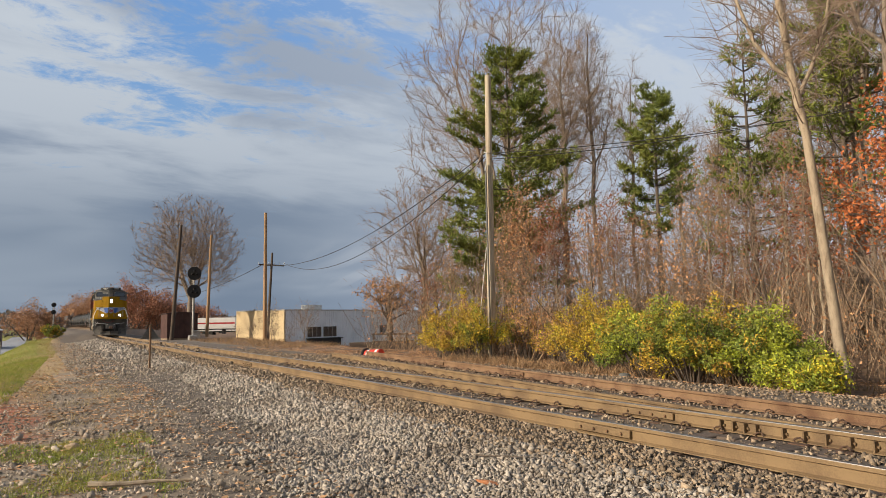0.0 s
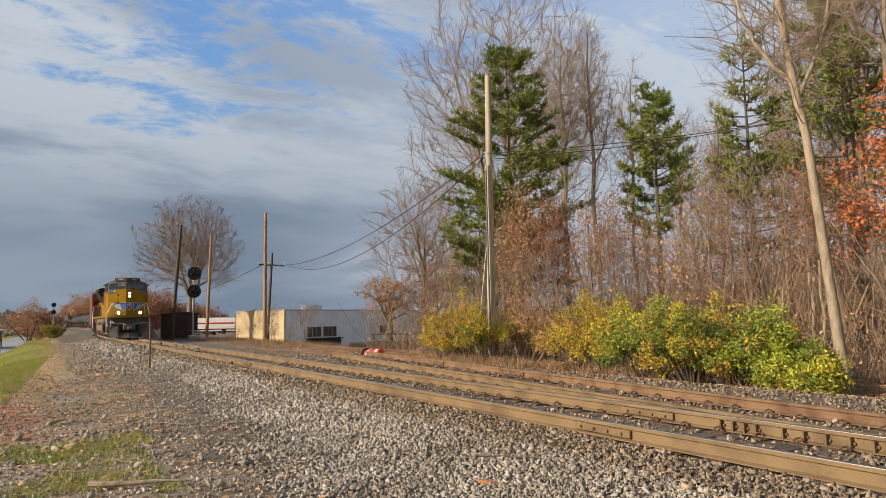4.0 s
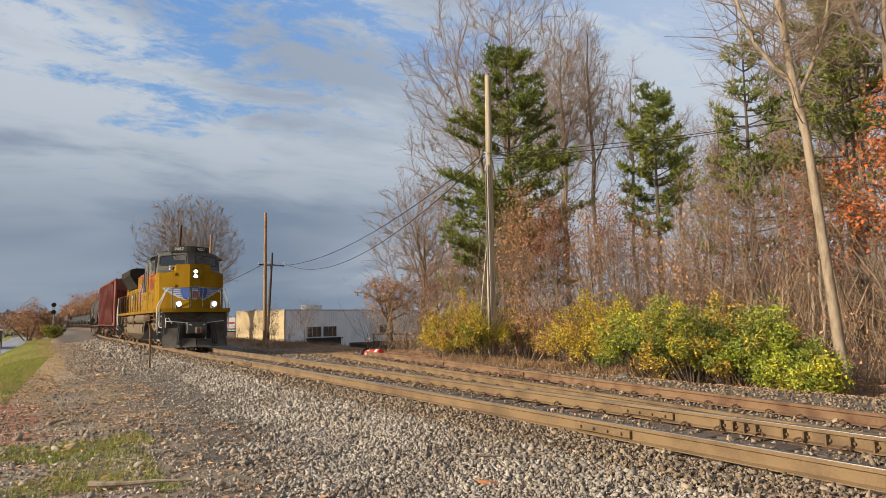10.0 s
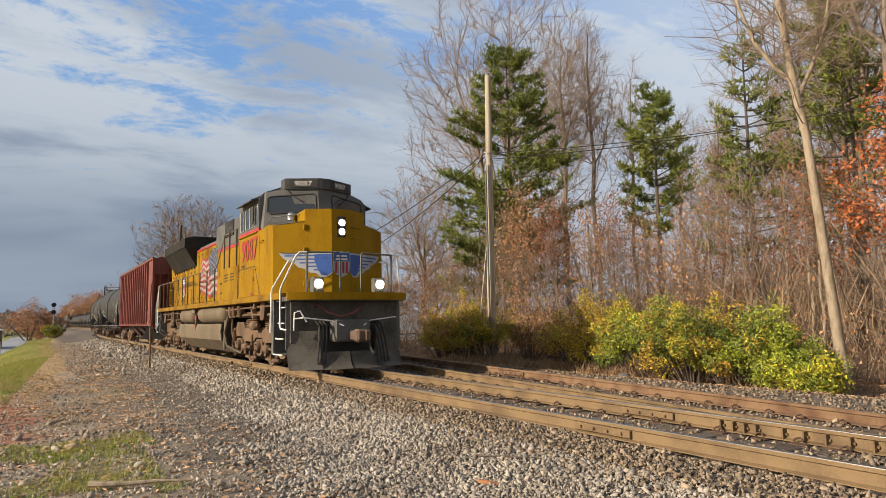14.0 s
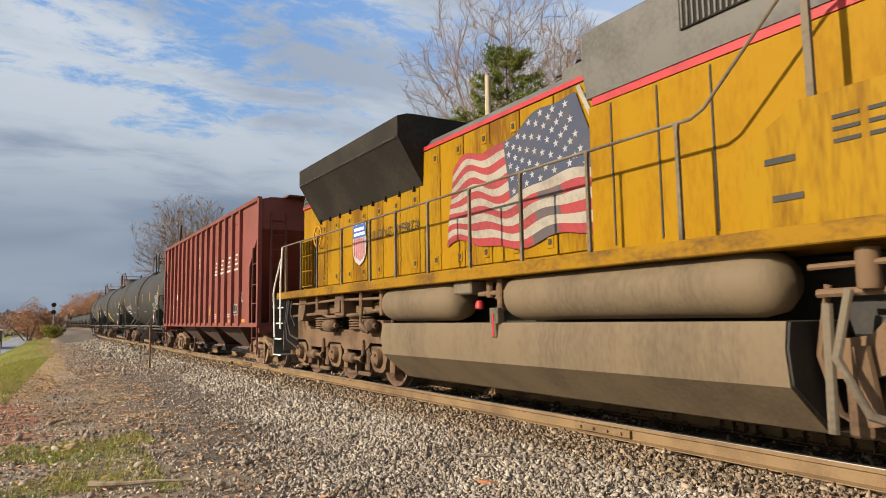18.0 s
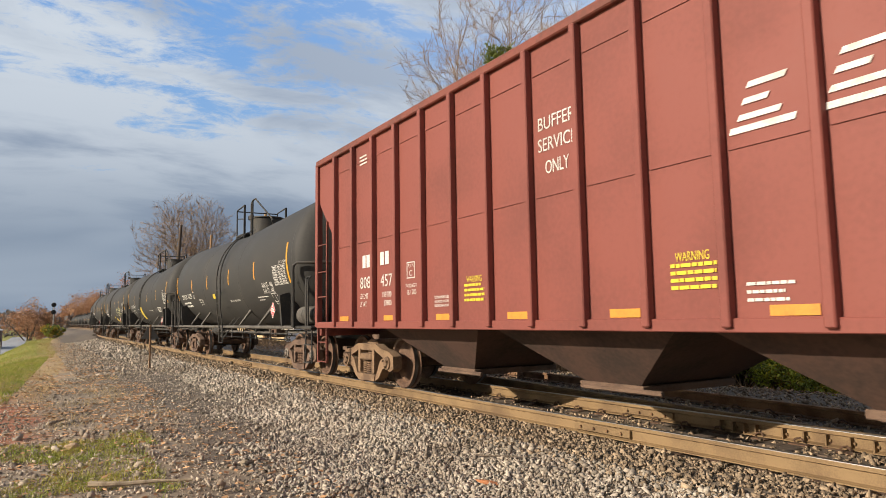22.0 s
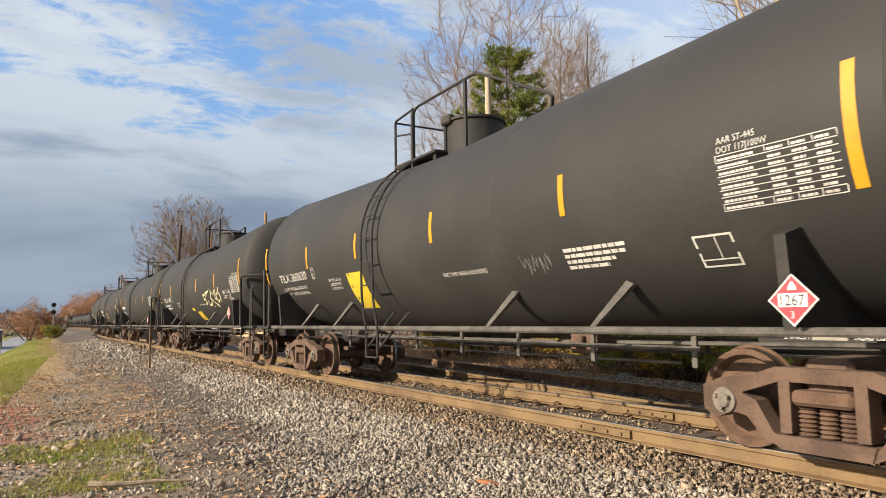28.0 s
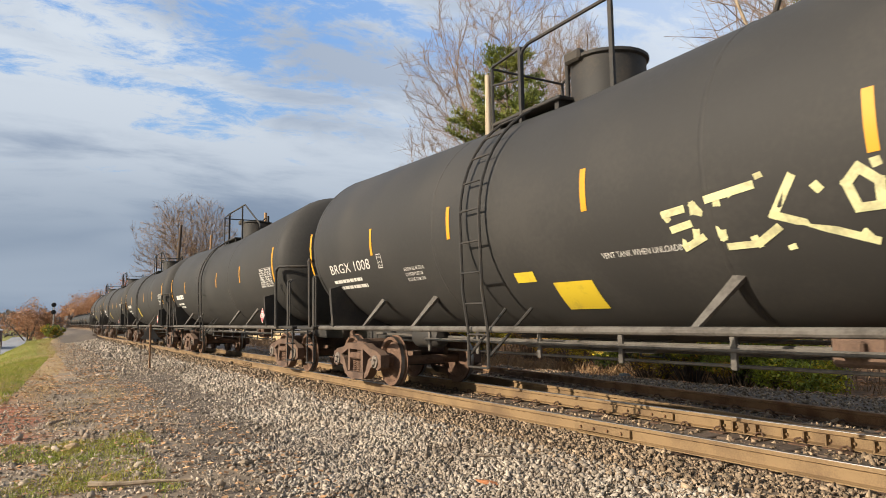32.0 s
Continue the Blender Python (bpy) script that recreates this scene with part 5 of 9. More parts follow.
for i, (x, y, r, h, c, k) in enumerate([
        (-24.6, 8.3, 1.7, 2.5, ("olive", "yellow", "olive"), 7000), (-23.2, 8.6, 1.5, 2.7, ("olive", "yellow", "yellow", "tan"), 7000), (-21.7, 8.4, 1.4, 2.4, ("yellow", "green", "olive"), 6500), (-20.6, 9.8, 1.5, 2.6, ("tan", "olive"), 3600), (-19.0, 9.9, 1.3, 1.9, ("tan", "tan", "olive"), 2000),
        (-16.8, 8.7, 1.3, 2.3, ("yellow", "olive"), 5200), (-15.2, 8.6, 1.5, 2.5, ("yellow", "yellow", "olive"), 7200), (-13.7, 8.4, 1.4, 2.3, ("yellow", "lime", "olive"), 6200), (-12.3, 7.2, 1.5, 2.1, ("green", "lime", "green"), 9000), (-10.9, 7.0, 1.5, 2.2, ("green", "yellow", "green", "olive"), 9500),
        (-9.8, 7.0, 1.3, 1.9, ("green", "olive", "green"), 8600), (-9.0, 7.2, 1.1, 1.75, ("green", "lime"), 7000), (-8.3, 6.9, 0.85, 1.15, ("lime", "green", "lime"), 5600), (-7.7, 6.45, 0.6, 0.75, ("lime", "lime", "yellow"), 4200), (-10.6, 9.2, 1.3, 1.9, ("green", "olive"), 3600), (-12.8, 9.4, 1.4, 2.1, ("yellow", "olive"), 4600)]):
    bush(x, y, r, h, c, int(1.7 * k), 60 + i, size=0.040)
bush(-95.9, -4.75, 1.5, 1.9, ("green", "green", "olive"), 5000, 88, label="small dark green bush on the crest", size=0.10)
tagged(part("plastic_bag", Shape().lathe([(0.0, 0.0), (0.18, 0.03), (0.22, 0.14), (0.12, 0.26), (0.0, 0.28)], "z", (0, 0, 0), 9), GREY, None, "", (-11.9, 5.75, -0.42)), "crumpled grey bag at the bush's foot", "litter")


def undergrowth():
    """Tangled brown stems and dead leaves that fill the wood's floor."""
    rng2 = np.random.default_rng(91)
    n = 9000
    p = np.stack([rng2.uniform(-35, -4, n), rng2.uniform(9.0, 34, n)], 1)
    z = np.array([height(x, y) for x, y in p])
    ln = rng2.uniform(0.7, 3.6, n) * rng2.uniform(0.5, 1.2, n)
    a = np.column_stack([p, z])
    d = rng2.normal(size=(n, 3)) * np.array([0.45, 0.45, 0.2]) + np.array([0, 0, 1.0])
    d /= np.linalg.norm(d, axis=1, keepdims=True)
    start = a + rng2.uniform(0, 1.6, (n, 1)) * np.array([[0, 0, 1.0]]) * (rng2.random((n, 1)) < 0.5)
    mid = start + d * ln[:, None] * 0.5
    end = mid + (d + rng2.normal(scale=0.45, size=(n, 3))) * ln[:, None] * 0.5
    v, f = rods(np.stack([start, mid, end], 1), np.array([[0.012, 0.008, 0.004]]) * rng2.uniform(0.6, 1.7, (n, 1)), 3)
    tagged(part("undergrowth", solid("undergrowth", v, f), UNDERWOOD), "tangled brown undergrowth of the wood", "undergrowth", kind="stuff")
    k = rng2.integers(0, n, 15000)
    spots = mid[k] + rng2.normal(scale=0.25, size=(15000, 3))
    tagged(part("dead_leaves", leaf_mesh("dead_leaves", spots, 0.08, 92), LEAF["tan"]), "dead tan leaves in the undergrowth", "leaves", kind="stuff")


UNDERWOOD = paint("brown_stems", (0.32, 0.22, 0.135), 0.95, 0, (0.18, 0.12, 0.08), 0.5, 1.5, 12, 0, island=0.45)
undergrowth()
# ---- crossties and track hardware ----
def make_ties():
    rng2 = random.Random(8)
    shapes = []
    for k in range(4):
        s = Shape().box(-0.115, 0.115, -1.30, 1.30, -0.10, 0.0, 0.012)
        shapes.append(s.mesh("crosstie"))
    plate = Shape().box(-0.10, 0.10, -0.17, 0.17, 0.0, 0.014, 0.003).mesh("tie_plate")
    spike = Shape().tube([(0.0, 0.0, 0.0), (0.0, 0.0, 0.045)], 0.012, 5).box(-0.02, 0.02, -0.03, 0.02, 0.04, 0.055).mesh("spike")
    anchor = Shape()
    anchor.tube([(-0.045, -0.10, 0.012), (-0.05, -0.11, 0.035), (-0.03, -0.10, 0.052), (-0.005, -0.06, 0.056), (0.02, -0.07, 0.04), (0.05, -0.10, 0.03), (0.055, -0.06, 0.022)], 0.011, 6)
    anchor = anchor.mesh("rail_clip")
    far = Shape()
    x = -2.4
    while x > -190:
        if x > -46:
            t = part("crosstie", shapes[rng2.randrange(4)], WOOD_TIE, main_track, "", pose(x, path_y(x) + rng2.uniform(-0.04, 0.04), -0.186 + rng2.uniform(-0.012, 0.004), 0, rng2.uniform(-1, 1), rng2.uniform(-1.2, 1.2)))
            for s in (-1, 1):
                if x > -22:
                    part("tie_plate", plate, CLIPRUST, t, "", (0, s * GAUGE, 0))
                    for q in ((-1, 1) if s > 0 else (1,)):
                        part("rail_clip", anchor, CLIPRUST, t, "", pose(0.0, s * GAUGE + q * 0.02, 0.014, 0, 0, 180 if q > 0 else 0))
        else:
            far.box(x - 0.115, x + 0.115, path_y(x) - 1.3, path_y(x) + 1.3, -0.27, -0.17)
        x -= 0.5
    tagged(part("crossties_far", far, WOOD_TIE, main_track, "far ties"), kind="stuff")
    for k in range(36):
        x = -4.2 - 0.56 * k
        mid = siding_y(x) + GAUGE
        t = part("crosstie", shapes[k % 4], WOOD_TIE, siding, "", pose(x, mid + rng2.uniform(-0.06, 0.06), -0.188, 0, rng2.uniform(-1.5, 1.5), 6.7 + rng2.uniform(-1.5, 1.5)))
        for s in (-1, 1):
            part("tie_plate", plate, CLIPRUST, t, "", (0, s * GAUGE, 0))
            for q in (-1, 1):
                part("rail_clip", anchor, CLIPRUST, t, "", pose(0.0, s * GAUGE + q * 0.02, 0.014, 0, 0, 180 if q > 0 else 0))


make_ties()
for x, y, parent in ((-5.97, -GAUGE, main_track), (-6.6, GAUGE, main_track), (-17.6, siding_y(-17.6) + 2 * GAUGE, siding), (-13.1, siding_y(-13.1) + 2 * GAUGE, siding), (-21.5, -GAUGE, main_track)):
    s = part("joint_bar", Shape().box(-0.45, 0.45, -0.055, -0.018, -0.135, -0.05, 0.006), RAIL if parent == main_track else RUST, parent, "bolted joint bar", pose(x, y, 0, 0, 0, 0 if parent == main_track else -6.7))
    for k in range(4):
        part("bolt", Shape().lathe([(0.016, -0.08), (0.016, -0.05)], "y", (-0.33 + 0.22 * k, 0, -0.092), 8), RUST, s)
for x in (-5.42, -5.25, -5.10, -4.95, -4.62, -4.38, -4.14, -3.89, -3.66, -3.40, -3.15):
    b = Shape().box(-0.010, 0.010, -0.078, -0.012, -0.158, -0.045, 0.003).box(0.010, 0.035, -0.040, -0.012, -0.12, -0.09, 0.006)
    part("rail_brace", b, RAIL, main_track, "bolted rail brace", (x, GAUGE, 0))
part("frog", Shape().prism([(FROG - 1.6, GAUGE + 0.045), (FROG - 1.6, GAUGE + 0.19), (FROG + 0.6, GAUGE + 0.05), (FROG + 0.6, GAUGE + 0.04)], "z", -0.16, -0.004), RAIL, siding, "switch frog")


# ---- posts, poles and wires ----
def pole(name, label, x, y, top, r, material, lean=(0, 0)):
    th = thing(name, label, "utility pole", (x, y, height(x, y) - 0.1), "poles beside the line")
    z = top - height(x, y) + 0.1
    path = [(lean[0] * t, lean[1] * t, z * t) for t in (0, 0.2, 0.5, 0.8, 1.0)]
    part("shaft", Shape().tube(path, [r, r * 0.95, r * 0.86, r * 0.76, r * 0.7], 14), material, th, "round wooden shaft")
    return th


main_pole = pole("utility_pole", "tall bleached wooden pole standing in the bushes", -21.6, 8.7, 10.95, 0.165, POLEGREY, (0.08, 0.02))
z0 = -main_pole.location.z
part("conduit", Shape().tube([(0.16, -0.16, 0.3), (0.15, -0.2, 3.2 + z0), (0.14, -0.22, 7.3 + z0)], 0.035, 8), GREY, main_pole, "grey cable conduit")
part("cable_loop", Shape().tube([(0.1, -0.25, 7.75 + z0), (0.32, -0.3, 7.7 + z0), (0.3, -0.3, 7.2 + z0), (0.16, -0.26, 7.0 + z0)], 0.018, 6), WHITE, main_pole, "pale cable loop")
part("cable_loop", Shape().tube([(-0.1, -0.25, 7.7 + z0), (-0.4, -0.3, 7.3 + z0), (-0.42, -0.3, 6.85 + z0), (-0.2, -0.26, 6.7 + z0)], 0.014, 6), POLEGREY, main_pole)
part("guard_strip", Shape().box(0.10, 0.15, -0.24, -0.18, 6.4 + z0, 7.3 + z0), BLACKISH, main_pole, "black splice case")
part("guy_wire", Shape().tube([(-0.1, -0.1, 4.0 + z0), (-0.6, -0.35, 0.2)], 0.012, 5), WHITE, main_pole, "pale guy wire")
pole("utility_pole", "leaning weathered wooden pole", -69.1, 4.7, 10.72, 0.19, POLEDARK, (0.1, 0.62))
pole("utility_pole", "new brown wooden pole", -80.3, 10.3, 11.3, 0.19, POLEWOOD, (0.0, 0.3))
pole("utility_pole", "new brown wooden pole", -59.5, 10.9, 10.94, 0.18, POLEWOOD, (0.0, -0.05))
arm_pole = pole("utility_pole", "old dark pole with a crossarm", -64.35, 12.55, 7.85, 0.14, POLEDARK, (0.05, 0.4))
az = 6.65 - arm_pole.location.z
part("crossarm", Shape().box(-0.06, 0.06, -1.0, 1.75, az - 0.07, az + 0.07, 0.01), POLEDARK, arm_pole, "wooden crossarm", pose(0.03, 0, 0, 0, 0, 14))
for k in range(6):
    part("insulator", Shape().lathe([(0.02, 0.0), (0.02, 0.08), (0.05, 0.10), (0.04, 0.18), (0.0, 0.2)], "z", (0, 0, 0), 8), CHROME, arm_pole, "", (0.05, -0.9 + 0.5 * k, az + 0.07))


def wire(a, b, sag, label="thin black overhead cable", r=0.014):
    a, b = Vector(a), Vector(b)
    pts = [a.lerp(b, t) - Vector((0, 0, 4 * sag * t * (1 - t))) for t in [i / 20 for i in range(21)]]
    return tagged(part("overhead_cable", Shape().tube(pts, r, 5), BLACKISH), label, "cable", "overhead cables")


wire((-64.0, 11.9, 6.72), (-21.6, 8.55, 7.75), 1.6, r=0.02)
wire((-63.8, 14.2, 6.72), (-21.6, 8.55, 7.6), 2.0, r=0.02)
wire((-21.6, 8.55, 7.75), (-9.0, 14.5, 7.2), 0.25)
wire((-21.6, 8.55, 7.5), (-10.0, 16.5, 7.9), 0.3)
wire((-64.0, 12.0, 6.7), (-110, 12.5, 5.2), 0.5, r=0.03)

marker = thing("marker_post", "rusty steel post with a grey triangular plate", "marker post", (-26.7, -2.9, height(-26.7, -2.9) - 0.05))
pz = -marker.location.z
part("post", Shape().box(-0.05, 0.05, -0.03, 0.03, 0.0, 1.18 + pz, 0.008), RUST, marker, "rusty steel post")
part("plate", Shape().prism([(-0.32, 0.66 + pz), (0.32, 0.66 + pz), (0.03, 1.12 + pz), (-0.03, 1.12 + pz)], "x", 0.0, 0.01), GREY, marker, "grey triangular plate", (-0.09, 0, 0))


def signal(x, y, top, heads, label, r=0.42, name="railway_signal"):
    th = thing(name, label, "railway signal", (x, y, height(x, y) - 0.05), "railway signals")
    zz = -th.location.z
    part("mast", Shape().tube([(0, 0, 0), (0, 0, top + zz)], 0.09, 10), SILVERPAINT, th, "pale metal mast")
    part("base", Shape().box(-0.35, 0.35, -0.35, 0.35, 0.0, 0.5, 0.03), SILVERPAINT, th, "concrete base")
    for z in heads:
        h = part("signal_head", Shape().lathe([(0.0, 0.06), (r, 0.06), (r + 0.02, 0.03), (r, 0.0), (0.0, 0.0)], "x", (0, 0, 0), 28), BLACKISH, th, "round black signal disc", (0.18, 0, z + zz))
        for k in range(3):
            a = k * 2.094 + 1.57
            part("lamp_hood", Shape().lathe([(0.10, 0.0), (0.11, 0.32), (0.10, 0.32), (0.085, 0.02)], "x", (0.06, 0.22 * math.cos(a), 0.22 * math.sin(a)), 12), BLACKISH, h, "black lamp hood")
        part("bracket", Shape().box(-0.3, 0.16, -0.06, 0.06, z + zz - 0.06, z + zz + 0.06), BLACKISH, th)
    lad = Shape()
    for q in (-0.18, 0.18):
        lad.tube([(-0.35, q, 0.2), (-0.35, q, top + zz - 0.3)], 0.02, 5)
    z = 0.5
    while z < top + zz - 0.4:
        lad.tube([(-0.35, -0.18, z), (-0.35, 0.18, z)], 0.014, 5)
        z += 0.35
    part("ladder", lad, BLACKISH, th, "thin ladder")
    return th


SILVERPAINT = paint("aluminium_paint", (0.42, 0.40, 0.36), 0.5, 0.3, (0.28, 0.25, 0.21), 0.5, 3, 25, 0.1)
signal(-66.8, 6.2, 6.5, (5.85, 4.15), "pale signal mast with two black round heads", 0.62)
signal(-150.0, -3.6, 5.6, (5.0, 3.6), "distant signal mast with two round heads", 0.42)

HUTBROWN = paint("dark_brown_metal", (0.075, 0.03, 0.022), 0.6, 0, (0.05, 0.022, 0.017), 0.5, 1.5, 20, 0.1)
hut = thing("relay_hut", "dark brown metal relay hut beside the track", "equipment hut", pose(-71.3, 5.75, -0.42, 0, 0, 4))
part("wall", Shape().box(-1.3, 1.3, -1.45, 1.45, 0.15, 2.55, 0.02), HUTBROWN, hut, "ribbed brown metal walls")
for k in range(9):
    part("rib", Shape().box(1.3, 1.33, -1.4 + 0.35 * k - 0.03, -1.4 + 0.35 * k + 0.03, 0.2, 2.5), HUTBROWN, hut)
part("roof", Shape().prism([(-1.6, 2.55), (0.0, 2.72), (1.6, 2.55), (1.6, 2.5), (-1.6, 2.5)], "x", -1.45, 1.45), HUTBROWN, hut, "low brown roof")
part("door", Shape().box(1.30, 1.345, 0.3, 1.15, 0.25, 2.3, 0.01), HUTBROWN, hut, "metal door")
part("footing", Shape().box(-1.25, 1.25, -1.4, 1.4, -0.1, 0.15), DIRTYSTONE, hut, "concrete footing")
box = tagged(part("meter_box", Shape().box(-0.3, 0.3, -0.3, 0.3, 0, 0.9, 0.03), SILVERPAINT, None, "", (-68.6, 6.9, -0.45)), "small grey metal cabinet by the signal", "cabinet")

# ---- the traffic barrel at the end of the siding ----
REDPLASTIC = paint("orange_red_plastic", (0.70, 0.045, 0.02), 0.45, 0, (0.5, 0.04, 0.02), 0.4, 3, 20, 0.02)
barrel = thing("traffic_barrel", "fallen orange-red traffic barrel with white bands", "traffic barrel", pose(-25.2, 5.4, -0.20, 0, 82, 20))
part("drum", Shape().lathe([(0.0, -0.42), (0.25, -0.42), (0.25, -0.16), (0.23, -0.14), (0.23, 0.06), (0.21, 0.08), (0.20, 0.36), (0.08, 0.40), (0.0, 0.40)], "z", (0, 0, 0), 24), REDPLASTIC, barrel, "red plastic drum")
for a, r in ((-0.30, 0.254), (0.14, 0.214)):
    part("white_band", Shape().lathe([(r, a), (r, a + 0.14)], "z", (0, 0, 0), 24), WHITE, barrel, "white reflective band")
part("rubber_foot", Shape().lathe([(0.34, -0.5), (0.34, -0.44), (0.24, -0.42)], "z", (0, 0, 0), 20), BLACKISH, barrel, "black rubber base")
tagged(part("plastic_sheet", Shape().prism([(-0.2, 0.0), (0.25, 0.02), (0.2, 0.14), (0.05, 0.2), (-0.15, 0.12)], "y", -0.15, 0.15), WHITE, None, "", pose(-26.0, 5.2, -0.38, 0, 0, 30)), "crumpled white plastic by the barrel", "litter")

# ---- warehouse and what lies beyond the line ----
CREAM = paint("cream_block_wall", (0.60, 0.47, 0.27), 0.85, 0, (0.48, 0.37, 0.22), 0.5, 0.35, 6, 0.15, 0.01)
METALWALL = paint("pale_metal_siding", (0.78, 0.80, 0.82), 0.5, 0.0, (0.66, 0.68, 0.70), 0.5, 0.4, 6, 0.05)
WHITEWALL = paint("white_metal_siding", (0.78, 0.76, 0.72), 0.6, 0, (0.65, 0.62, 0.57), 0.5, 0.4, 6, 0.05)


def warehouse():
    th = thing("warehouse", "low cream and pale metal warehouse below the line", "warehouse", Matrix.Translation((-104.67, 27.30, -3.9)) @ pose(0, 0, 0, 0, 0, 113.0))
    # x runs along the metal front, y along the cream side
    part("wall", Shape().box(0.0, 34.0, 0.0, 0.3, 0.0, 6.85), METALWALL, th, "ribbed metal front wall")
    part("wall", Shape().box(-0.15, 0.15, 0.0, 12.0, 0.0, 6.85), CREAM, th, "cream block side wall")
    part("wall", Shape().box(0.0, 34.0, 11.7, 12.0, 0.0, 6.8), METALWALL, th)
    part("wall", Shape().box(33.7, 34.0, 0.3, 11.7, 0.0, 6.8), METALWALL, th)
    part("roof", Shape().box(-0.2, 34.1, -0.1, 12.1, 6.8, 6.95), SILVERPAINT, th, "flat roof")
    for k in range(44):
        part("rib", Shape().box(0.3 + 0.45 * k, 0.37 + 0.45 * k, -0.06, 0.0, 0.0, 6.8), METALWALL, th)
    part("white_panel", Shape().box(20.1, 33.9, -0.09, -0.06, 0.0, 6.8), WHITEWALL, th, "white wall panel")
    for x in (4.75, 8.3, 22.5):
        w = part("window", Shape().box(x, x + 3.0, -0.09, -0.02, 2.45, 4.1), WINDOW, th, "dark window band")
        for k in range(4):
            part("mullion", Shape().box(x + k * 1.0 - 0.04, x + k * 1.0 + 0.04, -0.12, -0.09, 2.45, 4.1), SILVERPAINT, w)
    part("canopy", Shape().box(4.4, 12.6, -0.5, -0.06, 2.1, 2.25), BLACKISH, th, "dark canopy")
    part("dock", Shape().box(4.6, 12.4, -0.12, -0.02, 0.9, 2.1), BLACKISH, th, "dark loading dock")
    part("roof_unit", Shape().box(7.1, 9.9, 2.0, 4.2, 6.95, 7.8, 0.05), WHITEWALL, th, "white roof unit")
    return th


warehouse()
for k, (x, y) in enumerate(((-136.0, 21.5), (-139.0, 27.0), (-150.0, 24.0))):
    tr = thing("box_trailer", "white box trailer with a red stripe", "trailer", pose(x, y, -1.3, 0, 0, 62), "parked trailers")
    part("box", Shape().box(-6.2, 6.2, -1.25, 1.25, 1.0, 3.1, 0.03), WHITEWALL, tr, "white box")
    part("stripe", Shape().box(-6.1, 6.1, -1.262, -1.25, 1.9, 2.2), RED, tr, "red stripe")
    part("chassis", Shape().box(-6.0, 6.0, -0.5, 0.5, 0.8, 1.0), BLACKISH, tr)
    for q in (-1, 1):
        for xx in (-4.6, -3.5):
            part("wheel", Shape().lathe([(0.2, -0.12), (0.5, -0.12), (0.5, 0.12), (0.2, 0.12)], "y", (xx, q * 1.0, 0.5), 16), BLACKISH, tr)
    part("landing_gear", Shape().box(3.6, 3.9, -0.8, 0.8, 0.0, 0.9), BLACKISH, tr)
    tr.location.z = height(x, y)
tim = thing("timber_stack", "stack of old dark timbers beside the siding", "timbers", pose(-38.5, 12.6, height(-38.5, 12.6), 0, 0, 63))
for k in range(6):
    part("timber", Shape().box(-2.4 + 0.2 * (k % 3), 2.2 - 0.15 * k, -0.36 + 0.26 * (k % 3), -0.13 + 0.26 * (k % 3), 0.0 + 0.24 * (k // 3), 0.22 + 0.24 * (k // 3), 0.01), WOOD_TIE, tim, "old timber")
fence = thing("rail_fence", "dark rail fence beyond the siding", "fence", pose(-35.5, 14.6, height(-35.5, 14.6), 0, 0, 63))
for k in range(9):
    part("post", Shape().box(-4 + k - 0.05, -4 + k + 0.05, -0.05, 0.05, 0, 1.0), POLEDARK, fence)
for z in (0.45, 0.9):
    part("rail", Shape().box(-4.1, 4.1, -0.03, 0.03, z, z + 0.1), POLEDARK, fence)
lowfence = thing("metal_fence", "pale metal fence below the bank", "fence", pose(-80, -11.5, height(-80, -11.5), 0, 0, 178))
for k in range(31):
    part("post", Shape().box(-30 + 2 * k - 0.04, -30 + 2 * k + 0.04, -0.04, 0.04, 0, 1.9), SILVERPAINT, lowfence)
for k in range(3):
    part("rail", Shape().box(-30, 30, -0.02, 0.02, 0.2 + 0.8 * k, 0.27 + 0.8 * k), SILVERPAINT, lowfence)
PAVED = paint("pale_worn_asphalt", (0.30, 0.31, 0.33), 0.8, 0, (0.22, 0.23, 0.25), 0.5, 0.3, 8, 0.1)
tagged(part("road", Shape().box(-260, -60, -28, -14.5, -3.84, -3.80), PAVED), "pale worn road below the bank", "road", kind="structure")
tagged(part("car_park", Shape().box(-340, -112, -14.6, -8.9, -3.85, -3.81), PAVED), "pale worn car park below the bank", "car park", kind="structure")
for k, (x, y, w, col, lab) in enumerate(((-180.0, -16.5, 7.0, WHITEWALL, "low white shed below the bank"), (-186.0, -24.0, 9.0, HUTBROWN, "low dark brown shed below the bank"))):
    sh = thing("shed", lab, "shed", (x, y, height(x, y)))
    part("wall", Shape().box(-8, 8, -w / 2, w / 2, 0, 4.2), HUTBROWN, sh, "dark walls")
    part("roof", Shape().prism([(-w / 2 - 0.4, 4.1), (0, 5.6), (w / 2 + 0.4, 4.1)], "x", -8.3, 8.3), col, sh, "pitched roof")

# big lone tree, the small oak, the pale leaning tree and the orange oak
grown_tree("maple_tree", "large bare maple with a round domed crown", -113.1, 14.4, BARK, tall=23.4, wide=9.4, deep=9.8, count=2600, per=6, girth=0.42, fine=0.017, leaders=9, stem=0.3, outer=0.5, low=-0.8, rise=1.3, twig=0.04)
grown_tree("small_oak", "small dark oak with sparse orange leaves", -39.4, 13.2, DARKBARK, "tan", 0.30, 0.10, tall=5.2, wide=2.5, deep=1.8, count=420, per=4, girth=0.20, fine=0.012, leaders=5, stem=0.35)
bare_tree(-43.5, 15.2, 4.6, "thin", BARK, "thin bare sapling below the siding", turn=10, name="young_tree")
bare_tree(-58.0, 14.0, 4.4, "shrub#", BARK, "thin bare sapling before the warehouse", turn=70, name="young_tree")
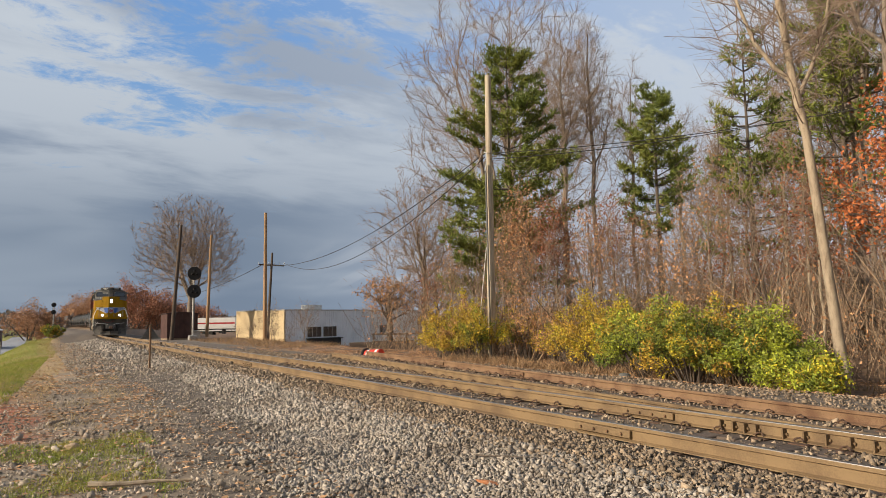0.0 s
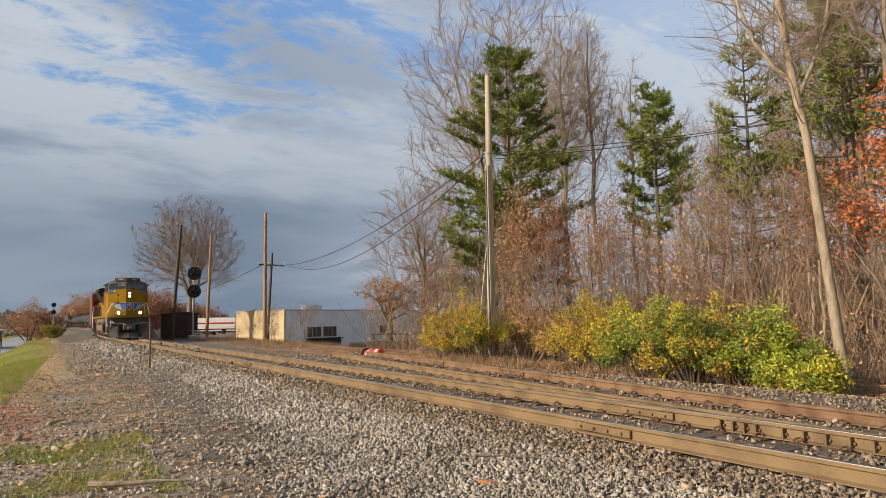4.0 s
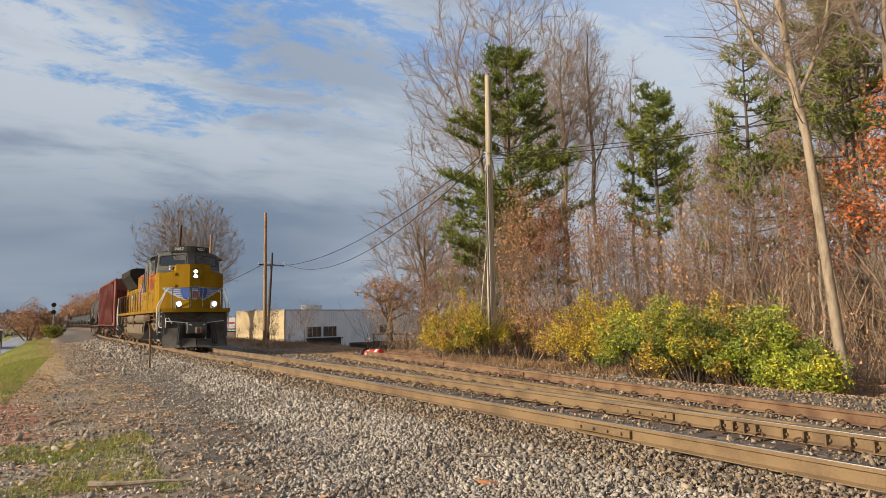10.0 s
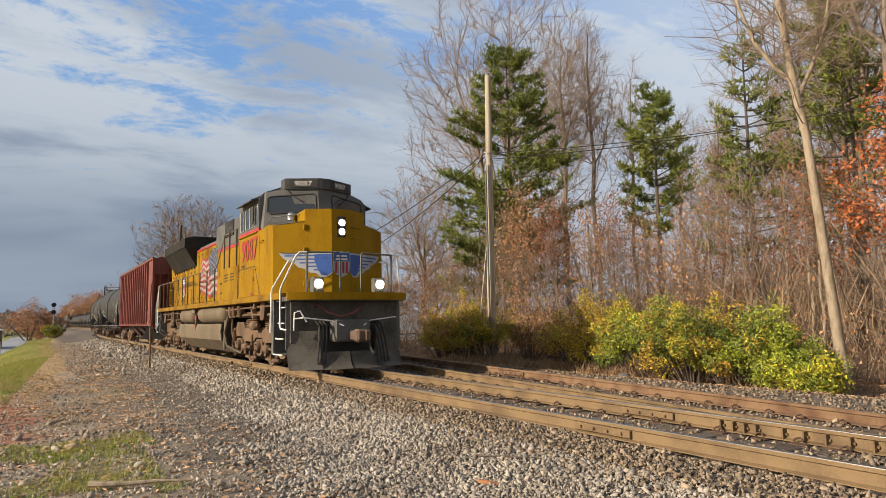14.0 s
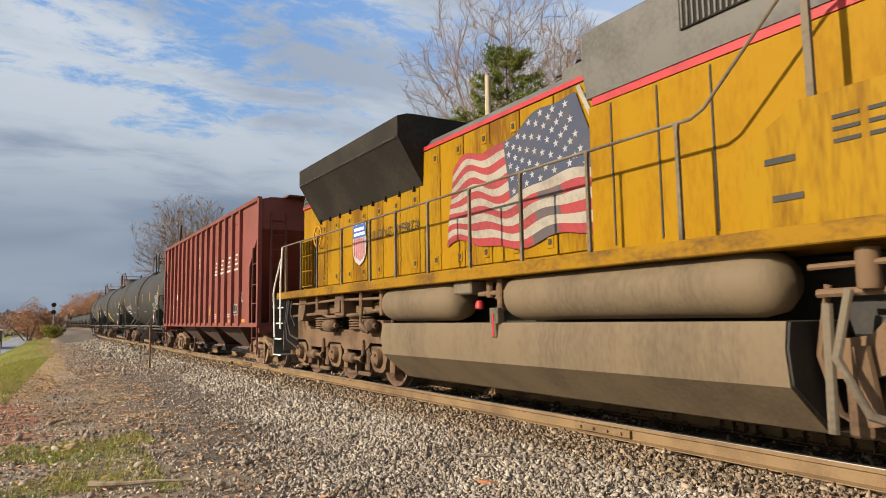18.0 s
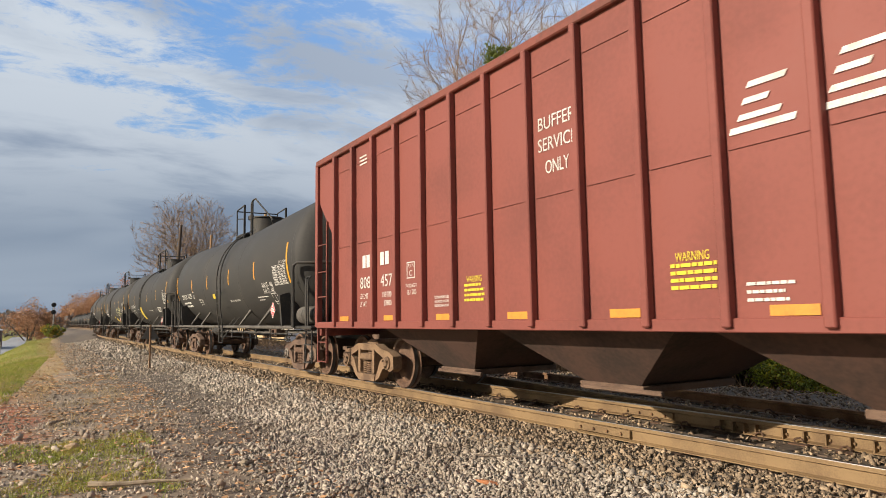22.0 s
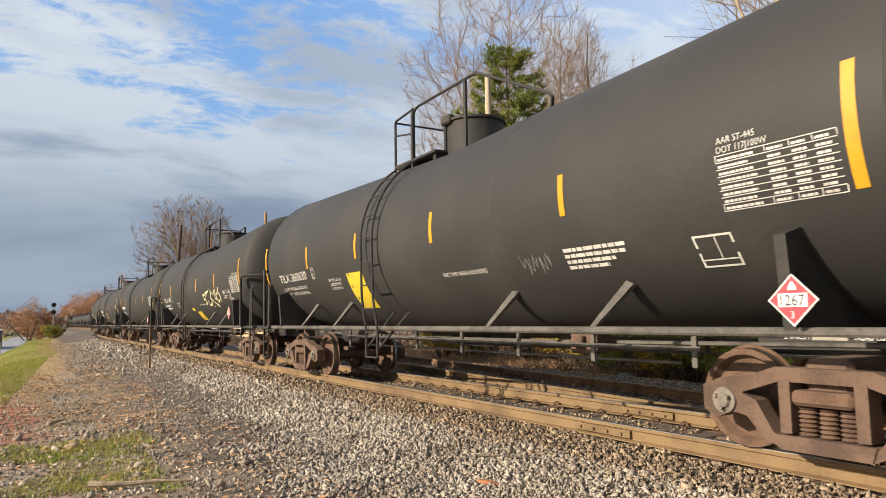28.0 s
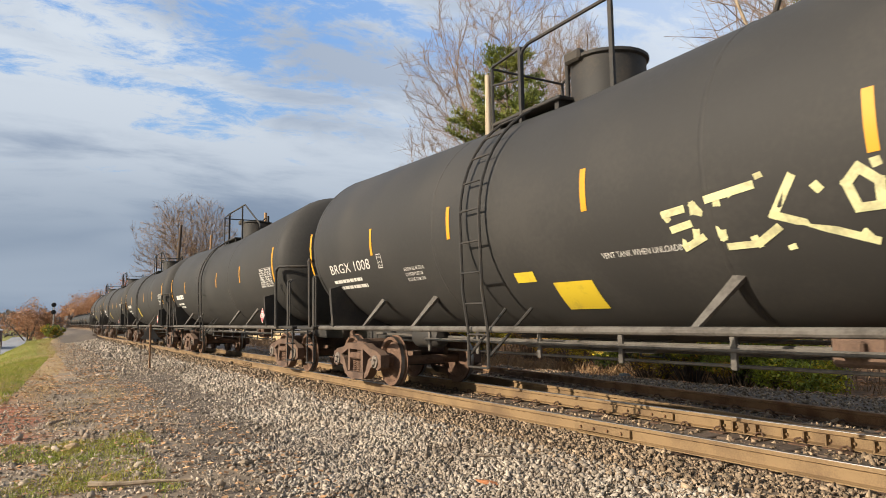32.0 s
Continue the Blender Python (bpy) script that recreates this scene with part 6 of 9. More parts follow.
bare_tree(-60.5, 11.6, 4.2, "shrub", BARK, "thin bare sapling before the warehouse", turn=200, name="young_tree")
for k, (x, y) in enumerate(((-58.0, 9.4), (-55.5, 10.3), (-54.0, 11.3), (-61.0, 8.9), (-57.0, 11.0))):
    bare_tree(x, y, 1.9, "shrub", DARKBARK, "low bare brown brushwood beside the line", turn=50 * k, name="shrub")


def leaning_tree():
    th = thing("leaning_tree", "pale forked tree that leans out of the wood", "tree", (-8.2, 8.6, height(-8.2, 8.6) - 0.1))
    main = np.array([[(0, 0, 0), (-0.1, -0.09, 1.9), (-0.31, -0.28, 5.7), (-0.47, -0.38, 7.0), (-0.63, -0.47, 8.95), (-0.9, -0.6, 13.0)]])
    fork = np.array([[(-0.47, -0.38, 7.0), (-0.75, -0.6, 7.4), (-1.06, -0.86, 8.1), (-1.31, -1.03, 9.1), (-1.6, -1.3, 11.5)]])
    second = np.array([[(-0.42, -0.35, 6.6), (-0.2, -0.1, 7.3), (0.0, 0.3, 8.4), (0.2, 0.6, 10.5)]])
    levels = [(main, np.array([[0.135, 0.108, 0.094, 0.088, 0.072, 0.035]]), 12), (fork, np.array([[0.062, 0.055, 0.046, 0.038, 0.02]]), 8), (second, np.array([[0.055, 0.045, 0.035, 0.018]]), 8)]
    rng2 = np.random.default_rng(77)
    twigs, small = [], []
    for pts, lo in ((main[0], 2), (fork[0], 1), (second[0], 1)):
        for _ in range(34):
            i = int(rng2.integers(lo, len(pts) - 1))
            a = pts[i] + (pts[i + 1] - pts[i]) * rng2.uniform()
            d = rng2.normal(size=3) + np.array([0, 0, 0.35])
            d /= np.linalg.norm(d)
            ln = rng2.uniform(0.7, 2.3)
            b = a + d * ln * 0.5 + rng2.normal(scale=0.10, size=3)
            c = b + (d + rng2.normal(scale=0.35, size=3) + np.array([0, 0, 0.2])) * ln * 0.5
            twigs.append([a, b, c])
            for _ in range(9):
                u = rng2.uniform(0.2, 1.0)
                p = a + (b - a) * 2 * u if u < 0.5 else b + (c - b) * (2 * u - 1)
                e = d + rng2.normal(scale=0.8, size=3)
                e = p + e / np.linalg.norm(e) * rng2.uniform(0.2, 0.8)
                small.append([p, (p + e) / 2 + rng2.normal(scale=0.04, size=3), e])
    v, f = tree_arrays(levels)
    part("trunk", solid("trunk", v, f, True), PALEBARK, th, "pale smooth trunk")
    v, f = tree_arrays([(np.array(twigs), np.tile(np.array([[0.015, 0.010, 0.005]]), (len(twigs), 1)), 5), (np.array(small), np.tile(np.array([[0.0045, 0.0035, 0.002]]), (len(small), 1)), 3)])
    part("crown", solid("crown", v, f), TWIG, th)


leaning_tree()


def orange_oak(x, y, tall, seed, share=0.5, label="oak with bright orange leaves"):
    th = thing("orange_oak", label, "tree", (x, y, height(x, y) - 0.1))
    levels, tips = grow(seed, tall, 0.10, (11, 7, 6), (0.42, 0.45, 0.5), (60, 42, 45), first=0.35, lift=0.1)
    v, f = tree_arrays(levels)
    part("trunk", solid("trunk", v, f), DARKBARK, th, "dark limbs")
    r = np.random.default_rng(seed)
    ends = tips[:, -1]
    ends = ends[r.random(len(ends)) < share]
    ends = np.repeat(ends, 22, 0) + r.normal(scale=0.17, size=(22 * len(ends), 3))
    part("foliage", leaf_mesh("foliage", ends, 0.058, seed), LEAF["orange"], th, "orange leaves")


orange_oak(-6.6, 9.6, 6.3, 5, 0.55)


# ---- far woods ----
def far_wood(name, label, spots, colors, seed, size=0.7):
    """Many clumps of leaves and stems, far off."""
    rng2 = np.random.default_rng(seed)
    for c in colors:
        pts, rods_p, rods_r = [], [], []
        for x, y, r, h in spots:
            z = height(x, y)
            n = int((6000 if size > 0.3 else 1400) * min(2.0, r / 6))
            k = 26
            cent = rng2.normal(size=(k, 3)) * np.array([r * 0.42, r * 0.42, h * 0.22]) + np.array([x, y, z + h * 0.56])
            pick = rng2.integers(0, k, n)
            pts.append(cent[pick] + rng2.normal(size=(n, 3)) * np.array([r * 0.17, r * 0.17, h * 0.09]))
            for q in range(5):
                a = np.array([x + rng2.normal() * r * 0.15, y + rng2.normal() * r * 0.15, z])
                b = cent[rng2.integers(0, k)]
                rods_p.append([a, (a + b) / 2 + np.array([0, 0, h * 0.05]), b])
                rods_r.append([0.22, 0.13, 0.05])
        pts = np.concatenate(pts)
        ob = part(name, leaf_mesh(name, pts, size, seed), LEAF[c])
        tagged(ob, label, "woods", kind="stuff")
        v, f = rods(np.array(rods_p), np.array(rods_r), 4)
        tagged(part("far_trunks", solid("far_trunks", v, f), DARKBARK), "dark trunks of the far trees", "woods", kind="stuff")
        spots = spots[::-1]


far_wood("far_wood_orange", "far trees in orange autumn leaf", [(-262, -9.0, 7, 12.0), (-268, -4, 5, 9), (-330, 15, 8, 17), (-322, 20, 8, 15), (-345, 12, 7, 12), (-362, 9.5, 7, 10), (-385, 6.5, 7, 9)], ("far",), 3, 0.31)
far_wood("far_wood_russet", "far russet trees beyond the line", [(-214, 18.5, 5, 12.5), (-214, 22.5, 6, 11), (-220, 28, 7, 10), (-230, 18, 5, 14), (-235, 38, 9, 10)], ("rust",), 5, 0.31)
far_wood("hill_wood", "russet wood on the rise behind the trees", [(-66.9, 67.9, 9, 9), (-58.1, 68.7, 9, 11), (-52.6, 72.6, 10, 12), (-44.8, 71.5, 9, 11), (-38.2, 69.4, 9, 10), (-47, 60, 8, 8), (-56, 58, 8, 7), (-36, 55, 8, 8), (-28, 58, 8, 10), (-42, 50, 7, 6), (-30, 46, 7, 6), (-22, 48, 8, 9)], ("rust",), 7, 0.26)


def far_ridge():
    """The grey-brown wooded skyline beyond the roofs: twigs and clumps without number."""
    rng2 = np.random.default_rng(21)
    n = 30000
    a = np.radians(rng2.uniform(92, 190, n))
    d = rng2.uniform(330, 430, n)
    lump = 0.6 + 0.4 * np.sin(a * 61) * np.sin(a * 23 + 1.0) + 0.25 * np.sin(a * 173)
    top = 3.2 + 3.6 * lump
    z = -4.5 + (top + 4.5) * rng2.uniform(0, 1, n) ** 0.7
    pts = np.column_stack([d * np.cos(a), d * np.sin(a) - 6.5, z])
    tagged(part("far_ridge", leaf_mesh("far_ridge", pts, 1.3, 22), HAZEWOOD), "grey-brown far woods on the skyline, haze put into their colour", "woods", kind="stuff")


# the haze of distance is mixed into this greyed colour
HAZEWOOD = paint("haze_tinted_bare_wood", (0.20, 0.17, 0.15), 0.95, 0, (0.14, 0.125, 0.115), 0.5, 0.2, 2.5, 0, island=0.25)
far_ridge()


# ---- litter on the verge ----
def lump(name, label, category, x, y, size, material, seed, flat=0.7):
    """A rough stone or piece, pressed a little into the ground."""
    rng2 = random.Random(seed)
    bm = bmesh.new()
    bmesh.ops.create_icosphere(bm, subdivisions=2, radius=1.0)
    for q in bm.verts:
        k = 1 + 0.32 * noise.noise(q.co * 1.3 + Vector((seed, 0, 0)))
        q.co = Vector((q.co.x * size[0], q.co.y * size[1], q.co.z * size[2] * flat)) * k
    me = bpy.data.meshes.new(name)
    bm.to_mesh(me)
    bm.free()
    tagged(part(name, me, material, None, "", pose(x, y, height(x, y) + 0.3 * size[2], rng2.uniform(-12, 12), rng2.uniform(-12, 12), rng2.uniform(0, 360))), label, category)


ROCK = paint("tan_field_stone", (0.50, 0.36, 0.22), 0.9, 0, (0.34, 0.24, 0.15), 0.5, 8, 60, 0.4, 0.005)
BARKCHIP = paint("orange_bark_chip", (0.42, 0.17, 0.07), 0.9, 0, (0.24, 0.10, 0.05), 0.5, 10, 60, 0.6, 0.006)
lump("stone", "rounded tan stone on the verge", "stone", -10.58, -6.01, (0.11, 0.08, 0.08), ROCK, 3)
lump("stone", "rounded brown-grey stone in the grass", "stone", -8.99, -5.38, (0.07, 0.055, 0.05), SOILSTONE, 4)
lump("stone", "flat tan stone beside the grass", "stone", -10.9, -6.3, (0.10, 0.06, 0.05), ROCK, 6)
lump("bark_piece", "orange-brown piece of bark on the ballast", "bark", -5.56, -2.64, (0.15, 0.045, 0.035), BARKCHIP, 8)
lump("bark_piece", "orange-brown piece of bark on the ballast", "bark", -5.30, -2.95, (0.09, 0.03, 0.03), BARKCHIP, 9)


def stick(label, a, b, r, material, seed):
    rng2 = random.Random(seed)
    pts = []
    for i in range(7):
        t = i / 6
        x, y = a[0] + (b[0] - a[0]) * t + rng2.uniform(-0.02, 0.02), a[1] + (b[1] - a[1]) * t + rng2.uniform(-0.02, 0.02)
        pts.append((x, y, height(x, y) + 0.03 + r))
    tagged(part("fallen_branch", Shape().tube(pts, [r * (1 - 0.6 * i / 6) for i in range(7)], 7), material), label, "branch")


stick("pale broken branch lying in the grass", (-7.87, -5.99), (-7.49, -5.03), 0.032, PALEBARK, 1)
stick("short brown stick on the red soil", (-12.9, -6.25), (-13.4, -6.0), 0.03, BARK, 2)
stick("dark thin stick on the ballast", (-6.9, -2.6), (-7.5, -2.2), 0.012, DARKBARK, 3)
stick("dark thin stick on the ballast", (-6.3, -2.3), (-5.6, -2.05), 0.010, DARKBARK, 4)
stick("dark thin stick on the ballast", (-5.9, -2.2), (-6.4, -1.7), 0.009, DARKBARK, 5)
stick("thin grey twig on the verge", (-12.39, -4.80), (-11.6, -4.3), 0.010, BARK, 6)
# ---- locomotive ----
CASTDUST = paint("dusty_cast_steel", (0.165, 0.101, 0.056), 0.9, 0, (0.085, 0.052, 0.032), 0.5, 1.6, 24, 0.3, 0.008)
TANKDUST = paint("dust_covered_fuel_tank", (0.165, 0.122, 0.072), 0.75, 0, (0.11, 0.082, 0.05), 0.5, 0.9, 16, 0.1, 0.005, (1.5, 1.5, 0.5))
STREAKED = paint("streaked_side_paint", (0.30, 0.168, 0.002), 0.5, 0, (0.15, 0.066, 0.005), 0.5, 1.0, 12, 0.06, 0.004, (2.2, 2.2, 0.35), specular=0.12)
RADIATOR = paint("sooty_dark_grey", (0.026, 0.024, 0.021), 0.85, 0, (0.044, 0.038, 0.031), 0.5, 1.2, 14, 0.1, specular=0.15)
STAR = paint("faded_white_star", (0.34, 0.345, 0.35), 0.6, 0, (0.25, 0.25, 0.26), 0.4, 4, 30, 0)
STRIPEGREY = paint("weathered_white_stripe", (0.32, 0.29, 0.24), 0.6, 0, (0.22, 0.195, 0.16), 0.5, 2, 16, 0)
STRIPEDARK = paint("shaded_flag_stripe", (0.07, 0.06, 0.065), 0.6, 0, (0.13, 0.07, 0.06), 0.4, 2, 16, 0)
STRIPERED = paint("weathered_red_stripe", (0.29, 0.026, 0.03), 0.55, 0, (0.18, 0.024, 0.026), 0.5, 2, 16, 0)
FADEDHOSE = paint("faded_red_rubber", (0.20, 0.07, 0.06), 0.8, 0, (0.12, 0.06, 0.05), 0.5, 4, 30, 0.05)
WINGBLUE = paint("emblem_blue", (0.035, 0.10, 0.36), 0.5, 0, (0.03, 0.07, 0.25), 0.4, 3, 20, 0)
SILLDIRT = paint("dirty_yellow_sill", (0.27, 0.142, 0.006), 0.6, 0, (0.13, 0.068, 0.016), 0.5, 1.4, 12, 0.06, 0.004, (1.2, 2, 2), specular=0.15)
SILVER = paint("emblem_silver", (0.40, 0.405, 0.41), 0.45, 0, (0.30, 0.30, 0.30), 0.4, 3, 20, 0)


def words(text, size, width=0.0):
    """The outline of a line of writing as a flat mesh in x and z, from its lower left corner; width squeezes it to fit."""
    cu = bpy.data.curves.new("writing", "FONT")
    cu.body, cu.size, cu.resolution_u = text, size, 3
    ob = bpy.data.objects.new("writing", cu)
    me = ob.to_mesh()
    v = np.array([tuple(q.co) for q in me.vertices])
    f = [tuple(p.vertices) for p in me.polygons]
    ob.to_mesh_clear()
    bpy.data.objects.remove(ob)
    v[:, 0] -= v[:, 0].min()
    if width:
        v[:, 0] *= width / v[:, 0].max()
    return v, f


def flat_sign(name, parent, polys, y, material, label=""):
    """Flat painted shapes on a side that faces -y: outlines in x and z."""
    sh = Shape()
    for p in polys:
        area = sum(p[i][0] * p[(i + 1) % len(p)][1] - p[(i + 1) % len(p)][0] * p[i][1] for i in range(len(p)))
        p = p if area > 0 else p[::-1]
        sh.add([(x, y, z) for x, z in p], [tuple(range(len(p)))])
    return part(name, sh, material, parent, label)


def lettering(parent, text, x, z, size, y, material, width=0.0, label="", name="lettering"):
    v, f = words(text, size, width)
    sh = Shape().add([(x + a, y, z + b) for a, b, _ in v], f)
    return part(name, sh, material, parent, label or "painted lettering")


def bars(parent, x, z, rows, w, h, gap, y, material, seed=1, skin=None):
    """Lines of small writing that cannot be read, as bars."""
    rng2 = random.Random(seed)
    sh = Shape()
    for i in range(rows):
        a, z0 = 0.0, z - i * (h + gap)
        end = w * rng2.uniform(0.75, 1.0)
        while a < end:
            b = min(end, a + h * rng2.uniform(1.2, 3.2))
            q = [(x + a, z0), (x + b, z0), (x + b, z0 + h), (x + a, z0 + h)]
            sh.add([skin(*k) for k in q] if skin else [(k[0], y, k[1]) for k in q], [(0, 1, 2, 3)])
            a = b + h * 0.35
    return part("small_print", sh, material, parent, "small unreadable print")


def loco_truck(car, x0, mirror=1):
    """A three-axle truck with its side frames, axle boxes, springs and brake gear."""
    sets = [x0 - 2.07, x0, x0 + 2.07]
    core = part("truck", Shape().box(x0 - 2.6, x0 + 2.6, -0.55, 0.55, 0.62, 0.95, 0.05), BLACKISH, car, "three-axle truck")
    for s in (-1, 1):
        y0, y1 = sorted((s * 0.98, s * 1.16))
        top = [(-2.75, 0.72), (-2.75, 1.02), (-2.45, 1.06), (-2.30, 1.22), (-1.60, 1.22), (-1.40, 1.04), (1.40, 1.04), (1.60, 1.22), (2.30, 1.22), (2.45, 1.06), (2.75, 1.02), (2.75, 0.72), (2.45, 0.74), (2.30, 0.80), (1.75, 0.80), (1.55, 0.66), (0.45, 0.66), (0.3, 0.78), (-0.3, 0.78), (-0.45, 0.66), (-1.55, 0.66), (-1.75, 0.80), (-2.30, 0.80), (-2.45, 0.74)]
        part("side_frame", Shape().prism([(x0 + a, b) for a, b in top], "y", y0, y1), CASTDUST, core, "dusty cast side frame")
        for ax in sets:
            box = Shape().prism([(ax - 0.30, 0.74), (ax - 0.34, 0.56), (ax - 0.26, 0.34), (ax - 0.14, 0.28), (ax + 0.14, 0.28), (ax + 0.26, 0.34), (ax + 0.34, 0.56), (ax + 0.30, 0.74)], "y", *sorted((s * 0.98, s * 1.14)))
            box.lathe([(0.0, s * 1.26), (0.10, s * 1.26), (0.15, s * 1.23), (0.175, s * 1.16), (0.175, s * 1.08)][::-s], "y", (ax, 0, 0.53), 18)
            for k in range(4):
                a = k * math.pi / 2 + 0.6
                box.lathe([(0.02, s * 1.28), (0.02, s * 1.22)][::-s], "y", (ax + 0.11 * math.cos(a), 0, 0.53 + 0.11 * math.sin(a)), 6)
            part("axle_box", box, CASTDUST, core, "dusty axle box")
            for q in (-1, 1):
                part("pedestal", Shape().box(ax + q * 0.52 - 0.09, ax + q * 0.52 + 0.09, y0 + 0.02, y1 - 0.02, 0.28, 0.72, 0.02), CASTDUST, core)
        for ax in (x0 - 1.03, x0 + 1.03):
            cyl = Shape().lathe([(0.0, -0.28), (0.10, -0.28), (0.10, 0.12), (0.07, 0.14), (0.04, 0.16), (0.04, 0.42), (0.07, 0.42), (0.07, 0.50), (0.0, 0.50)], "x", (ax, s * 1.2, 0.50), 12)
            part("brake_cylinder", cyl, CASTDUST, core, "brake cylinder")
            part("brake_rod", Shape().box(ax - 0.5, ax + 0.6, *sorted((s * 1.05, s * 1.12)), 0.17, 0.25, 0.02).box(ax - 0.02, ax + 0.06, *sorted((s * 1.05, s * 1.14)), 0.2, 0.5), CASTDUST, core)
            part("hanger", Shape().box(ax + 0.42, ax + 0.50, *sorted((s * 1.14, s * 1.22)), 0.42, 0.86, 0.02), CASTDUST, core)
        for ax in (x0 - 0.67, x0 + 1.15):
            prof = []
            for i in range(5):
                prof += [(0.24, 1.05 + 0.05 * i), (0.29, 1.065 + 0.05 * i), (0.29, 1.085 + 0.05 * i), (0.24, 1.10 + 0.05 * i)]
            part("rubber_spring", Shape().lathe(prof, "z", (ax, s * 1.02, 0), 20), CASTDUST, core, "stacked rubber spring")
        for ax in (x0 + 0.14, x0 + 2.0):
            can = Shape().lathe([(0.0, -0.24), (0.10, -0.22), (0.13, -0.17), (0.13, 0.17), (0.10, 0.21), (0.05, 0.24), (0.05, 0.34), (0.0, 0.34)], "x", (ax, s * 1.30, 1.12), 16)
            part("air_cylinder", can, CASTDUST, core, "dusty air cylinder")
        part("damper", Shape().tube([(x0 - 2.5, s * 1.22, 0.98), (x0 - 2.42, s * 1.22, 0.40)], 0.065, 10), CASTDUST, core, "damper")
        for e in (-1, 1):
            part("sand_pipe", Shape().tube([(x0 + e * 2.72, s * 1.2, 1.45), (x0 + e * 2.82, s * 1.2, 0.9), (x0 + e * 2.75, s * 1.1, 0.45), (x0 + e * 2.5, s * 0.85, 0.22)], 0.03, 7), CASTDUST, core, "sand pipe")
    return sets


def flag(car, y):
    """The flag painted on the hood: waving stripes, a dark field with stars, and its staff."""
    nu, rows = 30, 13

    def spot(u, v):
        # u from the fly to the staff, v from the bottom to the top
        x = (-2.50 - 0.22 * (1 - v)) * (1 - u) + (0.28 + 0.78 * (1 - v)) * u
        top, low = 3.52 + 0.42 * u, 2.30 - 0.16 * u
        wave = 0.10 * math.sin(2 * math.pi * (1.55 * u + 0.05)) + 0.045 * math.sin(2 * math.pi * (3.3 * u + 0.9 * v))
        return x, low + (top - low) * v + wave * (1 - 0.55 * u)

    for i in range(rows):
        v0, v1 = i / rows, (i + 1) / rows
        end = 1.0 if v0 < 0.45 else 0.47
        quads = []
        for k in range(nu):
            a, b = end * k / nu, end * (k + 1) / nu
            quads.append([spot(a, v0), spot(b, v0), spot(b, v1), spot(a, v1)])
        if i % 2 == 0:
            fold = [k for k in range(nu) if (0.56 < end * k / nu - 0.012 * i < 0.70 and i < 7) or (end * k / nu > 0.90 and i < 6)]
            dark = [quads[k] for k in fold]
            quads = [q for k, q in enumerate(quads) if k not in fold]
            if dark:
                flat_sign("flag_fold", car, dark, y, STRIPEDARK, "dark painted fold of the flag")
        flat_sign("flag_stripe", car, quads, y, STRIPERED if i % 2 == 0 else STRIPEGREY, "painted flag stripe")
    quads = []
    for k in range(14):
        a, b = 0.47 + 0.53 * k / 14, 0.47 + 0.53 * (k + 1) / 14
        quads.append([spot(a, 6 / 13), spot(b, 6 / 13), spot(b, 1.0), spot(a, 1.0)])
    flat_sign("flag_field", car, quads, y, NAVY, "dark blue field of the flag")
    stars = []
    for r in range(9):
        for k in range(6 if r % 2 == 0 else 5):
            u = 0.50 + 0.085 * (k + (0.5 if r % 2 else 0.0))
            cx, cz = spot(u, 6 / 13 + (7 / 13) * (r + 0.6) / 9.3)
            pts = [(cx + (0.055 if j % 2 == 0 else 0.022) * math.sin(j * math.pi / 5), cz + (0.055 if j % 2 == 0 else 0.022) * math.cos(j * math.pi / 5)) for j in range(10)]
            stars.append(pts)
    flat_sign("flag_star", car, stars, y - 0.003, STAR, "grey-white painted stars")
    flat_sign("flag_staff", car, [[(0.30, 3.98), (0.36, 4.0), (1.36, 2.04), (1.28, 2.02)]], y - 0.002, STRIPEGREY, "painted flag staff")


def shield(x, z, w, h):
    """The outline of a shield."""
    pts = [(-0.5, 0.88), (-0.42, 1.0), (-0.2, 0.94), (0.0, 1.0), (0.2, 0.94), (0.42, 1.0), (0.5, 0.88), (0.46, 0.72), (0.5, 0.5), (0.46, 0.25), (0.3, 0.1), (0.0, 0.0), (-0.3, 0.1), (-0.46, 0.25), (-0.5, 0.5), (-0.46, 0.72)]
    return [(x + a * w, z + b * h) for a, b in pts]


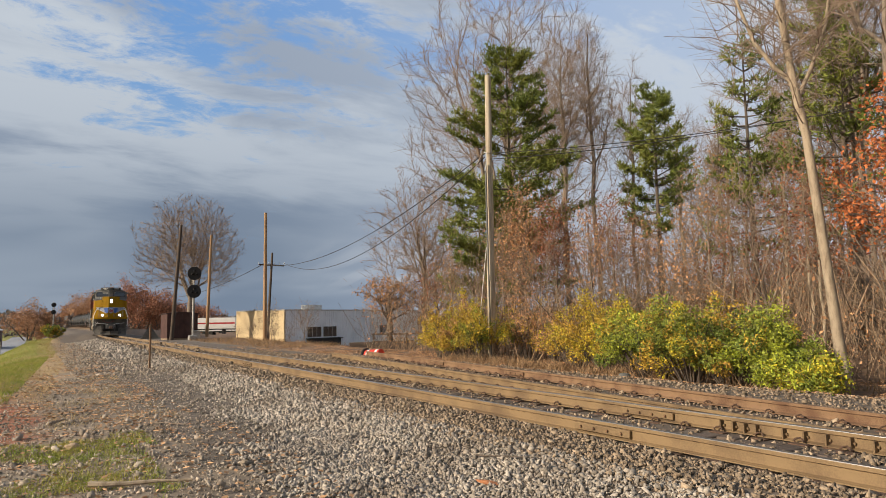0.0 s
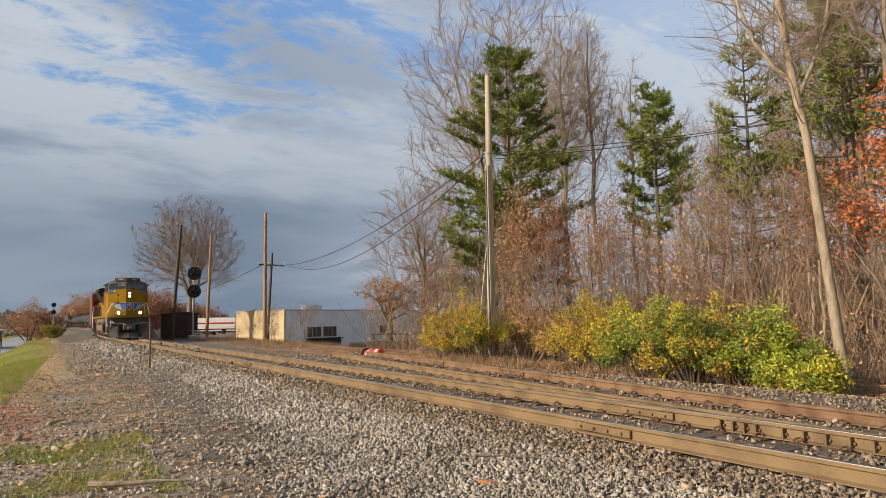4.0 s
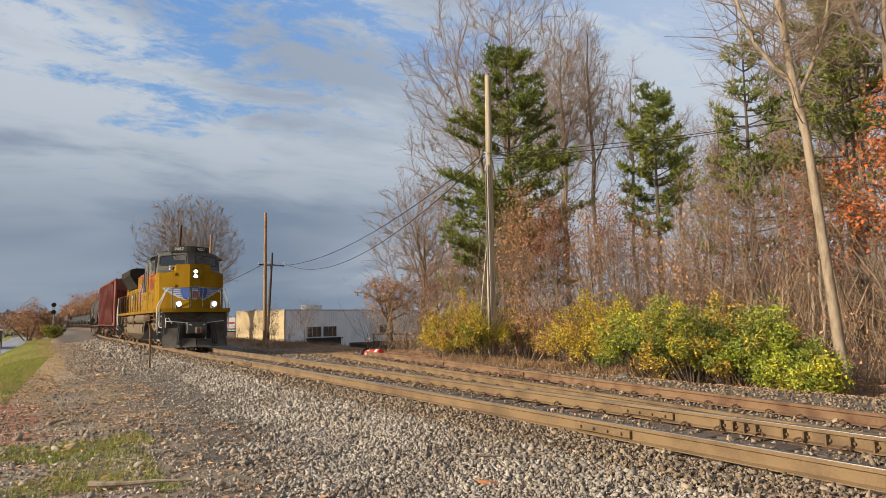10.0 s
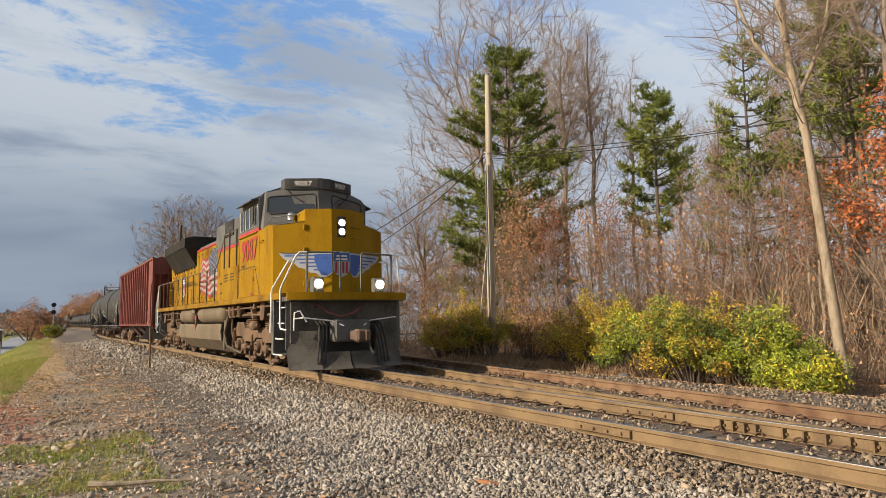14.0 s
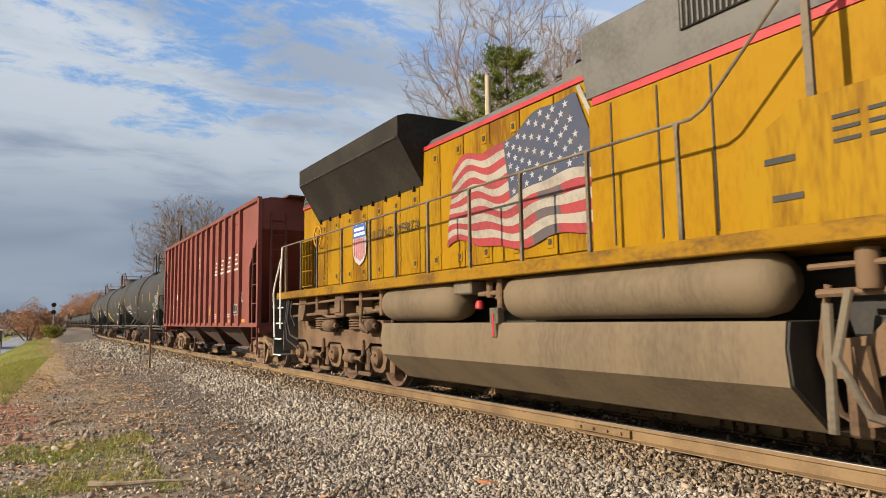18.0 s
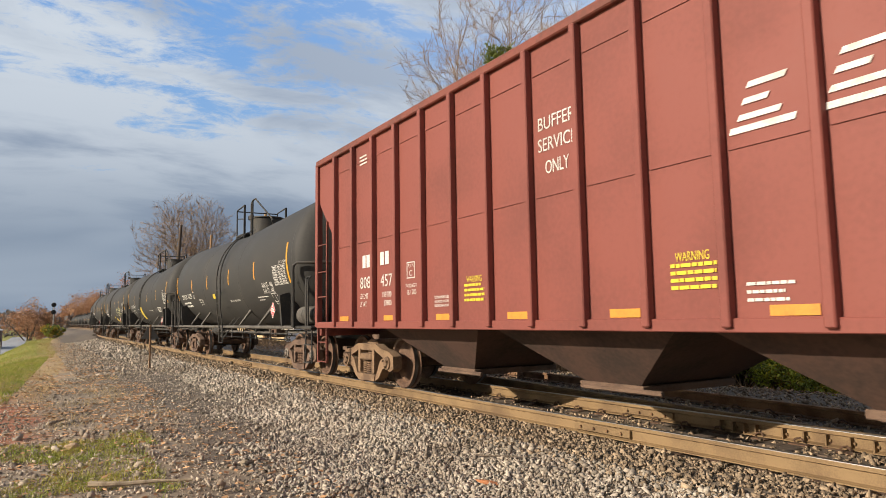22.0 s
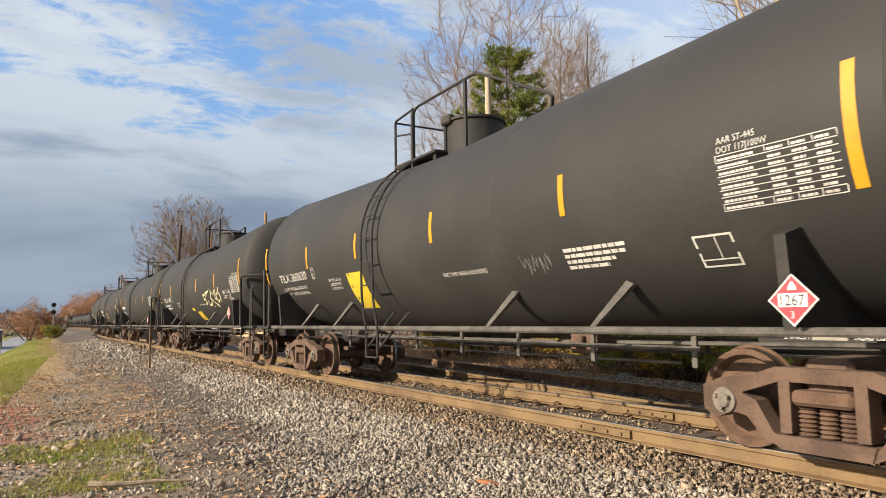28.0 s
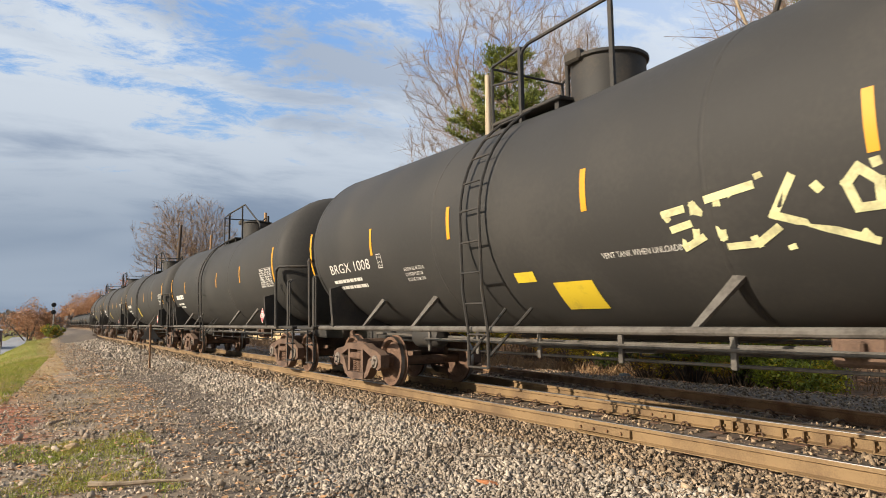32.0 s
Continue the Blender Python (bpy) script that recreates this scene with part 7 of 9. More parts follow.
def locomotive():
    car = thing("locomotive", "yellow and grey diesel freight locomotive, dusty, headlamps lit", "locomotive")
    HY = 1.02
    # frame and walkway
    part("frame_sill", Shape().box(-9.72, 9.1, -1.58, 1.58, 1.74, 1.90, 0.012), SILLDIRT, car, "dirty yellow walkway edge")
    part("underframe", Shape().box(-9.6, 9.3, -0.62, 0.62, 1.02, 1.74, 0.03), BLACKISH, car, "black underframe")
    # fuel tank
    half = [(-1.50, 1.17), (-1.54, 0.95), (-1.50, 0.66), (-1.02, 0.27), (1.02, 0.27), (1.50, 0.66), (1.54, 0.95), (1.50, 1.17)]
    part("fuel_tank", Shape().prism(half, "x", -4.1, 3.05), TANKDUST, car, "long dust-covered fuel tank", angle=20)
    part("tank_end", Shape().prism([(y * 0.985, 0.30 + (z - 0.27) * 0.96) for y, z in half], "x", 3.05, 3.07), BLACKISH, car)
    for s in (-1, 1):
        for a, b in ((-0.78, 3.0), (-4.27, -1.85)):
            part("air_reservoir", Shape().lathe([(0.0, a), (0.16, a + 0.03), (0.255, a + 0.12), (0.29, a + 0.28), (0.29, b - 0.28), (0.255, b - 0.12), (0.16, b - 0.03), (0.0, b)], "x", (0, s * 1.24, 1.49), 24), TANKDUST, car, "dusty cylindrical air reservoir")
            part("reservoir_bracket", Shape().box(a - 0.14, a - 0.04, s * 1.24 - 0.18, s * 1.24 + 0.18, 1.3, 1.74, 0.02).tube([(a - 0.3, s * 1.3, 1.5), (a, s * 1.3, 1.5)], 0.03, 7), CASTDUST, car)
        part("fuel_filler", Shape().lathe([(0.0, 0), (0.06, 0.02), (0.06, 0.08), (0.04, 0.12), (0.0, 0.13)], "z", (-1.30, s * 1.42, 1.34), 12), RED, car, "red fuel filler cap")
        part("sight_gauge", Shape().box(-0.90, -0.72, *sorted((s * 1.44, s * 1.55)), 1.16, 1.36, 0.01).box(-0.86, -0.76, *sorted((s * 1.50, s * 1.555)), 0.98, 1.30, 0.01), DUSTY, car, "fuel sight gauge")
        part("gauge_tube", Shape().box(-0.83, -0.79, *sorted((s * 1.555, s * 1.562)), 1.0, 1.28), RED, car, "red gauge tube")
        part("valve_box", Shape().box(-1.88, -1.42, *sorted((s * 1.2, s * 1.48)), 1.56, 1.74, 0.02), DUSTY, car, "grey valve box")
        part("valve", Shape().tube([(-1.40, s * 1.35, 1.55), (-0.80, s * 1.35, 1.56)], 0.035, 8).tube([(-1.15, s * 1.35, 1.5), (-1.15, s * 1.35, 1.7)], 0.05, 8).tube([(-0.95, s * 1.35, 1.48), (-0.95, s * 1.35, 1.66)], 0.04, 8), CASTDUST, car)
        part("strut", Shape().prism([(5.66, 1.74), (5.82, 1.74), (6.06, 1.32), (5.92, 1.30)], "y", *sorted((s * 1.22, s * 1.34))), CASTDUST, car, "slanting dusty strut")
        part("frame_beam", Shape().box(3.8, 6.4, *sorted((s * 0.95, s * 1.2)), 1.34, 1.52, 0.02), CASTDUST, car)
        part("frame_beam", Shape().box(-8.9, -4.5, *sorted((s * 0.95, s * 1.18)), 1.36, 1.54, 0.02), CASTDUST, car)
        part("pipe_run", Shape().tube([(-9.3, s * 1.42, 1.62), (-8.0, s * 1.40, 1.60), (-6.5, s * 1.40, 1.63), (-4.4, s * 1.40, 1.60)], 0.026, 7).tube([(-9.2, s * 1.32, 1.34), (-7.4, s * 1.32, 1.38), (-6.9, s * 1.36, 1.30), (-5.6, s * 1.34, 1.33), (-4.4, s * 1.30, 1.42)], 0.034, 7), CASTDUST, car, "dusty pipes under the walkway")
        part("hose", Shape().tube([(-9.22, s * 1.46, 1.72), (-9.26, s * 1.50, 1.2), (-9.20, s * 1.48, 0.8), (-8.9, s * 1.34, 0.62)], 0.026, 7), BLACKISH, car, "black hose to the truck")
        part("hose", Shape().tube([(-9.10, s * 1.46, 1.72), (-9.15, s * 1.50, 1.25), (-9.04, s * 1.46, 0.92), (-8.8, s * 1.34, 0.8)], 0.026, 7), BLACKISH, car, "black hose to the truck")
        part("hose", Shape().tube([(-8.98, s * 1.44, 1.72), (-9.0, s * 1.47, 1.4), (-8.86, s * 1.4, 1.1)], 0.02, 7), BLACKISH, car, "black hose to the truck")
        part("valve_box", Shape().box(-6.35, -5.95, *sorted((s * 1.15, s * 1.46)), 1.30, 1.74, 0.03).box(-6.28, -6.02, *sorted((s * 1.46, s * 1.49)), 1.38, 1.62, 0.01), CASTDUST, car, "dusty valve box")
        part("hanger", Shape().box(-7.45, -7.33, *sorted((s * 1.2, s * 1.45)), 1.46, 1.74, 0.02).box(-5.2, -5.1, *sorted((s * 1.2, s * 1.45)), 1.46, 1.74, 0.02).tube([(-5.15, s * 1.40, 1.5), (-5.1, s * 1.46, 1.2), (-4.9, s * 1.4, 1.0)], 0.03, 7), CASTDUST, car)
        part("walk_lamp", Shape().lathe([(0.03, 1.62), (0.08, 1.58), (0.10, 1.54), (0.0, 1.55)][::-1], "z", (6.51, s * 1.42, 0.02), 12).box(6.45, 6.57, *sorted((s * 1.40, s * 1.46)), 1.62, 1.74), CASTDUST, car)
        part("filter_bowl", Shape().lathe([(0.0, 1.38), (0.06, 1.36), (0.10, 1.46), (0.12, 1.52), (0.12, 1.70), (0.0, 1.72)], "z", (4.74, s * 1.35, 0), 12), CASTDUST, car)
        for x in (3.62, 4.05):
            part("air_filter", Shape().lathe([(0.075, 1.40), (0.085, 1.42), (0.085, 1.7), (0.0, 1.72)], "z", (x, s * 1.36, 0), 12), CASTDUST, car)
        part("pipe_run", Shape().tube([(3.2, s * 1.4, 1.58), (4.2, s * 1.38, 1.6), (6.4, s * 1.38, 1.62), (8.5, s * 1.36, 1.62)], 0.025, 7).tube([(3.2, s * 1.3, 1.38), (5.2, s * 1.3, 1.42), (8.3, s * 1.3, 1.40)], 0.035, 7), CASTDUST, car, "dusty pipes under the walkway")
        part("vertical_pipe", Shape().tube([(3.35, s * 1.45, 1.3), (3.35, s * 1.48, 0.35)], 0.04, 8).tube([(3.5, s * 1.42, 1.4), (3.42, s * 1.5, 0.9), (3.6, s * 1.45, 0.5), (4.3, s * 1.2, 0.3)], 0.035, 8), DUSTY, car)
        part("duct", Shape().prism([(6.90, 1.74), (7.36, 1.74), (7.28, 1.40), (7.22, 1.26), (6.94, 1.26), (6.92, 1.42)], "y", *sorted((s * 1.1, s * 1.4))), CASTDUST, car, "blower duct")
        part("duct", Shape().prism([(-8.6, 1.74), (-8.1, 1.74), (-8.35, 1.25), (-8.7, 1.22)], "y", *sorted((s * 1.1, s * 1.4))), CASTDUST, car, "blower duct")
    # long hood
    part("hood_core", Shape().prism([(-HY + 0.03, 1.9), (-HY + 0.03, 4.02), (-0.86, 4.22), (-0.3, 4.27), (0.3, 4.27), (0.86, 4.22), (HY - 0.03, 4.02), (HY - 0.03, 1.9)], "x", -9.45, 1.2), YELLOW, car, "yellow hood")
    part("hood_top", Shape().prism([(-HY + 0.005, 4.05), (-0.87, 4.245), (-0.3, 4.30), (0.3, 4.30), (0.87, 4.245), (HY - 0.005, 4.05)], "x", -3.7, 0.55), GREY, car, "grey hood top")
    doors = [-9.42, -8.55, -7.85, -7.15, -6.45, -5.75, -5.05, -4.35, -3.65, -2.95, -2.25, -1.55, -0.85, -0.15, 0.55, 1.15, 1.9, 2.8]
    for s in (-1, 1):
        for i, (a, b) in enumerate(zip(doors[:-1], doors[1:])):
            top = 3.46 if b < -3.6 else (4.02 if b < 0.6 else 3.62)
            y = s * HY
            if s < 0 and i == 0:
                continue
            d = part("hood_door", Shape().box(a + 0.012, b - 0.012, *sorted((y - s * 0.035, y)), 2.0, top, 0.008), STREAKED if i % 3 else YELLOW, car, "yellow hood door")
            for z in (2.16, top - 0.2):
                part("latch_plate", Shape().box(b - 0.19, b - 0.07, *sorted((y, y + s * 0.012)), z - 0.075, z + 0.075, 0.006), YELLOW, d, "yellow latch plate")
                part("latch", Shape().box(b - 0.16, b - 0.10, *sorted((y + s * 0.012, y + s * 0.024)), z - 0.03, z + 0.045, 0.006), BLACKISH, d, "dark door latch")
            for z in (2.3, 2.45, top - 0.35, top - 0.5):
                part("hinge", Shape().box(a + 0.015, a + 0.035, *sorted((y, y + s * 0.012)), z - 0.04, z + 0.04), YELLOW, d)
        part("hood_foot", Shape().box(-9.45, 2.8, *sorted((s * HY, s * (HY + 0.03))), 1.90, 1.97), STREAKED, car)
        part("red_stripe", Shape().box(-3.6, 0.55, *sorted((s * (HY - 0.012), s * (HY + 0.006))), 4.035, 4.10), RED, car, "red edge stripe")
        # radiator wing
        part("radiator_wing", Shape().prism([(s * HY, 3.46), (s * 1.48, 4.22), (s * 1.50, 4.24), (s * 1.50, 4.60), (s * 1.32, 4.66), (0, 4.66), (0, 3.46)], "x", -8.35, -3.50), RADIATOR, car, "sooty black radiator wing")
        gr = Shape()
        for k in range(58):
            x = -8.28 + 0.082 * k
            gr.box(x, x + 0.045, *sorted((s * 1.47, s * 1.512)), 4.235, 4.275)
        part("radiator_grille", gr, BLACKISH, car, "dark radiator slots")
        for k in range(9):
            x = -8.2 + 0.55 * k
            part("wing_bracket", Shape().box(x, x + 0.03, *sorted((s * HY, s * (HY + 0.05))), 3.40, 3.50), RADIATOR, car)
    part("radiator_roof", Shape().box(-8.3, -3.6, -1.2, 1.2, 4.66, 4.71, 0.02), RADIATOR, car)
    part("rear_top", Shape().prism([(-HY, 3.95), (-0.95, 4.35), (-0.6, 4.45), (0.6, 4.45), (0.95, 4.35), (HY, 3.95)], "x", -9.45, -8.35), CABGREY, car, "grey louvred hood end")
    for s in (-1, 1):
        for j in range(3):
            for k in range(9):
                x = -9.40 + 0.112 * k
                z, y = 4.03 + 0.10 * j, s * (HY - 0.005 - 0.018 * (j + 0.5) * 1.0)
                part("louvre", Shape().box(x, x + 0.085, *sorted((y - s * 0.03, y + s * 0.016)), z, z + 0.045, 0.008), CABGREY, car)
        part("red_stripe", Shape().box(-9.45, -8.36, *sorted((s * (HY - 0.012), s * (HY + 0.006))), 3.90, 3.96), RED, car, "red edge stripe")
    # grille of the rear compartment, with the hand brake beside it
    grille = Shape()
    for k in range(8):
        grille.box(-9.4 + 0.105 * k, -9.385 + 0.105 * k, -HY - 0.07, -HY + 0.0, 2.02, 3.1)
    for z in (2.02, 2.38, 2.74, 3.08):
        grille.box(-9.4, -8.62, -HY - 0.07, -HY + 0.0, z, z + 0.025)
    part("rear_grille", grille, STREAKED, car, "yellow egg-crate grille")
    part("grille_back", Shape().box(-9.4, -8.62, -HY - 0.01, -HY + 0.06, 2.0, 3.1), BLACKISH, car)
    ring = [(-8.2 + 0.23 * math.cos(a), -HY - 0.10, 3.12 + 0.23 * math.sin(a)) for a in np.linspace(0, 2 * math.pi, 21)]
    wheel = Shape().tube(ring, 0.016, 6, False)
    for k in range(3):
        a = k * 2.094 + 0.4
        wheel.tube([(-8.2, -HY - 0.10, 3.12), (-8.2 + 0.23 * math.cos(a), -HY - 0.10, 3.12 + 0.23 * math.sin(a))], 0.012, 5)
    wheel.tube([(-8.2, -HY - 0.11, 3.12), (-8.2, -HY, 3.12)], 0.03, 8)
    part("hand_brake_wheel", wheel, DECALY, car, "yellow hand brake wheel")
    # equipment box behind the cab, and the grey dynamic brake housing
    for s in (-1, 1):
        part("equipment_side", Shape().box(0.55, 5.2, *sorted((s * 0.6, s * 1.10)), 1.9, 3.64, 0.01), YELLOW, car, "yellow equipment compartment")
        part("red_stripe", Shape().box(0.62, 5.2, *sorted((s * 1.0, s * 1.106)), 3.645, 3.735), RED, car, "red stripe")
        part("battery_box", Shape().prism([(2.78, 1.9), (5.15, 1.9), (5.15, 2.86), (3.3, 2.86), (2.78, 2.56)], "y", *sorted((s * 1.05, s * 1.56))), STREAKED, car, "yellow battery box")
        for q, x in ((0, 3.55), (1, 4.25)):
            lo = Shape()
            for k in range(3):
                lo.box(x, x + 0.19, *sorted((s * 1.55, s * 1.568)), 2.46 + 0.09 * k, 2.49 + 0.09 * k).box(x + 0.25, x + 0.44, *sorted((s * 1.55, s * 1.568)), 2.46 + 0.09 * k, 2.49 + 0.09 * k)
            part("louvre", lo, BLACKISH, car, "dark louvre slots")
        part("box_slot", Shape().box(3.05, 3.3, *sorted((s * 1.555, s * 1.57)), 2.10, 2.15).box(3.0, 3.25, *sorted((s * 1.555, s * 1.57)), 2.40, 2.45), BLACKISH, car)
        for x in (2.2, 1.55, 0.9):
            part("panel_strip", Shape().box(x, x + 0.02, *sorted((s * 1.10, s * 1.112)), 2.0, 3.6), BLACKISH, car)
        part("intake_screen", Shape().box(1.95, 3.05, *sorted((s * 1.16, s * 1.185)), 4.02, 4.52), RADIATOR, car, "dark ribbed intake screen")
        rib = Shape()
        for k in range(17):
            rib.box(1.98 + 0.063 * k, 2.0 + 0.063 * k, *sorted((s * 1.185, s * 1.20)), 4.03, 4.51)
        part("screen_rib", rib, GREY, car)
    part("brake_housing", Shape().prism([(-1.12, 3.735), (-1.16, 4.0), (-1.16, 4.50), (-1.0, 4.62), (1.0, 4.62), (1.16, 4.50), (1.16, 4.0), (1.12, 3.735)], "x", 0.55, 5.2), GREY, car, "grey dynamic brake housing")
    part("housing_slope", Shape().prism([(0.1, 3.735), (0.55, 4.10), (0.56, 4.30), (0.0, 4.28)], "y", -1.0, 1.0), GREY, car)
    part("exhaust_stack", Shape().box(-1.4, -0.7, -0.3, 0.3, 4.28, 4.48, 0.03), BLACKISH, car, "black exhaust stack")
    horn = Shape()
    for k, (dx, dy) in enumerate(((0, -0.14), (0.0, 0.0), (0.0, 0.14))):
        horn.lathe([(0.02, -0.1), (0.025, 0.2), (0.045, 0.3), (0.09, 0.36)], "x", (-0.45 + 0.06 * k, -0.45 + dy, 4.46 + 0.05 * k), 12)
    horn.box(-0.6, -0.3, -0.6, -0.3, 4.26, 4.42, 0.02)
    part("horn", horn, BLACKISH, car, "black three-chime horn")
    # cab
    part("cab_lower", Shape().box(5.2, 8.02, -1.55, 1.55, 1.9, 3.62, 0.015), YELLOW, car, "yellow lower cab side")
    part("cab_stripe", Shape().box(5.2, 7.24, -1.556, 1.556, 3.62, 3.70), RED, car, "red stripe under the windows")
    part("cab_upper", Shape().prism([(-1.54, 3.70), (-1.54, 4.50), (-1.40, 4.66), (-0.70, 4.94), (0.70, 4.94), (1.40, 4.66), (1.54, 4.50), (1.54, 3.70)], "x", 5.2, 7.2), CABMID, car, "dark grey upper cab")
    # the cab front is a blunt wedge that leans back
    wedge = Shape()
    low = [(7.2, -1.52, 3.55), (7.38, -1.48, 3.55), (8.10, -0.16, 3.55), (8.10, 0.16, 3.55), (7.38, 1.48, 3.55), (7.2, 1.52, 3.55)]
    high = [(7.2, -1.40, 4.66), (7.24, -1.36, 4.66), (7.86, -0.16, 4.92), (7.86, 0.16, 4.92), (7.24, 1.36, 4.66), (7.2, 1.40, 4.66)]
    wedge.add(low + high, [(5, 4, 3, 2, 1, 0), (6, 7, 8, 9, 10, 11)] + [(i, (i + 1) % 6, 6 + (i + 1) % 6, 6 + i) for i in range(6)])
    part("cab_front", wedge, CABMID, car, "grey cab front", angle=10)

    def glazing(y, z, lift=0.0):
        """A point on the wedge of the cab front."""
        return (7.38 + 0.545 * (1.48 - abs(y)) - 0.19 * (z - 3.55) + lift, y, z)

    for s in (-1, 1):
        ring = [(0.24, 4.12), (1.30, 4.06), (1.36, 4.12), (1.34, 4.48), (1.28, 4.53), (0.28, 4.60), (0.22, 4.54)]
        w = Shape().add([glazing(s * y, z, 0.012) for y, z in ring], [tuple(range(len(ring)))[::s]])
        part("windshield", w, WINDOW, car, "dark windshield")
        part("windshield_frame", Shape().tube([glazing(s * y, z, 0.014) for y, z in ring + ring[:1]], 0.022, 6), BLACKISH, car)
        part("wiper", Shape().tube([glazing(s * 0.85, 4.68, 0.03), glazing(s * 0.78, 4.56, 0.04), glazing(s * 0.52, 4.36, 0.035)], 0.014, 5), BLACKISH, car, "windshield wiper")
        y = s * 1.545
        for a, b in ((5.42, 5.78), (5.98, 6.38), (6.42, 6.68), (6.82, 7.12)):
            w = part("cab_window", Shape().box(a, b, *sorted((y, y + s * 0.012)), 3.78, 4.32, 0.01), WINDOW, car, "dark side window")
            fr = Shape().tube([(a, y + s * 0.012, 3.77), (b, y + s * 0.012, 3.77), (b, y + s * 0.012, 4.33), (a, y + s * 0.012, 4.33), (a, y + s * 0.012, 3.77)], 0.016, 5)
            part("window_frame", fr, SILVERPAINT, w, "bare metal frame")
        part("mirror_shade", Shape().box(6.66, 6.82, *sorted((y + s * 0.03, y + s * 0.07)), 3.86, 4.30, 0.01), CABGREY, car, "grey wind deflector")
        part("sun_visor", Shape().prism([(s * 1.50, 4.50), (s * 1.74, 4.42), (s * 1.74, 4.45), (s * 1.46, 4.58)], "x", 5.55, 7.15), CABGREY, car, "grey sun visor over the windows")
        part("gutter", Shape().tube([(5.25, y + s * 0.03, 3.60), (7.15, y + s * 0.03, 3.60)], 0.02, 6), YELLOW, car)
        seams = Shape()
        for a, b, c, d in ((5.3, 2.62, 7.2, 2.64), (7.30, 1.95, 7.32, 3.5), (5.3, 2.62, 5.32, 3.55), (6.75, 2.02, 6.76, 2.62)):
            seams.box(a, c, *sorted((y, y + s * 0.012)), b, d)
        part("panel_seam", seams, STREAKED, car)
        part("door_edge", Shape().box(5.30, 6.92, *sorted((y, y + s * 0.012)), 2.685, 2.705), BLACKISH, car, "dark edge of the side panel")
        part("door_edge", Shape().prism([(6.91, 2.70), (6.93, 2.69), (7.38, 1.95), (7.35, 1.95)], "y", *sorted((y, y + s * 0.012))), BLACKISH, car, "dark edge of the side panel")
        part("door_edge", Shape().box(5.27, 5.29, *sorted((y, y + s * 0.012)), 1.96, 2.69), BLACKISH, car, "dark edge of the side panel")
        for a, z in ((5.5, 2.42), (5.95, 2.40), (6.75, 2.30)):
            part("panel_latch", Shape().box(a, a + 0.09, *sorted((y, y + s * 0.014)), z, z + 0.12, 0.005), BLACKISH if a > 6 else STREAKED, car, "small latch")
        part("grab_bar", Shape().tube([(7.45, y + s * 0.02, 3.28), (7.45, y + s * 0.06, 3.28), (7.75, y + s * 0.06, 3.30), (7.75, y + s * 0.02, 3.30)], 0.014, 6), YELLOW, car)
    # number boards over the windshields, one on each face of the wedge
    part("number_board", Shape().prism([(7.2, -0.95), (7.52, -0.95), (7.98, -0.12), (7.98, 0.12), (7.52, 0.95), (7.2, 0.95)], "z", 4.74, 5.02), CABGREY, car, "grey number board housing")
    for s in (-1, 1):
        d = Vector((-0.485, s * 0.875, 0.0))
        out = Vector((0.875, s * 0.485, 0.0)) * 0.012
        o = Vector((7.95, s * 0.19, 0.0)) + out
        q = [o, o + d * 0.76, o + d * 0.76 + Vector((0, 0, 0.21)), o + Vector((0, 0, 0.21))]
        q = [p + Vector((0, 0, 4.78)) for p in q]
        b = part("board_face", Shape().add(q, [(0, 1, 2, 3)[::s]]), BLACKISH, car, "black number board")
        v, f = words("9087", 0.19, 0.46)
        run0 = o + out * 0.4 + (d * 0.13 if s > 0 else d * 0.61)
        step = d if s > 0 else -d
        part("digits", Shape().add([tuple(run0 + step * float(a) + Vector((0, 0, 4.815 + float(c)))) for a, c, _ in v], f), WHITE, b, "white digits")
    part("cab_vent", Shape().box(5.6, 6.6, -0.5, 0.5, 4.93, 5.02, 0.03), CABGREY, car)
    part("bell", Shape().lathe([(0.11, 0.0), (0.11, 0.16), (0.08, 0.2), (0.0, 0.2)], "z", (8.0, -0.92, 3.82), 14), CHROME, car, "bare metal vent cap")
    part("nose_handrail", Shape().tube([(7.75, -1.42, 3.80), (7.80, -1.38, 3.90), (8.55, -0.5, 3.98), (8.55, -0.5, 3.78)], 0.014, 6), GREY, car)
    # nose: a blunt wedge with a raised middle
    def prow(y, z=2.0, lift=0.0):
        a = abs(y)
        x = 9.12 if a < 0.24 else 9.12 - 0.605 * (a - 0.24)
        return (x - 0.03 * (z - 1.9) + lift, y, z)

    plan = [(7.3, -1.52), (8.12, -1.55), (8.36, -1.50), (9.12, -0.24), (9.12, 0.24), (8.36, 1.50), (8.12, 1.55), (7.3, 1.52)]
    n = len(plan)
    sh = Shape()
    tops = [3.62, 3.66, 3.60, 3.78, 3.78, 3.60, 3.66, 3.62]
    sh.add([(x, y, 1.9) for x, y in plan] + [(x - (0.05 if x > 8 else 0), y * 0.995, z) for (x, y), z in zip(plan, tops)], [tuple(range(n))[::-1], tuple(range(n, 2 * n))] + [(i, (i + 1) % n, n + (i + 1) % n, n + i) for i in range(n)])
    part("nose", sh, YELLOW, car, "yellow wedge nose", angle=10)
    part("nose_cap", Shape().add([(7.35, -1.40, 3.86), (8.10, -1.46, 3.67), (8.34, -1.42, 3.63), (8.78, -0.70, 3.74), (8.78, 0.70, 3.74), (8.34, 1.42, 3.63), (8.10, 1.46, 3.67), (7.35, 1.40, 3.86)], [tuple(range(8))]), GREY, car, "grey nose top")
    tower = [(7.9, -0.80), (8.77, -0.80), (9.11, -0.24), (9.11, 0.24), (8.77, 0.80), (7.9, 0.80)]
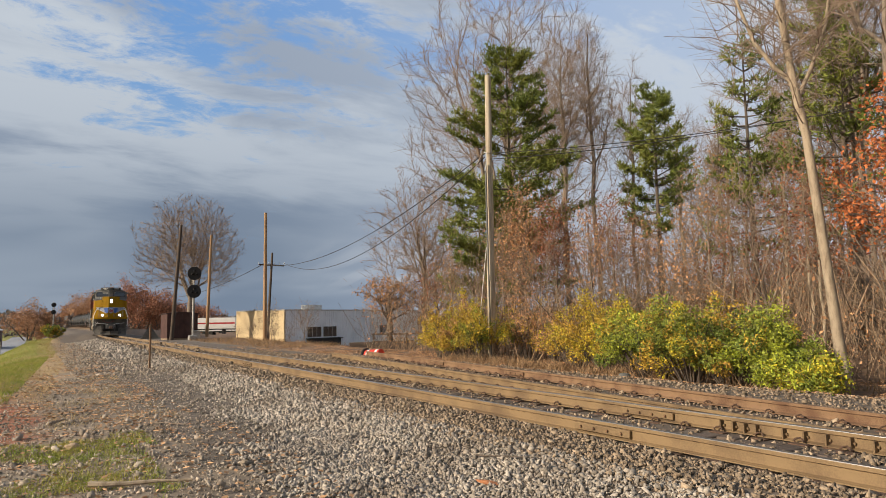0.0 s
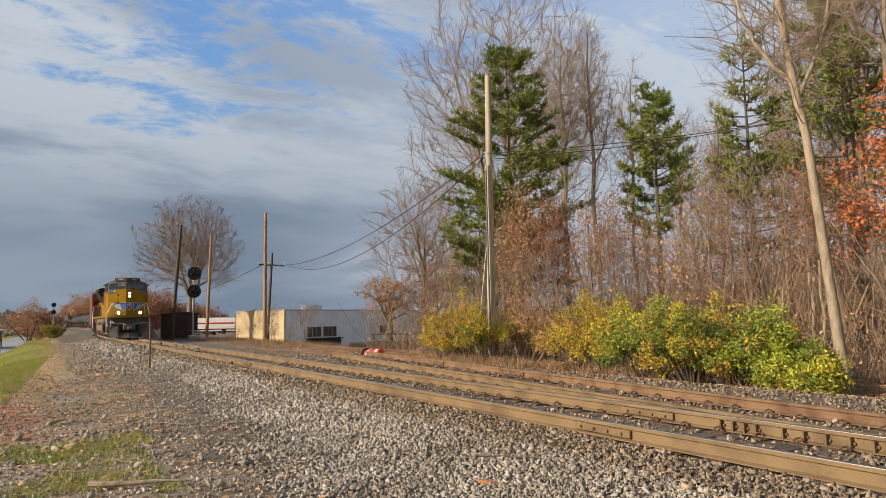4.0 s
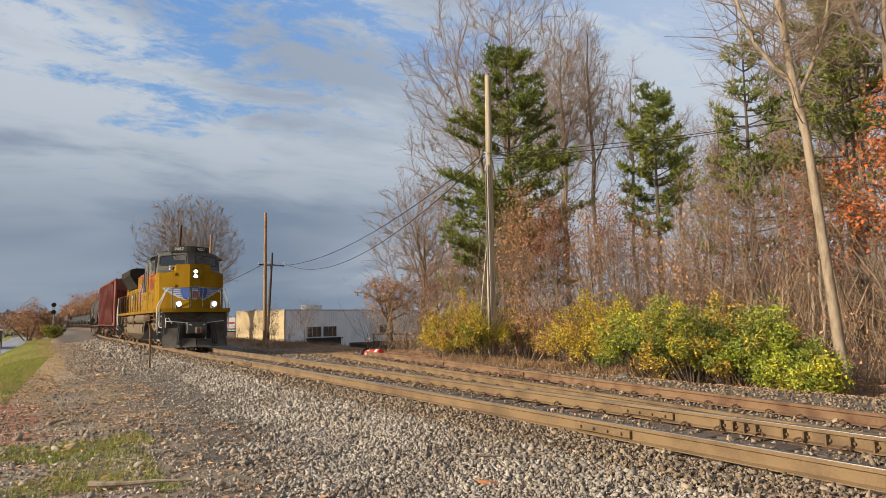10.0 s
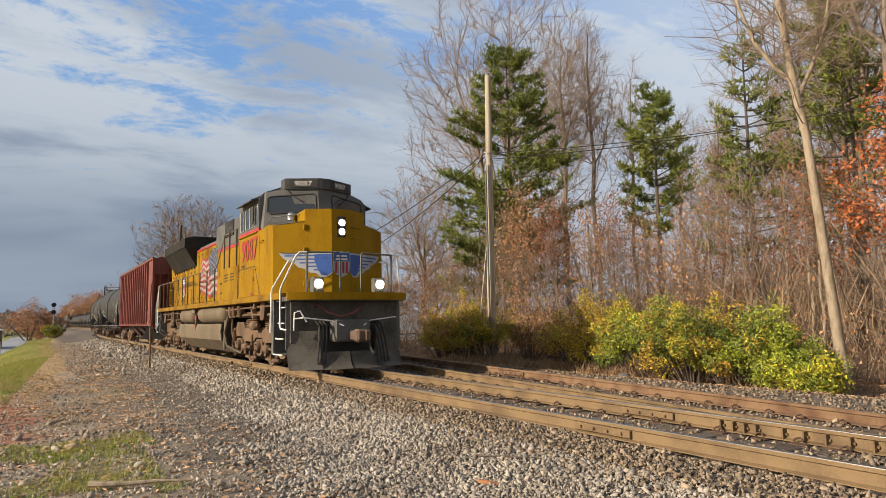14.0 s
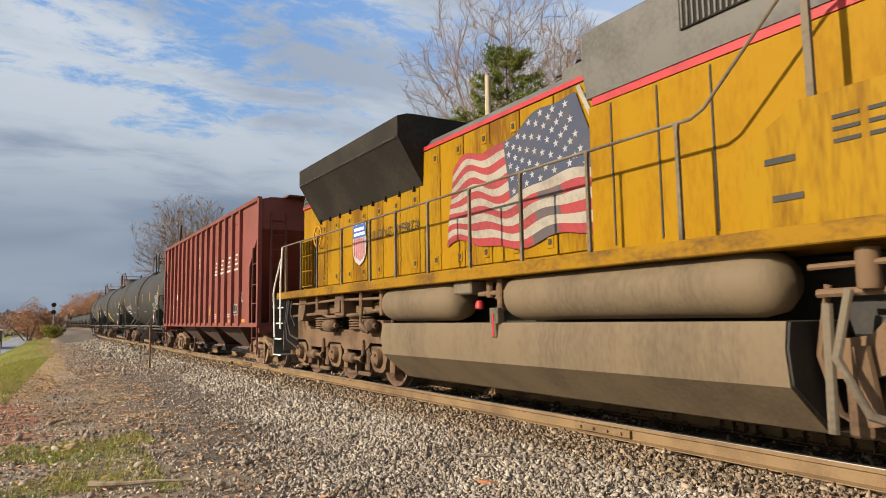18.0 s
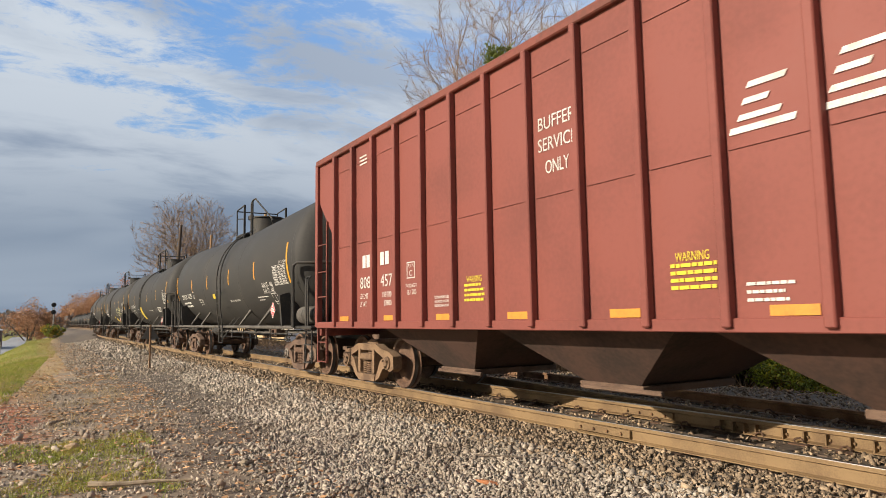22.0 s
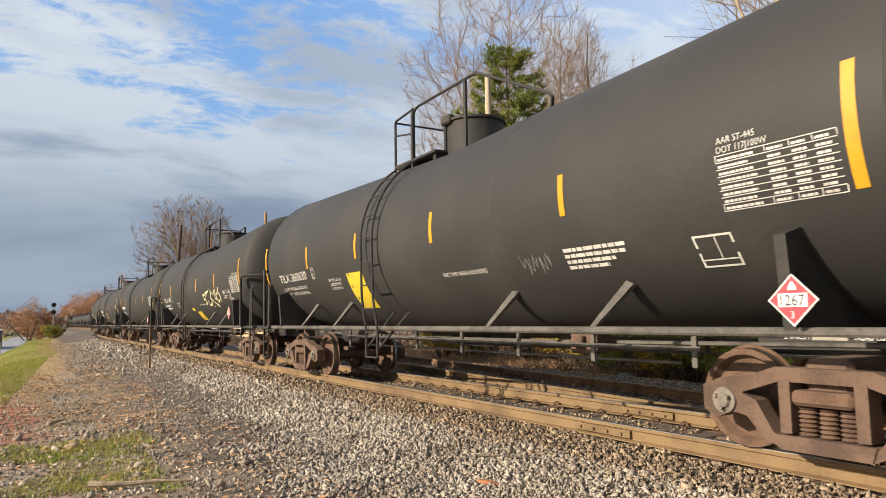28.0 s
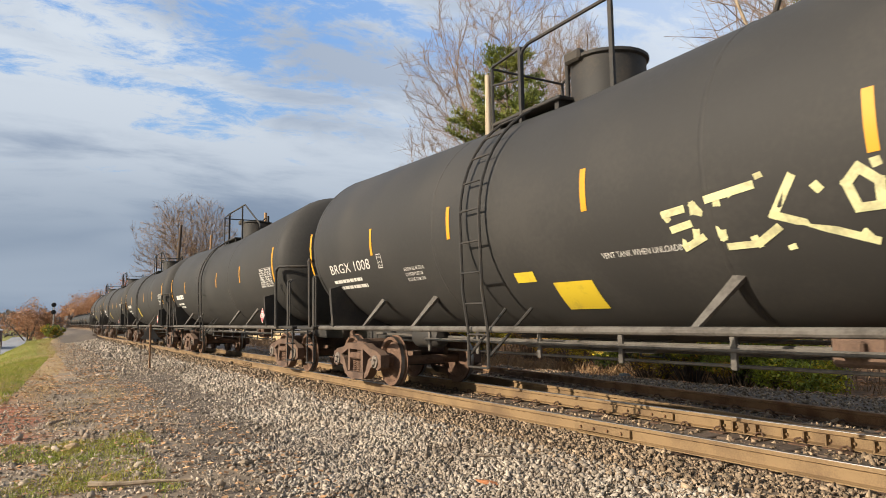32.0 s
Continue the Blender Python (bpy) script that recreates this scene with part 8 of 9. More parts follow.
    sh = Shape().add([(x + 0.012, y, 1.92) for x, y in tower] + [(x - 0.055, y, 3.98 if x < 8 else 4.03) for x, y in tower], [(5, 4, 3, 2, 1, 0), (6, 7, 8, 9, 10, 11)] + [(i, (i + 1) % 6, 6 + (i + 1) % 6, 6 + i) for i in range(6)])
    part("nose_door", sh, YELLOW, car, "raised yellow nose centre", angle=10)
    part("lamp_plate", Shape().box(9.04, 9.085, -0.10, 0.15, 3.30, 3.84, 0.01), BLACKISH, car, "dark headlamp plate")
    for z in (3.45, 3.68):
        part("lamp_rim", Shape().lathe([(0.105, 0.0), (0.105, 0.03), (0.085, 0.035), (0.085, 0.0)], "x", (9.08, 0.025, z), 18), CHROME, car)
        part("headlamp", Shape().lathe([(0.083, 0.0), (0.083, 0.02), (0.05, 0.028), (0.0, 0.03)], "x", (9.08, 0.025, z), 16), LAMP_ON, car, "lit headlamp")
    for s in (-1, 1):
        for z, a, b in ((2.94, 0.86, 1.36), (3.30, 0.30, 0.62), (3.58, 0.30, 0.62)):
            if s < 0 and z > 3:
                continue
            part("nose_grab_iron", Shape().tube([prow(s * a, z, 0.01), prow(s * a, z, 0.07), prow(s * b, z, 0.07), prow(s * b, z, 0.01)], 0.013, 5), YELLOW, car, "yellow grab iron")
    for z in (2.15, 2.98, 3.56):
        x, y, _ = prow(-0.80, z)
        part("door_hinge", Shape().box(x - 0.02, x + 0.05, y - 0.06, y + 0.04, z - 0.07, z + 0.07, 0.012), YELLOW, car)
    # winged shield painted on the nose
    wing = [(0.24, 2.92), (0.24, 2.40), (0.34, 2.31), (0.50, 2.31), (0.58, 2.40), (0.72, 2.42), (0.82, 2.51), (0.96, 2.55), (1.06, 2.66), (1.20, 2.71), (1.30, 2.80), (1.38, 2.92)]
    root = [(0.25, 2.88), (0.25, 2.42), (0.35, 2.34), (0.47, 2.35), (0.55, 2.50), (0.62, 2.72), (0.62, 2.88)]
    for s in (-1, 1):
        def face(pts, lift):
            return Shape().add([prow(s * y, z, 0.020 + lift) for y, z in pts], [tuple(range(len(pts)))[::-s]])

        part("wing_field", face(wing, 0.0), SILVER, car, "silver painted wing")
        part("wing_root", face(root, 0.004), WINGBLUE, car, "blue wing root")
        for z, b in ((2.845, 1.30), (2.755, 1.16), (2.665, 0.98), (2.575, 0.84), (2.485, 0.68)):
            part("wing_bar", face([(0.50, z - 0.017), (b - 0.05, z - 0.017), (b - 0.03, z), (b - 0.05, z + 0.017), (0.50, z + 0.017)], 0.004), WINGBLUE, car, "blue wing bar")
    pts = shield(0.0, 2.30, 0.46, 0.66)
    part("emblem", Shape().add([(9.135, y, z) for y, z in pts], [tuple(range(len(pts)))]), SILVER, car, "painted shield emblem")
    for k in range(4):
        y = -0.17 + 0.095 * k
        part("emblem_stripe", Shape().add([(9.139, y, 2.40), (9.139, y + 0.055, 2.40), (9.139, y + 0.055, 2.68), (9.139, y, 2.68)], [(0, 1, 2, 3)]), RED, car, "red shield stripe")
    part("emblem_top", Shape().add([(9.139, -0.21, 2.70), (9.139, 0.21, 2.70), (9.139, 0.20, 2.91), (9.139, -0.20, 2.91)], [(0, 1, 2, 3)]), WINGBLUE, car, "blue shield top")
    for z, w in ((2.83, 0.14), (2.75, 0.16)):
        part("emblem_bar", Shape().add([(9.143, -w, z - 0.022), (9.143, w, z - 0.022), (9.143, w, z + 0.022), (9.143, -w, z + 0.022)], [(0, 1, 2, 3)]), WHITE, car, "white bar")
    # front platform, steps and pilot
    part("front_platform", Shape().prism([(8.0, -1.5), (9.58, -1.5), (9.82, -1.02), (9.82, 1.02), (9.58, 1.5), (8.0, 1.5)], "z", 1.70, 1.80), GREY, car, "grey front platform")
    part("anticlimber", Shape().prism([(9.52, -1.53), (9.64, -1.55), (9.88, -1.05), (9.88, 1.05), (9.64, 1.55), (9.52, 1.53), (9.78, 1.02), (9.78, -1.02)], "z", 1.72, 1.90), YELLOW, car, "yellow platform edge")
    for s in (-1, 1):
        for a, b, nm in ((8.62, 9.36, "front_step"), (-9.98, -9.42, "rear_step")):
            part("step_side", Shape().box(a - 0.02 if a < 0 else a - 0.14, a if a < 0 else a, *sorted((s * 1.05, s * 1.56)), 0.44, 1.76, 0.01), GREY, car, "grey step well")
            part("step_side", Shape().box(b, b + 0.02, *sorted((s * 1.05, s * 1.50)), 0.55, 1.76, 0.01), GREY, car)
            part("step_back", Shape().box(a, b, *sorted((s * 1.03, s * 1.06)), 0.44, 1.76), BLACKISH, car)
            for k in range(4):
                z = 0.45 + 0.37 * k
                a2 = a + (0.09 * k if a > 0 else 0.0)
                st = part("step", Shape().box(a2, b - 0.03 * k, *sorted((s * 1.08, s * (1.56 - 0.03 * k))), z - 0.02, z, 0.004), GREY, car, "metal step")
                part("step_edge", Shape().box(a2, b - 0.03 * k, *sorted((s * (1.56 - 0.03 * k), s * (1.568 - 0.03 * k))), z - 0.025, z + 0.004), WHITE, st, "white step edge")
        # white corner handrails
        r1 = Shape().tube([(8.53, s * 1.6, 0.95), (8.57, s * 1.6, 1.92), (8.61, s * 1.59, 2.03), (9.02, s * 1.32, 2.69), (8.94, s * 1.12, 2.72)], 0.022, 7)
        r2 = Shape().tube([(9.42, s * 1.5, 1.02), (9.26, s * 1.58, 1.05), (9.21, s * 1.58, 1.15), (9.21, s * 1.58, 1.96), (9.24, s * 1.57, 2.04), (9.58, s * 1.34, 2.74), (9.66, s * 1.28, 2.83), (9.69, s * 1.1, 2.84)], 0.022, 7)
        part("corner_handrail", r1, WHITE, car, "white corner handrail")
        part("corner_handrail", r2, WHITE, car, "white corner handrail")
        part("platform_post", Shape().tube([(9.69, s * 1.1, 2.84), (9.69, s * 1.1, 1.8)], 0.032, 6), GREY, car)
        part("platform_rail", Shape().tube([(9.69, s * 1.1, 2.84), (9.71, s * 0.3, 2.86), (9.71, s * 0.27, 2.80), (9.71, s * 0.27, 1.8)], 0.022, 6), GREY, car)
        part("ditch_lamp_box", Shape().box(9.46, 9.66, s * 0.80 - 0.14, s * 0.80 + 0.14, 1.82, 2.26, 0.02), GREY, car, "grey lamp box")
        part("ditch_lamp", Shape().lathe([(0.105, 0.0), (0.105, 0.03), (0.06, 0.045), (0.0, 0.05)], "x", (9.665, s * 0.80, 2.10), 18), LAMP_ON, car, "lit ditch lamp")
        part("rear_handrail", Shape().tube([(-9.95, s * 1.55, 0.85), (-9.95, s * 1.58, 1.9), (-9.86, s * 1.58, 2.1), (-9.45, s * 1.56, 2.7)], 0.022, 7).tube([(-9.40, s * 1.58, 1.05), (-9.42, s * 1.58, 2.2), (-9.36, s * 1.56, 2.98)], 0.022, 7), WHITE, car, "white rear handrail")
        # pilot and plow
    def blade(y0, x0, y1, x1, rise):
        """A curved plate of the plow between two stations across the car."""
        sh, sec, m = Shape(), [], 8
        for k in range(m):
            a = k / (m - 1) * math.pi / 2
            sec.append((0.26 * math.sin(a) ** 1.4, 0.09 + rise * (1 - math.cos(a * 0.95)) / (1 - math.cos(math.pi / 2 * 0.95))))
        for back in (0.0, 0.05):
            n0 = len(sh.v)
            sh.v += [(x0 - d - back, y0, z) for d, z in sec] + [(x1 - d - back, y1, z) for d, z in sec]
            sh.f += [(n0 + i, n0 + i + 1, n0 + m + i + 1, n0 + m + i) for i in range(m - 1)]
        sh.f += [(m - 1, 2 * m - 1, 4 * m - 1, 3 * m - 1), (0, m, 3 * m, 2 * m)]
        return sh

    for s in (-1, 1):
        part("plow_wing", blade(s * 0.74, 9.86, s * 1.46, 9.60, 0.90), PLOWGREY, car, "tall grey plow wing")
        part("plow_blade", blade(s * 0.02, 9.98, s * 0.74, 9.86, 0.40), PLOWGREY, car, "low curved plow blade")
        part("wing_edge", Shape().box(9.50, 9.62, *sorted((s * 0.70, s * 0.75)), 0.40, 1.02, 0.01), PLOWGREY, car)
    # no hollow is cut: a flat black sheet paints the shade behind the coupler
    part("draft_recess", Shape().box(9.42, 9.46, -0.70, 0.70, 0.40, 1.1), BLACKISH, car, "black sheet that stands for the shade round the coupler")
    part("pilot_plate", Shape().box(9.3, 9.42, -1.4, 1.4, 0.7, 1.7, 0.02), PLOWGREY, car, "dusty grey pilot plate")
    part("draft_pocket", Shape().box(9.35, 9.85, -0.45, 0.45, 0.72, 1.25, 0.04), GREY, car)
    coupler(car, 10.35, 1)
    coupler(car, -10.6, -1)
    part("red_hose", Shape().tube([(9.45, -0.75, 1.62), (9.65, -0.55, 1.42), (9.75, -0.25, 1.32), (9.75, 0.1, 1.42), (9.65, 0.3, 1.55)], 0.03, 8), FADEDHOSE, car, "faded red jumper hose")
    for s in (-1, 1):
        for k in range(3):
            y = s * (0.62 + 0.09 * k)
            part("hose", Shape().tube([(9.45, y, 1.22), (9.72, y, 1.12), (9.85, y + s * 0.05, 0.75), (9.9, y + s * 0.1, 0.30)], 0.024, 7).tube([(9.9, y + s * 0.1, 0.34), (9.93, y + s * 0.1, 0.22)], 0.035, 7), BLACKISH, car, "black air hose")
        part("uncoupling_lever", Shape().tube([(9.5, s * 1.3, 1.28), (9.72, s * 1.2, 1.3), (9.75, s * 0.5, 1.22), (9.9, s * 0.25, 1.1)], 0.016, 6), WHITE, car, "white uncoupling lever")
    part("drop_step", Shape().tube([(9.52, -1.35, 1.0), (9.56, -1.35, 1.42), (9.66, -1.25, 1.46), (9.70, -1.1, 1.2)], 0.018, 6), WHITE, car)
    # side handrails
    posts = [-9.1, -8.1, -7.1, -5.78, -4.5, -3.52, -2.46, -1.33, -0.2, 0.96, 2.14]
    for s in (-1, 1):
        y = s * 1.54
        part("handrail", Shape().tube([(-9.36, y, 2.98), (2.3, y, 2.98), (2.44, y, 3.04), (3.3, y * 0.99, 3.85), (3.45, y * 0.99, 3.92), (5.15, y * 0.99, 3.96)], 0.017, 7), DUSTY, car, "grey side handrail")
        for x in posts:
            part("handrail_post", Shape().prism([(x - 0.022, 1.90), (x + 0.022, 1.90), (x + 0.016, 2.9), (x + 0.03, 2.98), (x - 0.03, 2.98), (x - 0.016, 2.9)], "y", *sorted((y - 0.018, y + 0.018))), DUSTY, car, "grey handrail post")
        for x in (3.4, 4.05, 4.9):
            part("handrail_post", Shape().box(x - 0.03, x + 0.03, y - 0.02, y + 0.02, 2.86, 3.93), DUSTY, car, "grey handrail post")
    # painted markings
    lettering(car, "9087", 5.60, 2.90, 0.86, -1.566, RED, 1.52, "red road number")
    lettering(car, "9087", 5.585, 2.885, 0.88, -1.563, BLACKISH, 1.55, "black edge of the road number")
    flag(car, -HY - 0.028)
    y = -HY - 0.028
    flat_sign("emblem", car, [shield(-6.06, 2.30, 0.66, 0.88)], y, SILVER, "painted shield emblem")
    flat_sign("emblem_top", car, [[(-6.36, 2.86), (-5.76, 2.86), (-5.75, 3.06), (-5.79, 3.15), (-5.93, 3.11), (-6.06, 3.16), (-6.19, 3.11), (-6.33, 3.15), (-6.37, 3.06)]], y - 0.003, WINGBLUE, "blue shield top")
    flat_sign("emblem_bar", car, [[(-6.30, 3.0), (-5.84, 3.0), (-5.84, 3.06), (-6.30, 3.06)], [(-6.32, 2.9), (-5.80, 2.9), (-5.80, 2.96), (-6.32, 2.96)]], y - 0.006, WHITE, "white bars")
    flat_sign("emblem_stripe", car, [[(-6.33 + 0.094 * k, 2.5 - 0.11 * (1 - abs(k - 3) / 3.0) if k else 2.5), (-6.285 + 0.094 * k, 2.5 - 0.11 * (1 - abs(k - 3) / 3.0)), (-6.285 + 0.094 * k, 2.85), (-6.33 + 0.094 * k, 2.85)] for k in range(6)], y - 0.003, RED, "red shield stripes")
    lettering(car, "BUILDING AMERICA", -5.66, 2.74, 0.26, y, BLACKISH, 2.05, "black slogan lettering")
    bars(car, 5.55, 2.74, 1, 0.42, 0.06, 0.03, -1.556, BLACKISH, 3)
    flat_sign("label_plate", car, [[(6.55, 1.93), (6.78, 1.93), (6.78, 2.0), (6.55, 2.0)]], -1.572, STRIPERED, "small faded red label")
    # exhaust soot stays on the hood top
    car["sets"] = loco_truck(car, 5.95) + loco_truck(car, -7.08)
    return car
# ---- the train, front to rear ----
train = []
loco = locomotive()
train.append((loco, 3.30, 6.45))
hopper = hopper_car()
train.append((hopper, -15.37, 6.05))
lead = tank_car(stripes=(-7.33, -4.32, -1.74, 1.21, 3.97, 6.72), ladder=0.16)
part("brake_reservoir", Shape().lathe([(0.0, 6.62), (0.14, 6.66), (0.20, 6.78), (0.20, 7.55), (0.14, 7.66), (0.0, 7.70)], "x", (0, -1.18, 1.36), 18), PIPEGREY, lead, "grey brake cylinder under the tank end")
first = tank_car()
for i in range(24):
    one = lead if i == 0 else (first if i == 1 else copy_thing(first, Matrix.Identity(4)))
    train.append((one, -31.43 - 16.97 * i, 6.2))


# ---- markings of the cars ----
PRINT = paint("white_stencil", (0.62, 0.61, 0.57), 0.6, 0, (0.45, 0.43, 0.39), 0.4, 6, 40, 0)
SPRAY = paint("pale_yellow_spray", (0.62, 0.60, 0.33), 0.7, 0, (0.40, 0.38, 0.22), 0.5, 6, 30, 0)
SPRAYDIM = paint("faint_white_spray", (0.22, 0.21, 0.20), 0.7, 0, (0.14, 0.135, 0.13), 0.5, 6, 30, 0)
STICKER = paint("yellow_sticker", (0.66, 0.49, 0.03), 0.5, 0, (0.52, 0.39, 0.04), 0.4, 5, 30, 0)
PLACARD = paint("red_placard", (0.62, 0.05, 0.07), 0.45, 0, (0.5, 0.05, 0.06), 0.4, 5, 30, 0)


def skin(x, arc, lift=0.006):
    return on_tank(x, math.degrees(arc / TANKR), lift)


def tank_words(car, text, x, arc, size, width, material=None, label="white stencilled lettering"):
    v, f = words(text, size, width)
    return part("lettering", Shape().add([skin(x + a, arc + b) for a, b, _ in v], f), material or PRINT, car, label)


def tank_poly(car, name, x0, x1, a0, a1, material, label, slant=0.0, lift=0.005):
    """A patch on the tank's skin."""
    n = 6
    pts, fs = [], []
    for i in range(n + 1):
        t = i / n
        for x in (x0, x1):
            pts.append(skin(x + slant * (1 - t), a0 + (a1 - a0) * t, lift))
    for i in range(n):
        fs.append((2 * i, 2 * i + 1, 2 * i + 3, 2 * i + 2))
    return part(name, Shape().add(pts, fs), material, car, label)


def tank_table(car, x0, x1, a0, a1):
    """The test table: ruled lines with unreadable entries."""
    sh = Shape()

    def line(xa, aa, xb, ab, w=0.008):
        if abs(xb - xa) > abs(ab - aa):
            q = [(xa, aa - w / 2), (xb, ab - w / 2), (xb, ab + w / 2), (xa, aa + w / 2)]
        else:
            q = [(xa - w / 2, aa), (xa + w / 2, aa), (xb + w / 2, ab), (xb - w / 2, ab)]
        sh.add([skin(*k) for k in q], [(0, 1, 2, 3)])

    rows = 8
    for k in range(rows + 1):
        a = a0 + (a1 - a0) * k / rows
        line(x0, a, x1, a)
    for t in (0, 0.44, 0.64, 0.82, 1.0):
        line(x0 + (x1 - x0) * t, a0, x0 + (x1 - x0) * t, a1)
    part("test_table", sh, PRINT, car, "ruled white test table")
    for j, (t, w) in enumerate(((0.02, 0.36), (0.46, 0.14), (0.66, 0.13), (0.84, 0.13))):
        h = (a1 - a0) / rows
        bars(car, x0 + (x1 - x0) * t, a1 - h * 0.78, rows, (x1 - x0) * w, h * 0.36, h * 0.64, 0, PRINT, 5 + j, skin)


def tank_frame(car, x, a, w, h, slant=0.0):
    sh = Shape()
    for q in ([(0, 0), (w, 0), (w, 0.022), (0, 0.022)], [(0, h), (w, h), (w, h + 0.022), (0, h + 0.022)], [(0, 0), (0.022, 0), (0.022, h), (0, h)], [(w - 0.022, 0), (w, 0), (w, h + 0.022), (w - 0.022, h + 0.022)], [(w * 0.55, 0.1), (w * 0.55 + 0.012, 0.1), (w * 0.55 + 0.012, h), (w * 0.55, h)], [(0, 0.08), (w, 0.08), (w, 0.095), (0, 0.095)]):
        sh.add([skin(x + p + slant * k, a + k) for p, k in q], [(0, 1, 2, 3)])
    part("stencil_frame", sh, PRINT, car, "white stencil frame")


def plate_frame(car, x, a):
    sh = Shape()
    w, h, t = 0.17, 0.25, 0.012
    for q in ([(0, 0), (w, 0), (w, t), (0, t)], [(0, h - t), (w, h - t), (w, h), (0, h)], [(0, 0), (t, 0), (t, h), (0, h)], [(w - t, 0), (w, 0), (w, h), (w - t, h)]):
        sh.add([skin(x + p, a + k) for p, k in q], [(0, 1, 2, 3)])
    part("plate_frame", sh, PRINT, car)
    tank_words(car, "C", x + 0.045, a + 0.03, 0.13, 0.08)
    tank_words(car, "PLATE", x + 0.02, a + 0.18, 0.05, 0.13)


def diamond_sign(car, x, y, z, facing="-y"):
    """A diamond placard in its holder."""
    def at(a, b, d):
        return (x + a, y - d, z + b) if facing == "-y" else (x + d, y + a, z + b)

    r = 0.20
    s = part("placard", Shape().add([at(-r, 0, 0), at(0, -r, 0), at(r, 0, 0), at(0, r, 0)], [(0, 1, 2, 3)]), WHITE, car, "white-edged red hazard placard")
    r = 0.182
    part("placard_field", Shape().add([at(-r, 0, 0.002), at(0, -r, 0.002), at(r, 0, 0.002), at(0, r, 0.002)], [(0, 1, 2, 3)]), PLACARD, s, "red field")
    part("placard_panel", Shape().add([at(-0.115, -0.052, 0.004), at(0.115, -0.052, 0.004), at(0.115, 0.052, 0.004), at(-0.115, 0.052, 0.004)], [(0, 1, 2, 3)]), WHITE, s, "white panel")
    v, f = words("1267", 0.115, 0.19)
    part("digits", Shape().add([at(a - 0.095, b - 0.04, 0.006) for a, b, _ in v], f), BLACKISH, s, "black digits")
    part("flame", Shape().add([at(-0.035, 0.075, 0.004), at(0.035, 0.075, 0.004), at(0.028, 0.11, 0.004), at(0.0, 0.145, 0.004), at(-0.028, 0.11, 0.004)], [(0, 1, 2, 3, 4)]), WHITE, s)
    v, f = words("3", 0.075)
    part("class_digit", Shape().add([at(a - 0.02, b - 0.135, 0.004) for a, b, _ in v], f), WHITE, s)


def stroke(car, pts, w, material, label="spray-painted stroke"):
    """A brush stroke on the tank's skin through (x, arc) points."""
    sh = Shape()
    for (x0, a0), (x1, a1) in zip(pts[:-1], pts[1:]):
        d = math.hypot(x1 - x0, a1 - a0) + 1e-6
        nx, na = -(a1 - a0) / d * w / 2, (x1 - x0) / d * w / 2
        ex, ea = (x1 - x0) / d * w * 0.45, (a1 - a0) / d * w * 0.45
        sh.add([skin(x0 - ex - nx, a0 - ea - na, 0.007), skin(x1 + ex - nx, a1 + ea - na, 0.007), skin(x1 + ex + nx, a1 + ea + na, 0.007), skin(x0 - ex + nx, a0 - ea + na, 0.007)], [(0, 1, 2, 3)])
    return part("graffiti", sh, material, car, label)


def head_words(car, text, y, z, size, width):
    v, f = words(text, size, width)
    pts = []
    for a, b, _ in v:
        yy, zz = y + a, z + b
        q = min(0.98, ((yy) ** 2 + (zz - 2.735) ** 2) / TANKR ** 2)
        pts.append((TANKL + TANKD * math.sqrt(1 - q) + 0.008, yy, zz))
    part("lettering", Shape().add(pts, f), PRINT, car, "white stencilled lettering")


